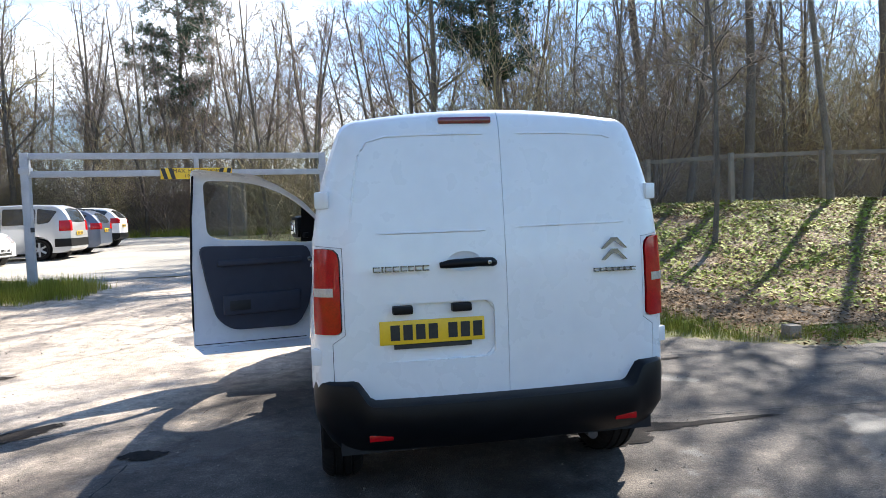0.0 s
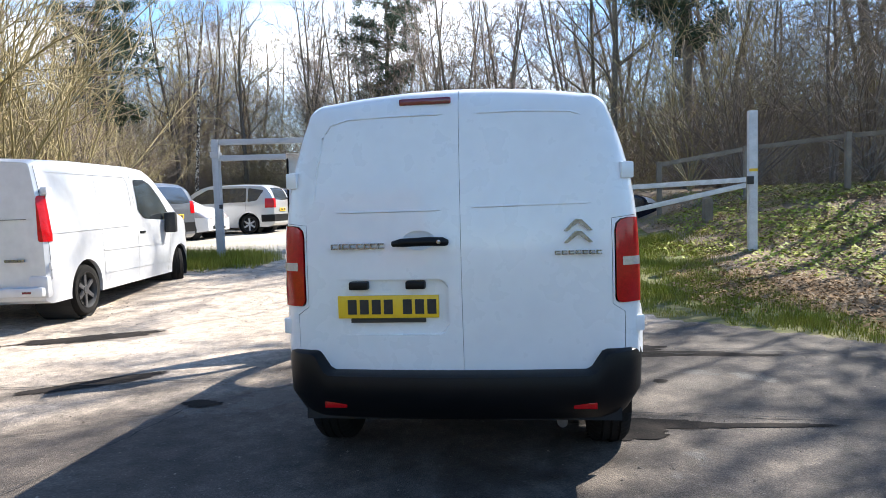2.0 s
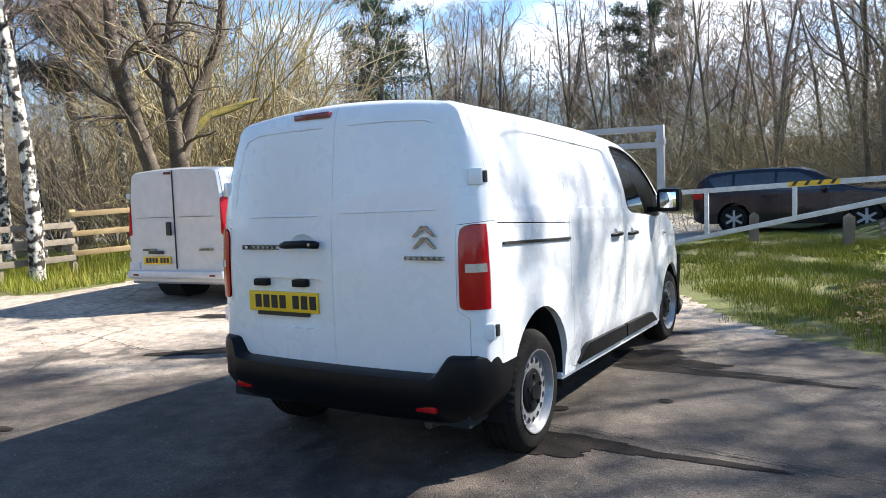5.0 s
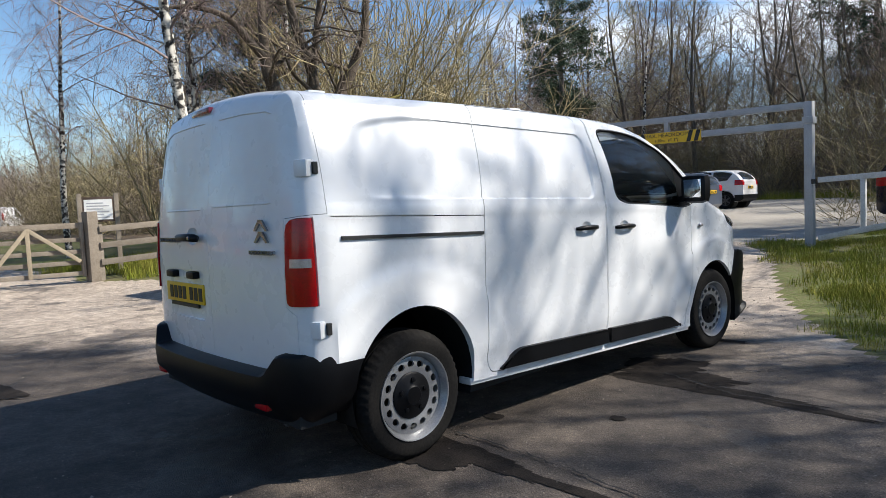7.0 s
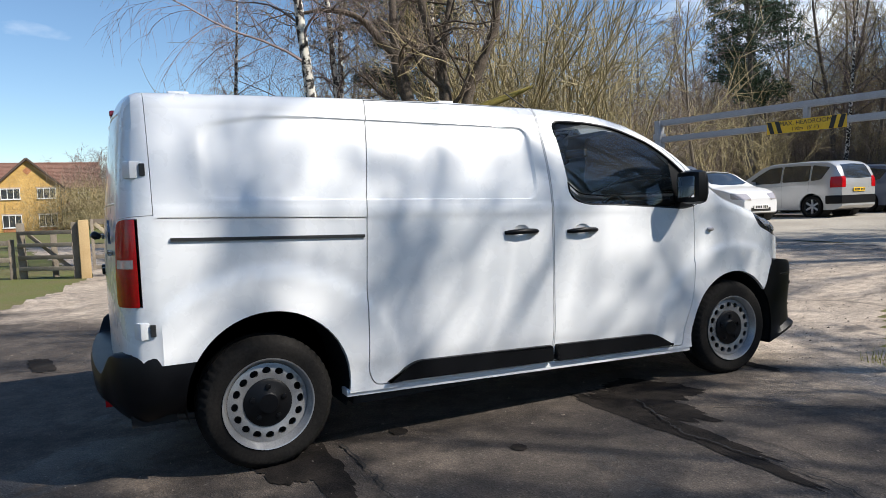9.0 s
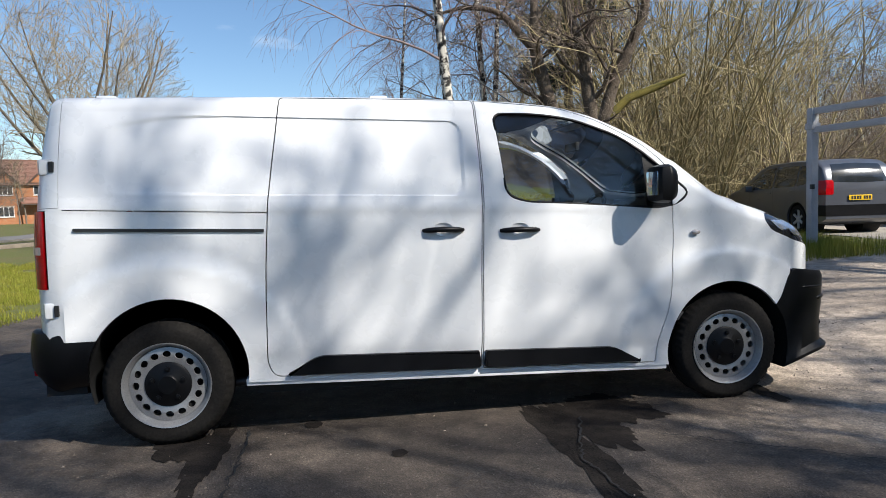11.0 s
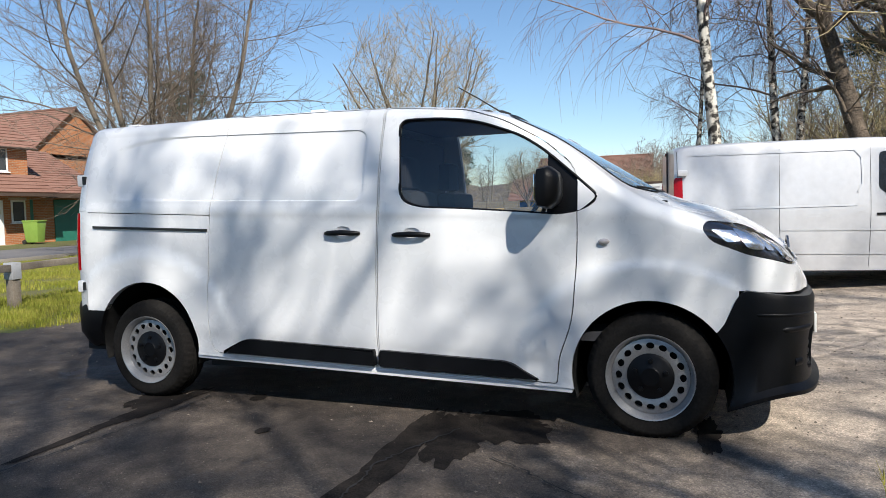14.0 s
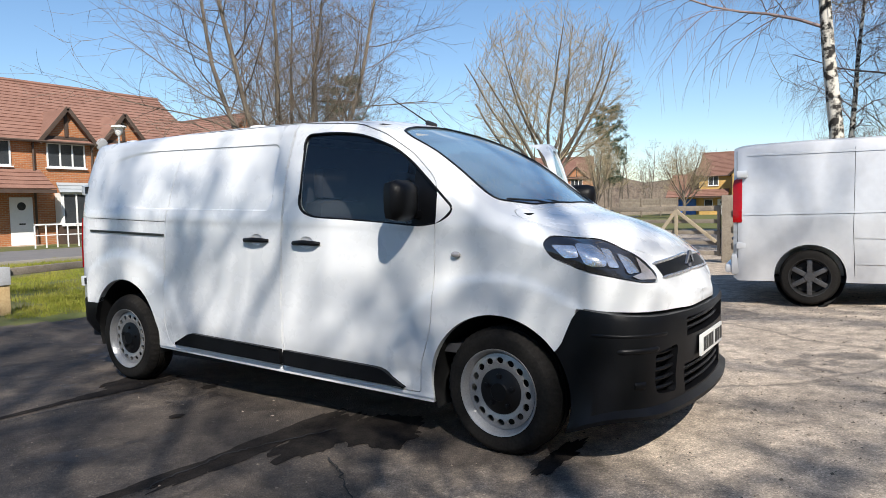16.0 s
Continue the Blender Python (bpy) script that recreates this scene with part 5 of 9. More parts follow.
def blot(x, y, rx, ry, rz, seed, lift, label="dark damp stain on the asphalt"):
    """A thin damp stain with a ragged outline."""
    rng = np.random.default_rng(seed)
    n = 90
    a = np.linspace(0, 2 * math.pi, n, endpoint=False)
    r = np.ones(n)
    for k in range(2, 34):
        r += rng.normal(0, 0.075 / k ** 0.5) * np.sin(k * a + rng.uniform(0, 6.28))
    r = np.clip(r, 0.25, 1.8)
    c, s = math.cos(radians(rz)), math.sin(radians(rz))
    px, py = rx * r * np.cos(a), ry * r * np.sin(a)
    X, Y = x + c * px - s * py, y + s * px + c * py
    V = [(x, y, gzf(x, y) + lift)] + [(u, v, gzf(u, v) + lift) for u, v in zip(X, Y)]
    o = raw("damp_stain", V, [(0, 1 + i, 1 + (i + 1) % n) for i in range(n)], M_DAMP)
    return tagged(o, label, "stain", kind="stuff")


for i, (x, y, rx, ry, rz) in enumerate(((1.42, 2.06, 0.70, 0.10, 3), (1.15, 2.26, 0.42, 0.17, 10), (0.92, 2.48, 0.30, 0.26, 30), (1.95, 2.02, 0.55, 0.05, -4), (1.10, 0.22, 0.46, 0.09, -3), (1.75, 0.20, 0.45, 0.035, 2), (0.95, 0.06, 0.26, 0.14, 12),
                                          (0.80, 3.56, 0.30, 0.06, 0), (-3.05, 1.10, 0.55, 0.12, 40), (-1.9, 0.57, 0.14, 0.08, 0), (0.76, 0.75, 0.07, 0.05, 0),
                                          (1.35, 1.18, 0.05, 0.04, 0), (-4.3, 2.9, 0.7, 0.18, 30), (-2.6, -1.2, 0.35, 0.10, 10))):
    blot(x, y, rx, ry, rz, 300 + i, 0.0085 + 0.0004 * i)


def fissure(pts, width, seed):
    """A crack: a thin dark ragged strip."""
    rng = np.random.default_rng(seed)
    V, F = [], []
    p = np.array(pts, float)
    q = np.concatenate([np.linspace(a, b, 26)[:-1] for a, b in zip(p, p[1:])])
    q = q + np.cumsum(rng.normal(0, 0.006, q.shape), 0) * 0.6 + rng.normal(0, 0.006, q.shape)
    d = np.gradient(q, axis=0)
    nn = np.c_[-d[:, 1], d[:, 0]] / (np.hypot(d[:, 0], d[:, 1])[:, None] + 1e-9)
    for k, (c, m) in enumerate(zip(q, nn)):
        w = width * rng.uniform(0.3, 1.3)
        for g in (-1, 1):
            u, v = c + g * m * w
            V.append((u, v, gzf(u, v) + 0.018))
        if k:
            F.append((2 * k - 2, 2 * k - 1, 2 * k + 1, 2 * k))
    return tagged(raw("asphalt_crack", V, F, M_DARK), "thin crack in the asphalt", "crack", kind="stuff")


fissure([(0.80, 0.40), (1.60, 0.38), (2.47, 0.29), (3.4, 0.22)], 0.007, 1)
fissure([(1.06, 2.26), (1.66, 2.03), (2.43, 2.11), (3.2, 1.9)], 0.006, 2)
fissure([(1.42, 2.55), (1.9, 3.2), (2.3, 3.6)], 0.005, 3)
fissure([(-7.6, 1.0), (-5.6, 1.3), (-3.6, 0.9), (-1.9, 1.2)], 0.007, 4)
fissure([(-3.4, -2.6), (-2.2, -1.1), (-1.9, 0.5)], 0.006, 5)


def grit_field(name, rng, count, xr, yr, r0, r1, label):
    """Loose stones and crumbs lying on the asphalt."""
    X, Y = rng.uniform(*xr, count), rng.uniform(*yr, count)
    ok = inside(ASPHALT)(X, Y)
    X, Y = X[ok], Y[ok]
    n = len(X)
    R = r0 + (r1 - r0) * rng.uniform(0, 1, n) ** 3
    Z = gz(X, Y) + 0.006
    dirs = np.array([(1, 0, 0), (0, 1, 0), (-1, 0, 0), (0, -1, 0), (0, 0, 0.8), (0, 0, -0.4)], float)
    V = np.empty((n, 6, 3))
    a = rng.uniform(0, 6.28, n)
    for k in range(6):
        e = dirs[k] * rng.uniform(0.6, 1.3, (n, 1))
        V[:, k, 0] = X + R * (e[:, 0] * np.cos(a) - e[:, 1] * np.sin(a))
        V[:, k, 1] = Y + R * (e[:, 0] * np.sin(a) + e[:, 1] * np.cos(a))
        V[:, k, 2] = Z + R * e[:, 2]
    F = (np.arange(n) * 6)[:, None, None] + np.array([[(k, (k + 1) % 4, 4) for k in range(4)]])
    o = raw(name, V.reshape(-1, 3).tolist(), F.reshape(-1, 3).tolist(), M_STONE)
    return tagged(o, label, "stones", kind="stuff")


srng = np.random.default_rng(77)
grit_field("loose_grit", srng, 5000, (-6, 5), (-4, 6), 0.003, 0.011, "loose grit and crumbs scattered on the asphalt")
grit_field("loose_grit", srng, 5000, (-10, 1), (4, 11.5), 0.004, 0.016, "pale loose grit near the gravel")


# ---- barriers, gates and fences ----
def bars(name, items, material, parent, label="", smooth=30):
    bm = boxes(*items)
    return part(name, bm, material, parent, label, smooth)


def beam(name, a, b, w, h, material, parent, label="", bevel=0.004):
    """A squared bar from a to b."""
    a, b = Vector(a), Vector(b)
    d = b - a
    m = Matrix.Translation(a) @ d.to_track_quat("X", "Z").to_matrix().to_4x4()
    bm = bmesh.new()
    add_box(bm, (0, -w / 2, -h / 2), (d.length, w / 2, h / 2), bevel, None)
    bmesh.ops.transform(bm, matrix=m, verts=bm.verts[:])
    return part(name, bm, material, parent, label, 30)


def text(body, size, parent, m, material, extrude=0.001):
    cu = bpy.data.curves.new("lettering", "FONT")
    cu.body, cu.size, cu.extrude, cu.align_x, cu.align_y = body, size, extrude, "CENTER", "CENTER"
    tmp = new("lettering", cu)
    dg = bpy.context.evaluated_depsgraph_get()
    dg.update()
    me = bpy.data.meshes.new_from_object(tmp.evaluated_get(dg))
    bpy.data.objects.remove(tmp)
    me.materials.clear()
    o = link("lettering", me, material, parent, "black printed words")
    o.matrix_basis = m
    return o


LP, MPOST = (-5.62, 9.05), (-0.62, 9.95)
bar = thing("height_barrier", (0, 0, 0), 0, "grey painted steel height barrier with a yellow warning sign", "barrier")
zl, zm = gzf(*LP), gzf(*MPOST)
ztop = 2.69
for (px, py), z0 in ((LP, zl), (MPOST, zm)):
    bars("post", [((px - 0.065, py - 0.065, z0 - 0.1), (px + 0.065, py + 0.065, ztop), 0.008)], M_GREYMETAL, bar, "grey square steel post")
    bars("post_bracket", [((px - 0.085, py - 0.085, ztop - 0.36), (px + 0.085, py + 0.085, ztop - 0.25), 0.006)], M_GREYMETAL, bar)
    bars("lock_box", [((px + 0.05, py - 0.09, z0 + 1.05), (px + 0.10, py - 0.03, z0 + 1.13), 0.004)], M_BLACK, bar)
for dz in (0.0, -0.31):
    beam("crossbar", (*LP, ztop - 0.055 + dz), (*MPOST, ztop - 0.055 + dz), 0.09, 0.105, M_GREYMETAL, bar, "grey steel crossbar")
bd = Vector((MPOST[0] - LP[0], MPOST[1] - LP[1], 0)).normalized()
sg = Vector((LP[0], LP[1], 0)) + bd * 2.75
beam("strut", (sg.x, sg.y, ztop - 0.31), (sg.x, sg.y, ztop - 0.08), 0.08, 0.08, M_GREYMETAL, bar)
ang = math.degrees(math.atan2(bd.y, bd.x))
plate = bars("sign_plate", [((-0.62, -0.062, -0.115), (0.62, -0.052, 0.085), 0.002)], M_SIGNYELLOW, bar, "yellow warning plate with black stripes")
plate.matrix_basis = pose(sg.x, sg.y, ztop - 0.365, 0, 0, ang)
for s in (-1, 1):
    for k in range(2):
        x = s * (0.56 - 0.13 * k)
        pol = [(x - s * 0.07, -0.112), (x, -0.112), (x + s * 0.055 - s * 0.0, 0.082), (x - s * 0.015, 0.082)]
        part("stripe", prism([(a, b) for a, b in pol], (0, -0.0635, 0), (1, 0, 0), (0, 0, 1), (0, -0.002, 0)), M_BLACK, plate)
text("MAX. HEADROOM", 0.098, plate, pose(0, -0.064, 0.030, 90, 0, 0), M_BLACK)
text("1.90m   (6' 3\")", 0.075, plate, pose(0, -0.064, -0.062, 90, 0, 0), M_BLACK)

# swing gate lying open against its own post
RP = (4.30, 8.62)
rp = thing("gate_post", (*RP, gzf(*RP)), 0, "tall white painted steel gate post in the grass", "post")
bars("post", [((-0.07, -0.07, -0.1), (0.07, 0.07, 2.42), 0.008)], M_WHITEMETAL, rp)
bars("latch", [((-0.11, -0.10, 1.16), (0.0, -0.06, 1.30), 0.006)], M_BLACK, rp, "black latch plate")
bars("latch_strip", [((-0.072, -0.074, 1.38), (0.072, -0.069, 1.43))], M_SIGNYELLOW, rp)
gate = thing("swing_gate", (0, 0, 0), 0, "white painted steel triangular swing gate standing open", "gate")
ga, gb = Vector((MPOST[0] + 0.15, MPOST[1] - 0.02, 0)), Vector((RP[0] - 0.12, RP[1] - 0.05, 0))
za, zb2 = zm + 1.11, gzf(*RP) + 1.24
beam("top_rail", (ga.x, ga.y, za), (gb.x, gb.y, zb2), 0.075, 0.085, M_WHITEMETAL, gate, "white top rail")
beam("brace", (ga.x, ga.y, zm + 0.16), (gb.x, gb.y, zb2 - 0.09), 0.075, 0.085, M_WHITEMETAL, gate, "white diagonal brace")
for f in (0.15, 0.46):
    p = ga.lerp(gb, f)
    beam("upright", (p.x, p.y, zm + 0.16 + (zb2 - 0.09 - zm - 0.16) * f), (p.x, p.y, za + (zb2 - za) * f), 0.07, 0.07, M_WHITEMETAL, gate)
p0, p1 = ga.lerp(gb, 0.44), ga.lerp(gb, 0.60)
zz = za + (zb2 - za) * 0.52
beam("warning_band", (p0.x, p0.y - 0.046, zz - 0.002), (p1.x, p1.y - 0.046, zz + 0.018), 0.006, 0.08, M_SIGNYELLOW, gate, "yellow and black striped band")
for k in range(4):
    c = p0.lerp(p1, 0.13 + 0.25 * k)
    o = part("stripe", prism([(-0.055, -0.038), (0.0, -0.038), (0.055, 0.038), (0.0, 0.038)], (0, 0, 0), (1, 0, 0), (0, 0, 1), (0, -0.003, 0)), M_BLACK, gate)
    o.matrix_basis = pose(c.x, c.y - 0.051, zz + 0.005 + 0.02 * (0.13 + 0.25 * k), 0, 0, math.degrees(math.atan2(gb.y - ga.y, gb.x - ga.x)))

# short timber bollards in the grass
for x, y, h in ((0.85, 11.3, 0.50), (2.45, 10.5, 0.52), (4.2, 11.2, 0.50)):
    z = gzf(x, y)
    b = thing("bollard", (x, y, z), 8, "short square weathered timber bollard in rough grass", "bollard", "timber bollards")
    bm = bmesh.new()
    add_box(bm, (-0.085, -0.085, -0.1), (0.085, 0.085, h), 0.012)
    part("post", bm, M_WOODOLD, b, "", 40)
    bm = prism([(-0.085, h - 0.005), (0.085, h - 0.005), (0, h + 0.06)], (0, -0.085, 0), (1, 0, 0), (0, 0, 1), (0, 0.17, 0))
    part("cap", bm, M_WOODOLD, b)
st = thing("stump", (4.05, 2.55, gzf(4.05, 2.55)), 0, "small cut timber stump at the grass edge", "stump")
part("block", boxes(((-0.07, -0.07, -0.1), (0.07, 0.07, 0.13), 0.01)), M_WOODOLD, st, "", 40)


def rail_fence(name, pts, heights, material, label, post_h, w=0.10, rail=(0.04, 0.09), group="", side=-1):
    """Posts at the points with rails between them."""
    f = thing(name, (0, 0, 0), 0, label, "fence", group)
    for i, (x, y) in enumerate(pts):
        z = gzf(x, y)
        bm = bmesh.new()
        add_box(bm, (x - w / 2, y - w / 2, z - 0.1), (x + w / 2, y + w / 2, z + post_h + 0.02 * math.sin(7 * i)), 0.006)
        part("post", bm, material, f, "", 40)
    for (x0, y0), (x1, y1) in zip(pts, pts[1:]):
        z0, z1 = gzf(x0, y0), gzf(x1, y1)
        n = Vector((y1 - y0, x0 - x1, 0)).normalized() * (w / 2 + 0.018) * side
        for h in heights:
            beam("rail", (x0 + n.x, y0 + n.y, z0 + h), (x1 + n.x, y1 + n.y, z1 + h), rail[0], rail[1], material, f)
    return f


rail_fence("timber_fence", [(-11.35, 4.95), (-10.72, 6.2), (-10.1, 7.45), (-9.5, 8.7)], (1.26, 0.86, 0.46), M_WOODNEW, "sunlit new timber post and rail fence", 1.36, 0.12, (0.045, 0.11), side=1)
# the darker timber colour stands in for shade on this run and post
rail_fence("timber_fence", [(-11.40, 2.15), (-11.42, 3.5), (-11.35, 4.95)], (1.05, 0.72, 0.38), M_WOODOLD, "timber post and rail fence beside a gate, shade put into its dark colour", 1.15, 0.13, (0.045, 0.12), side=1)
gp = thing("gate_post", (-11.42, 2.02, gzf(-11.42, 2.02)), 12, "stout timber gate post, shade put into its dark colour", "post")
part("post", boxes(((-0.11, -0.11, -0.1), (0.11, 0.11, 1.42), 0.015)), M_WOODOLD, gp, "", 40)
gp2 = thing("gate_post", (-11.95, -0.90, gzf(-11.95, -0.9)), 5, "stout pale timber gate post with a chain", "post")
part("post", boxes(((-0.10, -0.10, -0.1), (0.10, 0.10, 1.22), 0.02)), M_WOODNEW, gp2, "", 40)
fg = thing("field_gate", (0, 0, 0), 0, "closed weathered timber five-bar field gate", "gate")
A, B = Vector((-11.47, 1.88, 0.06)), Vector((-11.93, -0.76, 0.06))
for h in (0.16, 0.38, 0.60, 0.84, 1.12):
    beam("bar", A + Vector((0, 0, h)), B + Vector((0, 0, h)), 0.03, 0.085 if h < 1 else 0.11, M_WOODOLD, fg)
for f in (0.01, 0.99):
    p = A.lerp(B, f)
    beam("stile", p + Vector((0.03, 0, 0.10)), p + Vector((0.03, 0, 1.18)), 0.06, 0.085, M_WOODOLD, fg)
for f0, f1, h0, h1 in ((0.03, 0.36, 0.40, 1.08), (0.36, 0.62, 1.08, 0.18), (0.62, 0.97, 0.18, 1.08), (0.36, 0.36, 0.12, 1.1)):
    p, q2 = A.lerp(B, f0), A.lerp(B, f1 + 1e-3)
    beam("brace", p + Vector((0.055, 0, h0)), q2 + Vector((0.055, 0, h1)), 0.025, 0.075, M_WOODGREY, fg)
# kissing gate beside the field gate
kg = rail_fence("timber_fence", [(-12.05, -1.05), (-12.9, -2.1)], (0.98, 0.72, 0.46, 0.22), M_WOODOLD, "small weathered timber kissing gate", 1.18, 0.15, (0.04, 0.085))
part("back_post", boxes(((-12.86, -1.55, 0), (-12.74, -1.43, 0.95), 0.01)), M_WOODOLD, kg, "", 40)
beam("brace", (-12.1, -1.15, 0.2), (-12.75, -1.95, 0.95), 0.03, 0.08, M_WOODOLD, kg)
rail_fence("timber_fence", [(-13.0, -2.3), (-13.6, -3.9), (-14.3, -5.6)], (0.78, 0.42), M_WOODOLD, "low dark timber rail fence along the grass", 0.85, 0.11, (0.05, 0.10))
# low single rail beside the field
low = thing("low_rail", (0, 0, 0), 0, "low dark timber knee rail with metal-strapped posts", "fence")
lpts = [(1.9, -4.25), (-0.4, -4.95), (-2.55, -5.6), (-4.85, -6.2), (-7.2, -6.7), (-9.6, -6.9), (-12.0, -6.6), (-14.3, -5.75)]
for i, (x, y) in enumerate(lpts):
    z = gzf(x, y)
    part("post", boxes(((x - 0.065, y - 0.065, z - 0.1), (x + 0.065, y + 0.065, z + 0.52), 0.008)), M_WOODNEW if i % 2 else M_WOODOLD, low, "", 40)
    part("strap", boxes(((x - 0.075, y - 0.085, z + 0.40), (x + 0.075, y + 0.085, z + 0.64), 0.01)), M_GREYMETAL, low, "galvanised strap", 40)
for a, b in zip(lpts, lpts[1:]):
    beam("rail", (*a, gzf(*a) + 0.565), (*b, gzf(*b) + 0.565), 0.10, 0.10, M_WOODOLD, low, "", 0.012)
# fence with wire mesh on top of the bank
wf_pts = [(3.6, 13.3), (5.5, 12.9), (7.5, 12.4), (9.5, 11.9), (11.6, 11.3), (13.8, 10.6), (16.2, 9.8)]
wf = rail_fence("mesh_fence", wf_pts, (1.22,), M_WOODOLD, "timber fence with wire mesh on the bank", 1.28, 0.11, (0.05, 0.10))
bm = bmesh.new()
for (x0, y0), (x1, y1) in zip(wf_pts, wf_pts[1:]):
    z0, z1 = gzf(x0, y0), gzf(x1, y1)
    n = 26
    for k in range(-14, n):
        for s in (1, -1):
            u0, u1 = k / n, (k + 13) / n
            h0, h1 = (0.05, 1.18) if s > 0 else (1.18, 0.05)
            c0, c1 = max(u0, 0), min(u1, 1)
            if c1 <= c0:
                continue
            ha, hb = h0 + (h1 - h0) * (c0 - u0) / (u1 - u0), h0 + (h1 - h0) * (c1 - u0) / (u1 - u0)
            p = [Vector((x0 + (x1 - x0) * c, y0 + (y1 - y0) * c, z0 + (z1 - z0) * c + h)) for c, h in ((c0, ha), (c1, hb))]
            w = Vector((0, 0, 0.0014))
            bm.faces.new([bm.verts.new(v) for v in (p[0] - w, p[1] - w, p[1] + w, p[0] + w)])
tagged(part("wire_mesh", bm, M_GREYMETAL, wf, "thin wire mesh"), kind="stuff")

# notice board behind the gate
nb = thing("notice_board", (-13.3, 2.75, gzf(-13.3, 2.75)), 78, "dark framed notice board with a pale map sheet", "sign")
for x in (-0.38, 0.38):
    part("post", boxes(((x - 0.05, -0.05, -0.1), (x + 0.05, 0.05, 1.80), 0.006)), M_WOODOLD, nb, "", 40)
part("frame", boxes(((-0.34, -0.04, 1.15), (0.34, 0.04, 1.72), 0.006)), M_TIMBERDARK, nb, "dark timber frame", 40)
part("sheet", boxes(((-0.29, -0.048, 1.20), (0.29, -0.042, 1.66))), M_WHITEPLATE, nb, "pale printed sheet")
for k in range(6):
    part("print_bar", boxes(((-0.24, -0.052, 1.24 + 0.065 * k), (-0.24 + (0.34 if k % 2 else 0.46), -0.049, 1.265 + 0.065 * k))), M_GREYMETAL, nb)


# ---- other vehicles ----
def car_hull(spec):
    """Closed body form from a side profile: top line, belt height, plan width."""
    ys = np.linspace(spec["y0"] + 0.01, spec["y1"] - 0.01, 90)
    W, belt, zb, tum = spec["w"] / 2, spec["belt"], spec["zb"], spec["tumble"]
    verts, n = [], None
    for y in ys:
        top = float((np.interp(y - 0.06, *spec["top"]) + np.interp(y, *spec["top"]) * 2 + np.interp(y + 0.06, *spec["top"])) / 4)
        e0, e1 = (y - spec["y0"]) / spec["round0"], (spec["y1"] - y) / spec["round1"]
        pw = (1 - max(0, 1 - e0) ** 2.6 * spec["pinch0"]) * (1 - max(0, 1 - e1) ** 2.2 * spec["pinch1"])
        lift = spec["tail_up"] * max(0, 1 - e0 * 2) ** 2 + spec["nose_up"] * max(0, 1 - e1 * 2) ** 2
        b = min(belt, top - 0.08)
        half = []
        for z in np.linspace(zb + lift, b, 9):
            k = (z - zb) / (belt - zb)
            half.append(((W - 0.05 * max(0, 0.35 - k) - 0.015 * max(0, k - 0.6)) * pw, z))
        for z in np.linspace(b, top - 0.05, 7)[1:]:
            k = (z - b) / max(0.05, spec["high"] - belt)
            half.append(((W - 0.012 - tum * k ** 1.3) * pw, z))
        xe = half[-1][0]
        for a in np.linspace(0.3, 1, 4):
            half.append((xe - 0.10 * a * a, top - 0.05 + 0.05 * math.sin(a * math.pi / 2)))
        xe = half[-1][0]
        for t in np.linspace(0.15, 1, 7):
            half.append((xe * (1 - t), top + 0.03 * (1 - (1 - t) ** 2)))
        ring = half + [(-x, z) for x, z in half[-2::-1]]
        n = len(ring)
        verts += [(x, float(y), float(z)) for x, z in ring]
    faces = []
    for i in range(len(ys) - 1):
        for j in range(n):
            a, b = i * n + j, i * n + (j + 1) % n
            faces.append((a, a + n, b + n, b))
    faces.append(tuple(range(n)))
    faces.append(tuple((len(ys) - 1) * n + j for j in range(n))[::-1])
    me = bpy.data.meshes.new("hull")
    me.from_pydata(verts, [], faces)
    bm = bmesh.new()
    bm.from_mesh(me)
    bmesh.ops.remove_doubles(bm, verts=bm.verts[:], dist=0.001)
    bmesh.ops.recalc_face_normals(bm, faces=bm.faces[:])
    bm.to_mesh(me)
    bm.free()
    return me


def skin(hull, tool, out=0.004, keep=None):
    """The part of a hull's outer skin inside a tool, lifted a little off it."""
    me = cut(hull.copy(), [tool], "INTERSECT")
    bm = bmesh.new()
    bm.from_mesh(me)
    bm.normal_update()
    if keep is not None:
        bmesh.ops.delete(bm, geom=[f for f in bm.faces if not keep(f.normal)], context="FACES")
    bm.normal_update()
    co = {v: v.co + v.normal * out for v in bm.verts}
    for v, c in co.items():
        v.co = c
    res = bpy.data.meshes.new("skin")
    bm.to_mesh(res)
    bm.free()
    return res


def side_tool(poly, s):
    return yz_prism(poly, 0.25 if s > 0 else -1.4, 1.4 if s > 0 else -0.25)


def front_tool(poly, y0, y1):
    return bm_mesh(prism(poly, (0, y0, 0), (1, 0, 0), (0, 0, 1), (0, y1 - y0, 0)))


def plan_tool(poly, z0, z1):
    return bm_mesh(prism(poly, (0, 0, z0), (1, 0, 0), (0, 1, 0), (0, 0, z1 - z0)))


def sym(poly):
    return poly + [(-x, y) for x, y in poly[::-1] if abs(x) > 1e-6]


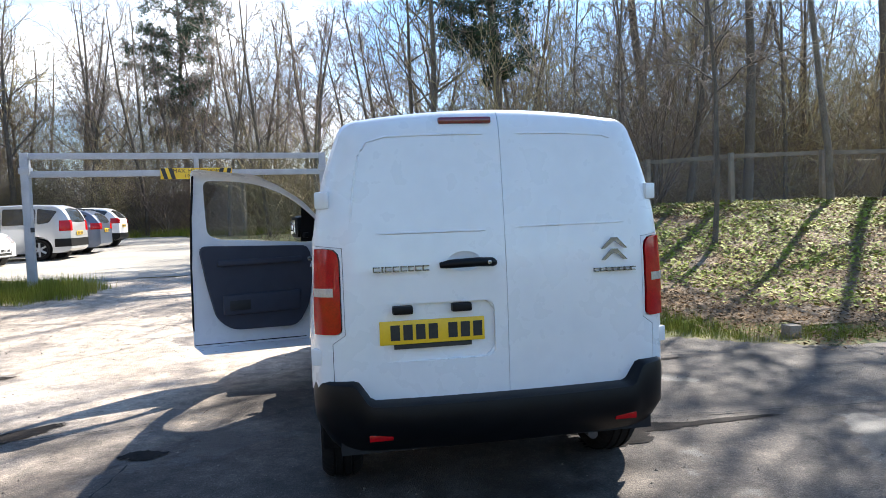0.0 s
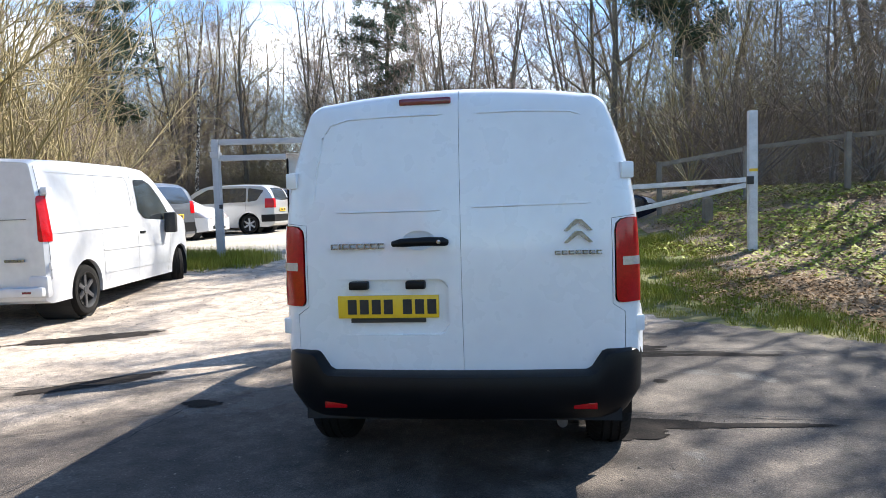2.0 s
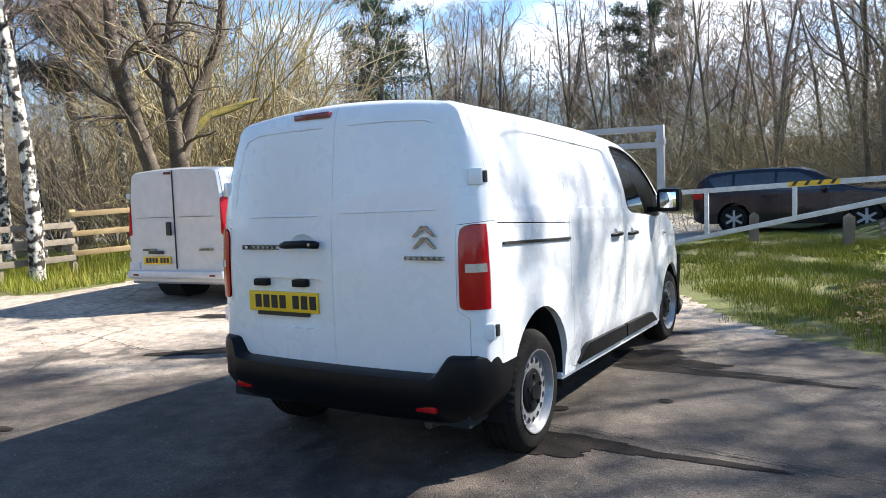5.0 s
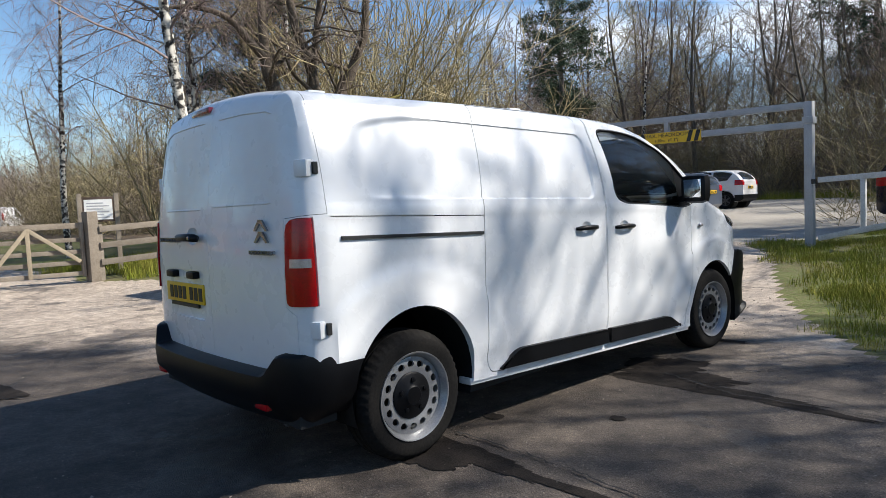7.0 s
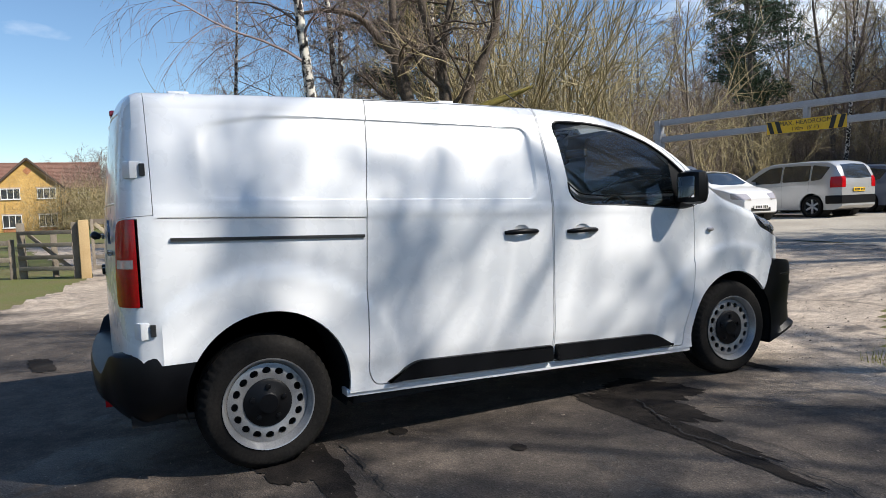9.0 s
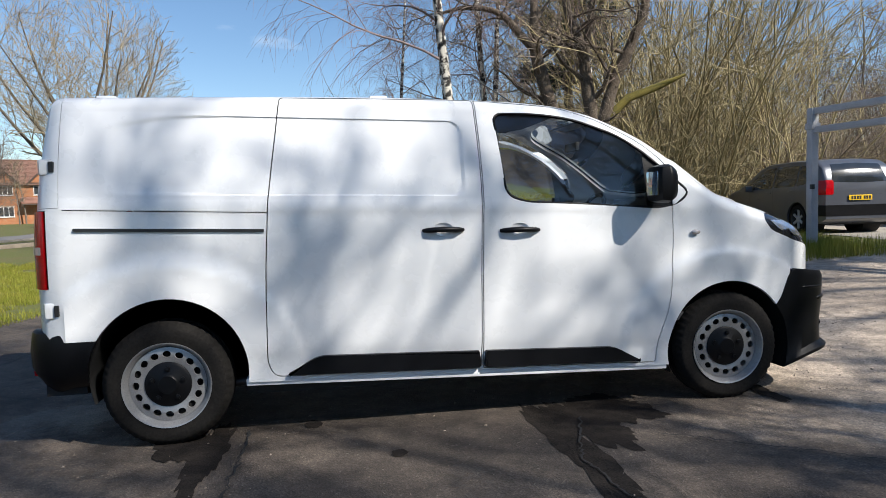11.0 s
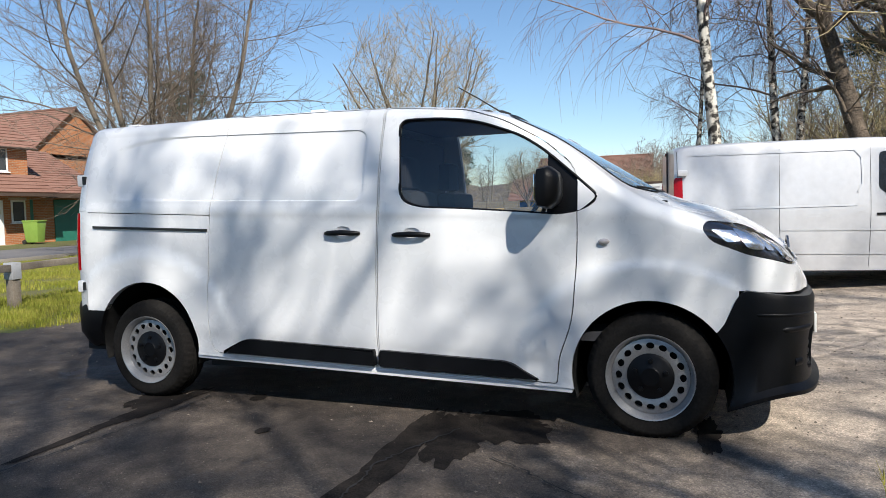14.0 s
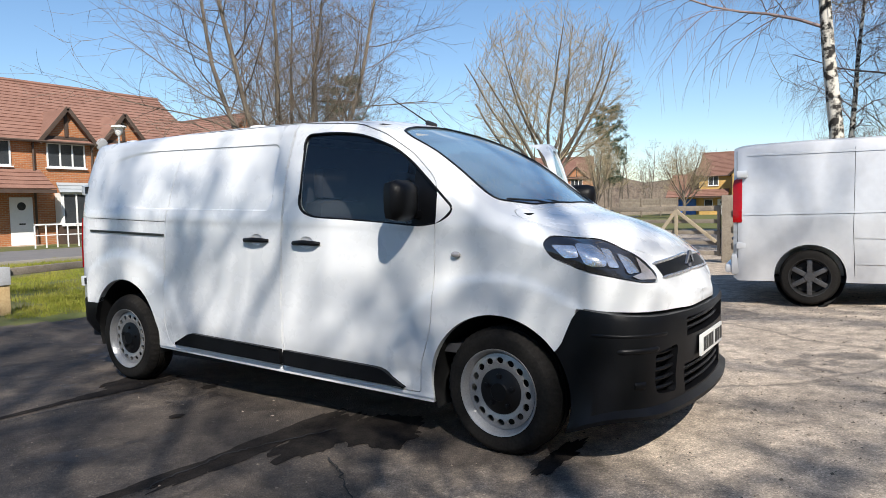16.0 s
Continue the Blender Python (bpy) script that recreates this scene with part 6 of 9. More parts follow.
def build_car(at, rz, spec, paint, label, category="car", group="", steer=0):
    car = thing(spec["name"], (at[0], at[1], gzf(*at) if len(at) < 3 else at[2]), rz, label, category, group)
    stow()
    hull = car_hull(spec)
    r = spec["tyre"]
    cuts = []
    for y in (0.0, spec["wb"]):
        for a, b in ((0.55, 1.4), (-1.4, -0.55)):
            cuts.append(cyl_x(y, r + 0.01, r + 0.055, a, b, 32))
    body = cut(hull.copy(), cuts)
    link("body", body, paint, car, "", 28)
    keep_s = (lambda n: n.x > 0.4), (lambda n: n.x < -0.4)
    for wname, poly in spec["windows"]:
        for s in (1, -1):
            link("side_window", skin(hull, side_tool(rounded(poly, 0.05, 3), s), 0.004, keep_s[0 if s > 0 else 1]), M_CARGLASS, car, "dark side window", 60)
    for s in (1, -1):
        for seam in spec.get("seams", ()):
            for a, b in zip(seam, seam[1:]):
                wv = 0.0022
                d = Vector((b[0] - a[0], b[1] - a[1])).normalized()
                n2 = Vector((-d.y, d.x)) * wv
                poly = [(a[0] - n2.x, a[1] - n2.y), (b[0] - n2.x, b[1] - n2.y), (b[0] + n2.x, b[1] + n2.y), (a[0] + n2.x, a[1] + n2.y)]
                link("panel_gap", skin(hull, side_tool(poly, s), 0.003, keep_s[0 if s > 0 else 1]), M_BLACK, car)
        for seam in spec.get("creases", ()):
            for a, b in zip(seam, seam[1:]):
                d = Vector((b[0] - a[0], b[1] - a[1])).normalized()
                n2 = Vector((-d.y, d.x)) * 0.012
                poly = [(a[0] - n2.x, a[1] - n2.y), (b[0] - n2.x, b[1] - n2.y), (b[0] + n2.x, b[1] + n2.y), (a[0] + n2.x, a[1] + n2.y)]
                link("panel_crease", skin(hull, side_tool(poly, s), 0.009, keep_s[0 if s > 0 else 1]), paint, car)
        for (y, z) in spec.get("handles", ()):
            part("door_handle", boxes(((s * (spec["w"] / 2 - 0.01) - 0.02, y - 0.09, z - 0.015), (s * (spec["w"] / 2 - 0.01) + 0.02, y + 0.09, z + 0.015), 0.008)), spec.get("handle_mat", paint), car, "", 40)
        for poly in spec.get("trims", ()):
            link("side_moulding", skin(hull, side_tool(poly, s), 0.012, keep_s[0 if s > 0 else 1]), M_BLACKPLASTIC, car, "black moulding", 40)
    if "rear_glass" in spec:
        link("rear_window", skin(hull, front_tool(sym(spec["rear_glass"]), spec["y0"] - 0.5, spec["y0"] + 0.9), 0.004, lambda n: n.y < -0.25), M_CARGLASS, car, "dark rear window", 60)
    link("windscreen", skin(hull, plan_tool(sym(spec["screen"]), spec["belt"] - 0.1, 2.4), 0.004, lambda n: n.z > 0.2 and n.y > 0.1), M_CARGLASS, car, "dark raked windscreen", 60)
    for s in (1, -1):
        x0, x1, z0, z1 = spec["tail"]
        poly = rounded([(s * x0, z0), (s * x1, z0), (s * x1, z1), (s * x0, z1)], 0.03, 3)
        link("tail_lamp", skin(hull, front_tool(poly, spec["y0"] - 0.5, spec["y0"] + spec.get("tail_wrap", 0.14)), 0.010, lambda n: n.y < 0.3 and n.z < 0.8), M_REDLENS, car, "red tail lamp", 40)
        x0, x1, z0, z1 = spec["head"]
        poly = rounded([(s * x0, z0), (s * x1, z0 + 0.05), (s * x1, z1), (s * x0, z1 - 0.04)], 0.03, 3)
        link("headlamp", skin(hull, front_tool(poly, spec["y1"] - spec.get("head_wrap", 0.55), spec["y1"] + 0.5), 0.006, lambda n: n.y > 0.05), M_CLEARLENS, car, "clear headlamp", 40)
        mz = spec["belt"] + 0.06
        part("wing_mirror", boxes(((s * (spec["w"] / 2 + 0.10) - 0.10, spec["mirror"] - 0.05, mz - 0.03 - spec.get("mirror_h", 0.06)), (s * (spec["w"] / 2 + 0.10) + 0.09, spec["mirror"] + 0.05, mz + spec.get("mirror_h", 0.06)), 0.035)), spec.get("mirror_mat", paint), car, "", 40)
    for nm, z0, z1, ya, yb in spec.get("bumpers", ()):
        link(nm, skin(hull, bm_mesh(boxes(((-1.4, ya, z0), (1.4, yb, z1)))), 0.012), spec.get("bumper_mat", M_BLACKPLASTIC), car, "", 40)
    if "grille" in spec:
        x0, z0, z1 = spec["grille"]
        link("grille", skin(hull, front_tool([(-x0, z0), (x0, z0), (x0, z1), (-x0, z1)], spec["y1"] - 0.5, spec["y1"] + 0.5), 0.008, lambda n: n.y > 0.2), M_BLACK, car, "dark grille", 40)
    number_plate(car, (spec.get("plate_x", 0.0), spec["y0"] - 0.012, spec["plate_z"]), 0.52, -1, M_YELLOWPLATE)
    number_plate(car, (0.0, spec["y1"] + 0.012, spec["fplate_z"]), 0.52, 1, M_WHITEPLATE)
    if spec.get("rails"):
        for s in (1, -1):
            x = s * (spec["w"] / 2 - spec["tumble"] - 0.06)
            part("roof_rail", tube([(x, spec["rails"][0], spec["high"] - 0.02), (x, spec["rails"][0] + 0.1, spec["high"] + 0.05), (x, spec["rails"][1] - 0.1, spec["high"] + 0.05), (x, spec["rails"][1], spec["high"] - 0.02)], 0.016, 6), M_BLACK, car, "", 60)
    for y in (0.0, spec["wb"]):
        for s in (1, -1):
            steel_wheel(car, "wheel", y, r, (s, s * (spec["w"] / 2 - 0.125), r), steer if y else 0, spec.get("alloy", 1))
            part("arch_liner", add_lathe(bmesh.new(), [(s * (spec["w"] / 2 - 0.05), r + 0.052), (s * 0.45, r + 0.052), (s * 0.45, 0.001)], 28, "x", (0, y, r + 0.01)), M_DARK, car)
    stow()
    part("floor_pan", boxes(((-spec["w"] / 2 + 0.15, spec["y0"] + 0.2, spec["zb"] - 0.02), (spec["w"] / 2 - 0.15, spec["y1"] - 0.2, spec["zb"] + 0.05))), M_DARK, car)
    return car


M_CARGLASS = mat("car_glass", (0.015, 0.018, 0.02), 0.03, var=(0.03, 0.034, 0.038), scale=3, spec=0.7, coat=0.5)
M_GREYCAR = mat("grey_paint", (0.10, 0.11, 0.13), 0.3, 0.3, var=(0.085, 0.09, 0.11), scale=2, coat=0.6)
M_BLACKCAR = mat("black_car_paint", (0.006, 0.0075, 0.016), 0.14, 0.0, var=(0.009, 0.011, 0.021), scale=2, spec=0.4)
M_BLUECAR = mat("blue_grey_paint", (0.10, 0.125, 0.18), 0.3, 0.4, var=(0.12, 0.145, 0.20), scale=2, coat=0.6)
M_NAVYCAR = mat("navy_paint", (0.012, 0.016, 0.05), 0.25, 0.1, var=(0.018, 0.022, 0.06), scale=2, coat=0.7)
M_CARSILVER = mat("car_silver", (0.48, 0.49, 0.50), 0.3, 0.4, var=(0.42, 0.43, 0.44), scale=2, coat=0.6)
M_CARWHITE = mat("car_white", (0.75, 0.75, 0.75), 0.3, var=(0.68, 0.68, 0.69), scale=2, coat=0.6)

VAN2 = dict(name="van", y0=-0.845, y1=3.93, w=1.90, belt=1.05, zb=0.27, tumble=0.12, high=1.96, tyre=0.325, wb=3.098,
            top=([-0.9, -0.84, -0.70, 0.0, 1.6, 2.05, 2.35, 2.75, 3.02, 3.15, 3.5, 3.78, 3.9, 3.95], [1.86, 1.90, 1.935, 1.955, 1.955, 1.93, 1.80, 1.50, 1.30, 1.235, 1.14, 1.0, 0.85, 0.7]),
            round0=0.14, round1=0.75, pinch0=0.07, pinch1=0.36, tail_up=0.05, nose_up=0.03,
            windows=[("front", [(1.62, 1.76), (1.98, 1.77), (2.20, 1.70), (2.46, 1.50), (2.76, 1.18), (2.62, 1.13), (1.75, 1.18), (1.60, 1.30)])],
            seams=[[(1.52, 1.84), (1.50, 0.9), (1.48, 0.32)], [(2.72, 1.14), (2.68, 0.7), (2.55, 0.32)], [(0.46, 1.84), (0.44, 0.9), (0.46, 0.35)], [(1.97, 1.75), (1.99, 1.16)], [(-0.80, 1.86), (-0.78, 0.55)]],
            creases=[[(-0.72, 1.08), (1.36, 1.10)], [(0.46, 0.80), (2.62, 0.77)], [(0.46, 0.50), (2.60, 0.47)], [(-0.68, 1.80), (1.34, 1.80), (1.42, 1.70), (1.42, 1.36), (1.36, 1.26)]],
            handles=[(1.66, 0.98)], handle_mat=M_BLACKPLASTIC, mirror=2.50, mirror_h=0.15, mirror_mat=M_BLACK,
            screen=[(0.0, 2.10), (0.60, 2.16), (0.70, 2.60), (0.76, 2.96), (0.45, 3.06), (0.0, 3.08)],
            tail=(0.845, 0.99, 0.99, 1.51), tail_wrap=0.11, head=(0.42, 0.90, 0.72, 1.0), plate_z=0.62, plate_x=-0.36, fplate_z=0.45, alloy=1)
v2 = build_car((-6.07, 4.03, 0.06), 6.9, VAN2, M_SILVER, "silver white panel van with dark alloy wheels, front wheels turned", "van", "", 28)
bm = bmesh.new()
for pz in (boxes(((-0.004, -0.855, 0.50), (0.004, -0.80, 1.92))), boxes(((-0.72, -0.848, 1.243), (-0.06, -0.80, 1.248)), ((0.06, -0.848, 1.243), (0.72, -0.80, 1.248)))):
    me = bm_mesh(pz)
    bm.from_mesh(me)
part("panel_gap", bm, M_BLACK, v2)
part("rear_bumper", boxes(((-0.90, -0.93, 0.36), (0.90, -0.70, 0.47), 0.03), ((-0.93, -0.86, 0.34), (-0.70, -0.62, 0.60), 0.04), ((0.70, -0.86, 0.34), (0.93, -0.62, 0.60), 0.04)), M_SILVER, v2, "silver rear bumper", 40)
for x in (-0.72, 0.72):
    part("reflector", boxes(((x - 0.05, -0.938, 0.40), (x + 0.05, -0.925, 0.425))), M_REDDARK, v2)
part("rear_handle", boxes(((-0.14, -0.885, 0.98), (-0.06, -0.84, 1.18), 0.02)), M_BLACK, v2, "black rear handle", 40)
part("plate_lamp", boxes(((-0.50, -0.885, 0.715), (-0.24, -0.84, 0.76), 0.01)), M_BLACK, v2, "", 40)
part("brake_light", boxes(((-0.14, -0.868, 1.86), (-0.03, -0.83, 1.90), 0.008)), M_REDDARK, v2, "", 40)
for s in (1, -1):
    for z in (0.70, 1.57):
        part("hinge", boxes(((s * 0.92 - 0.04, -0.80, z - 0.04), (s * 0.92 + 0.03, -0.68, z + 0.04), 0.01)), M_SILVER, v2, "", 40)
for x, z in ((-0.62, 0.76), (0.45, 0.76)):
    for k in range(6):
        part("badge_bar", boxes(((x + 0.04 * k, -0.868, z), (x + 0.04 * k + 0.028, -0.842, z + 0.03))), M_CHROME, v2)

HATCH = dict(y0=-0.70, y1=3.18, w=1.70, belt=0.92, zb=0.22, tumble=0.16, high=1.46, tyre=0.30, wb=2.53,
             top=([-0.75, -0.68, -0.5, -0.2, 0.4, 1.2, 1.5, 1.9, 2.2, 2.6, 2.95, 3.1, 3.2], [0.85, 0.95, 1.22, 1.44, 1.49, 1.48, 1.40, 1.15, 1.0, 0.93, 0.82, 0.70, 0.6]),
             round0=0.5, round1=0.7, pinch0=0.16, pinch1=0.32, tail_up=0.12, nose_up=0.05,
             windows=[("rear", [(-0.30, 1.30), (0.1, 1.40), (0.50, 1.42), (0.52, 0.97), (-0.1, 1.02)]), ("front", [(0.58, 1.42), (1.25, 1.40), (1.62, 1.20), (1.85, 1.02), (1.8, 0.95), (0.60, 0.97)])],
             seams=[[(0.55, 1.42), (0.54, 0.28)], [(1.75, 0.95), (1.70, 0.28)]], handles=[(0.70, 0.86), (-0.1, 0.88)],
             screen=[(0, 1.34), (0.5, 1.38), (0.62, 1.6), (0.66, 1.98), (0.4, 2.1), (0, 2.14)], rear_glass=[(0, 1.02), (0.58, 1.04), (0.52, 1.34), (0, 1.38)],
             tail=(0.55, 0.85, 0.78, 1.02), tail_wrap=0.3, head=(0.35, 0.78, 0.60, 0.82), mirror=1.65, plate_z=0.55, fplate_z=0.42, grille=(0.35, 0.30, 0.40))
MPV = dict(HATCH, y0=-0.85, y1=3.65, w=1.81, belt=1.0, high=1.62, tyre=0.32, wb=2.74,
           top=([-0.9, -0.84, -0.7, -0.45, 0.4, 1.4, 1.75, 2.2, 2.6, 3.0, 3.4, 3.58, 3.7], [0.95, 1.1, 1.45, 1.60, 1.64, 1.62, 1.52, 1.24, 1.06, 0.98, 0.88, 0.74, 0.6]),
           windows=[("quarter", [(-0.52, 1.44), (0.02, 1.52), (0.02, 1.06), (-0.30, 1.10)]), ("rear", [(0.08, 1.52), (0.95, 1.53), (0.95, 1.05), (0.08, 1.06)]), ("front", [(1.01, 1.53), (1.45, 1.50), (1.85, 1.28), (2.15, 1.08), (2.1, 1.02), (1.01, 1.04)])],
           seams=[[(0.98, 1.52), (0.97, 0.3)], [(2.05, 1.02), (2.0, 0.3)], [(0.05, 1.5), (0.1, 0.75)]], handles=[(1.15, 0.93), (0.25, 0.95)],
           screen=[(0, 1.56), (0.52, 1.6), (0.64, 1.85), (0.70, 2.3), (0.4, 2.45), (0, 2.5)], rear_glass=[(0, 1.10), (0.62, 1.12), (0.55, 1.50), (0, 1.53)],
           tail=(0.60, 0.92, 0.86, 1.16), tail_wrap=0.28, head=(0.38, 0.84, 0.66, 0.90), mirror=1.9, plate_z=0.78, fplate_z=0.42, bumpers=[("rear_bumper", 0.40, 0.62, -1.2, -0.45)], alloy=2)
ESTATE = dict(MPV, high=1.47, belt=0.93, y0=-0.98, wb=2.70,
              top=([-1.05, -0.97, -0.8, -0.5, 0.4, 1.3, 1.65, 2.1, 2.5, 3.0, 3.4, 3.6, 3.7], [0.85, 1.0, 1.28, 1.44, 1.49, 1.47, 1.38, 1.12, 0.98, 0.92, 0.82, 0.68, 0.55]),
              windows=[("quarter", [(-0.60, 1.30), (-0.05, 1.38), (-0.05, 0.98), (-0.40, 1.02)]), ("rear", [(0.02, 1.38), (0.88, 1.39), (0.88, 0.97), (0.02, 0.98)]), ("front", [(0.94, 1.39), (1.38, 1.36), (1.75, 1.16), (2.02, 1.0), (1.98, 0.95), (0.94, 0.96)])],
              rear_glass=[(0, 1.02), (0.60, 1.04), (0.53, 1.33), (0, 1.37)], tail=(0.55, 0.92, 0.82, 1.02), rails=(-0.5, 1.2), bumpers=[])
SUV = dict(HATCH, high=1.57, belt=1.02, zb=0.28, w=1.77, tyre=0.34,
           top=([-0.75, -0.68, -0.5, -0.2, 0.4, 1.2, 1.5, 1.9, 2.2, 2.6, 2.95, 3.1, 3.2], [0.98, 1.1, 1.32, 1.53, 1.58, 1.57, 1.48, 1.26, 1.13, 1.06, 0.96, 0.84, 0.7]),
           windows=[("rear", [(-0.30, 1.42), (0.1, 1.50), (0.50, 1.51), (0.52, 1.10), (-0.1, 1.15)]), ("front", [(0.58, 1.51), (1.25, 1.48), (1.62, 1.30), (1.85, 1.13), (1.8, 1.06), (0.60, 1.09)])],
           rear_glass=[(0, 1.15), (0.58, 1.17), (0.50, 1.44), (0, 1.48)], tail=(0.62, 0.9, 0.95, 1.15), plate_z=0.85, bumpers=[("rear_bumper", 0.30, 0.55, -1.0, -0.4)])
for spec, nm, at, rz, paint, lab in (
        (MPV, "people_carrier", (-9.05, 12.35), 84, M_GREYCAR, "dark grey people carrier parked on gravel"),
        (HATCH, "hatchback", (-12.0, 16.3), -96, M_CARWHITE, "white hatchback parked facing the drive"),
        (MPV, "people_carrier", (-8.75, 18.9), 90, M_CARSILVER, "silver people carrier parked on gravel"),
        (ESTATE, "estate_car", (-8.9, 21.7), 92, M_BLUECAR, "blue-grey estate car with roof rails"),
        (SUV, "small_suv", (-9.2, 26.2), 92, M_CARWHITE, "white compact off-roader at the row's end")):
    build_car(at, rz, dict(spec, name=nm), paint, lab, "car", "cars on the gravel")
build_car((0.22, 15.0), -97, dict(ESTATE, name="hatchback", high=1.50, alloy=2, rails=None), M_BLACKCAR, "black hatchback parked behind the white gate")
build_car((-31.8, -24.0), -143, dict(MPV, name="people_carrier"), M_NAVYCAR, "navy people carrier parked by the houses")
build_car((-58.0, 8.5), 60, dict(VAN2, name="van"), M_CARWHITE, "white van parked far beyond the gate", "van")
build_car((-61.5, 7.0), 60, dict(HATCH, name="hatchback"), M_BLUECAR, "blue hatchback parked far beyond the gate")
unstow()


# ---- houses ----
def brick_mat(name, c1, c2, mortar):
    m = bpy.data.materials.new(name)
    m.use_nodes = True
    nt = m.node_tree
    b = nt.nodes["Principled BSDF"]
    b.inputs["Roughness"].default_value = 0.9
    co, mpn, br, no = nt.nodes.new("ShaderNodeTexCoord"), nt.nodes.new("ShaderNodeMapping"), nt.nodes.new("ShaderNodeTexBrick"), nt.nodes.new("ShaderNodeTexNoise")
    sep, comb, ad = nt.nodes.new("ShaderNodeSeparateXYZ"), nt.nodes.new("ShaderNodeCombineXYZ"), nt.nodes.new("ShaderNodeMath")
    nt.links.new(co.outputs["Object"], sep.inputs[0])
    nt.links.new(sep.outputs[0], ad.inputs[0])
    nt.links.new(sep.outputs[1], ad.inputs[1])
    nt.links.new(ad.outputs[0], comb.inputs[0])
    nt.links.new(sep.outputs[2], comb.inputs[1])
    nt.links.new(comb.outputs[0], br.inputs["Vector"])
    br.inputs["Scale"].default_value, br.inputs["Brick Width"].default_value, br.inputs["Row Height"].default_value, br.inputs["Mortar Size"].default_value = 1.0, 0.225, 0.075, 0.010
    br.inputs["Color1"].default_value, br.inputs["Color2"].default_value, br.inputs["Mortar"].default_value = (*c1, 1), (*c2, 1), (*mortar, 1)
    no.inputs["Scale"].default_value, no.inputs["Detail"].default_value = 1.3, 6
    nt.links.new(co.outputs["Object"], no.inputs["Vector"])
    mx = nt.nodes.new("ShaderNodeMixRGB")
    mx.blend_type = "MULTIPLY"
    mx.inputs[0].default_value = 0.5
    nt.links.new(br.outputs[0], mx.inputs[1])
    nt.links.new(no.outputs[0], mx.inputs[2])
    nt.links.new(mx.outputs[0], b.inputs["Base Color"])
    bp = nt.nodes.new("ShaderNodeBump")
    bp.inputs["Distance"].default_value = 0.006
    nt.links.new(br.outputs["Fac"], bp.inputs["Height"])
    bp.invert = True
    nt.links.new(bp.outputs[0], b.inputs["Normal"])
    return m


M_BR = brick_mat("orange_brick", (0.58, 0.215, 0.075), (0.46, 0.15, 0.055), (0.50, 0.36, 0.24))
M_BY = brick_mat("yellow_brickwork", (0.80, 0.50, 0.15), (0.70, 0.41, 0.11), (0.66, 0.46, 0.22))
M_LEAD = mat("grey_lead", (0.33, 0.36, 0.38), 0.6, var=(0.42, 0.45, 0.47), scale=3)
M_GREENDOOR = mat("green_garage_door", (0.02, 0.14, 0.10), 0.5, var=(0.03, 0.17, 0.12), scale=3)
M_BINLIME = mat("lime_green_plastic", (0.16, 0.26, 0.04), 0.5, var=(0.20, 0.31, 0.06), scale=4)
M_REDDOOR = mat("red_garage_door", (0.50, 0.06, 0.03), 0.5, var=(0.58, 0.10, 0.06), scale=3)
M_BLUEDOOR = mat("blue_garage_door", (0.03, 0.12, 0.42), 0.5, var=(0.04, 0.15, 0.48), scale=3)


def roof_slope(parent, a, b, c, d, thick=0.10, name="roof", course=0.27):
    """A tiled slope: a-b along the eaves, d-c along the ridge; each course a real step."""
    a, b, c, d = (Vector(p) for p in (a, b, c, d))
    n = (b - a).cross(d - a).normalized()
    k = max(2, int((d - a).length / course))
    bm = bmesh.new()
    for i in range(k):
        f0, f1 = i / k, (i + 1) / k + 0.012
        q = [a.lerp(d, f0) + n * 0.045, b.lerp(c, f0) + n * 0.045, b.lerp(c, min(1, f1)) + n * 0.012, a.lerp(d, min(1, f1)) + n * 0.012]
        lo = [p - n * 0.05 for p in q]
        vs = [bm.verts.new(p) for p in q + lo]
        for f in ((0, 1, 2, 3), (7, 6, 5, 4), (0, 4, 5, 1), (1, 5, 6, 2), (2, 6, 7, 3), (3, 7, 4, 0)):
            bm.faces.new([vs[j] for j in f])
    return tagged(part(name, bm, M_ROOF, parent, "brown tiled roof slope"), kind="stuff")


def window(parent, x, z, w, h, lights=2, y=0.0, sill=True):
    """A framed window on a wall that faces -y."""
    f = new("window")
    f.parent = parent
    f.matrix_basis = Matrix.Translation((x, y, z))
    t = 0.06
    items = [((-w / 2, -0.045, -h / 2), (w / 2, 0.02, -h / 2 + t)), ((-w / 2, -0.045, h / 2 - t), (w / 2, 0.02, h / 2))]
    for i in range(lights + 1):
        xx = -w / 2 + t / 2 + (w - t) * i / lights
        items.append(((xx - t / 2, -0.047, -h / 2 + 0.003), (xx + t / 2, 0.02, h / 2 - 0.003)))
    part("frame", boxes(*items), M_UPVC, f, "white plastic frame")
    for i in range(lights):
        x0, x1 = -w / 2 + (w - t) * i / lights + t, -w / 2 + (w - t) * (i + 1) / lights
        part("pane", boxes(((x0 - 0.003, -0.012, -h / 2 + t - 0.003), (x1 + 0.003, -0.004, h / 2 - t + 0.003))), M_PANE, f)
    if sill:
        part("sill", boxes(((-w / 2 - 0.06, -0.11, -h / 2 - 0.06), (w / 2 + 0.06, 0.0, -h / 2 - 0.003))), M_UPVC, f)
    part("lintel", boxes(((-w / 2 - 0.10, -0.012, h / 2 + 0.003), (w / 2 + 0.10, 0.0, h / 2 + 0.12))), M_MORTAR, f)
    return f


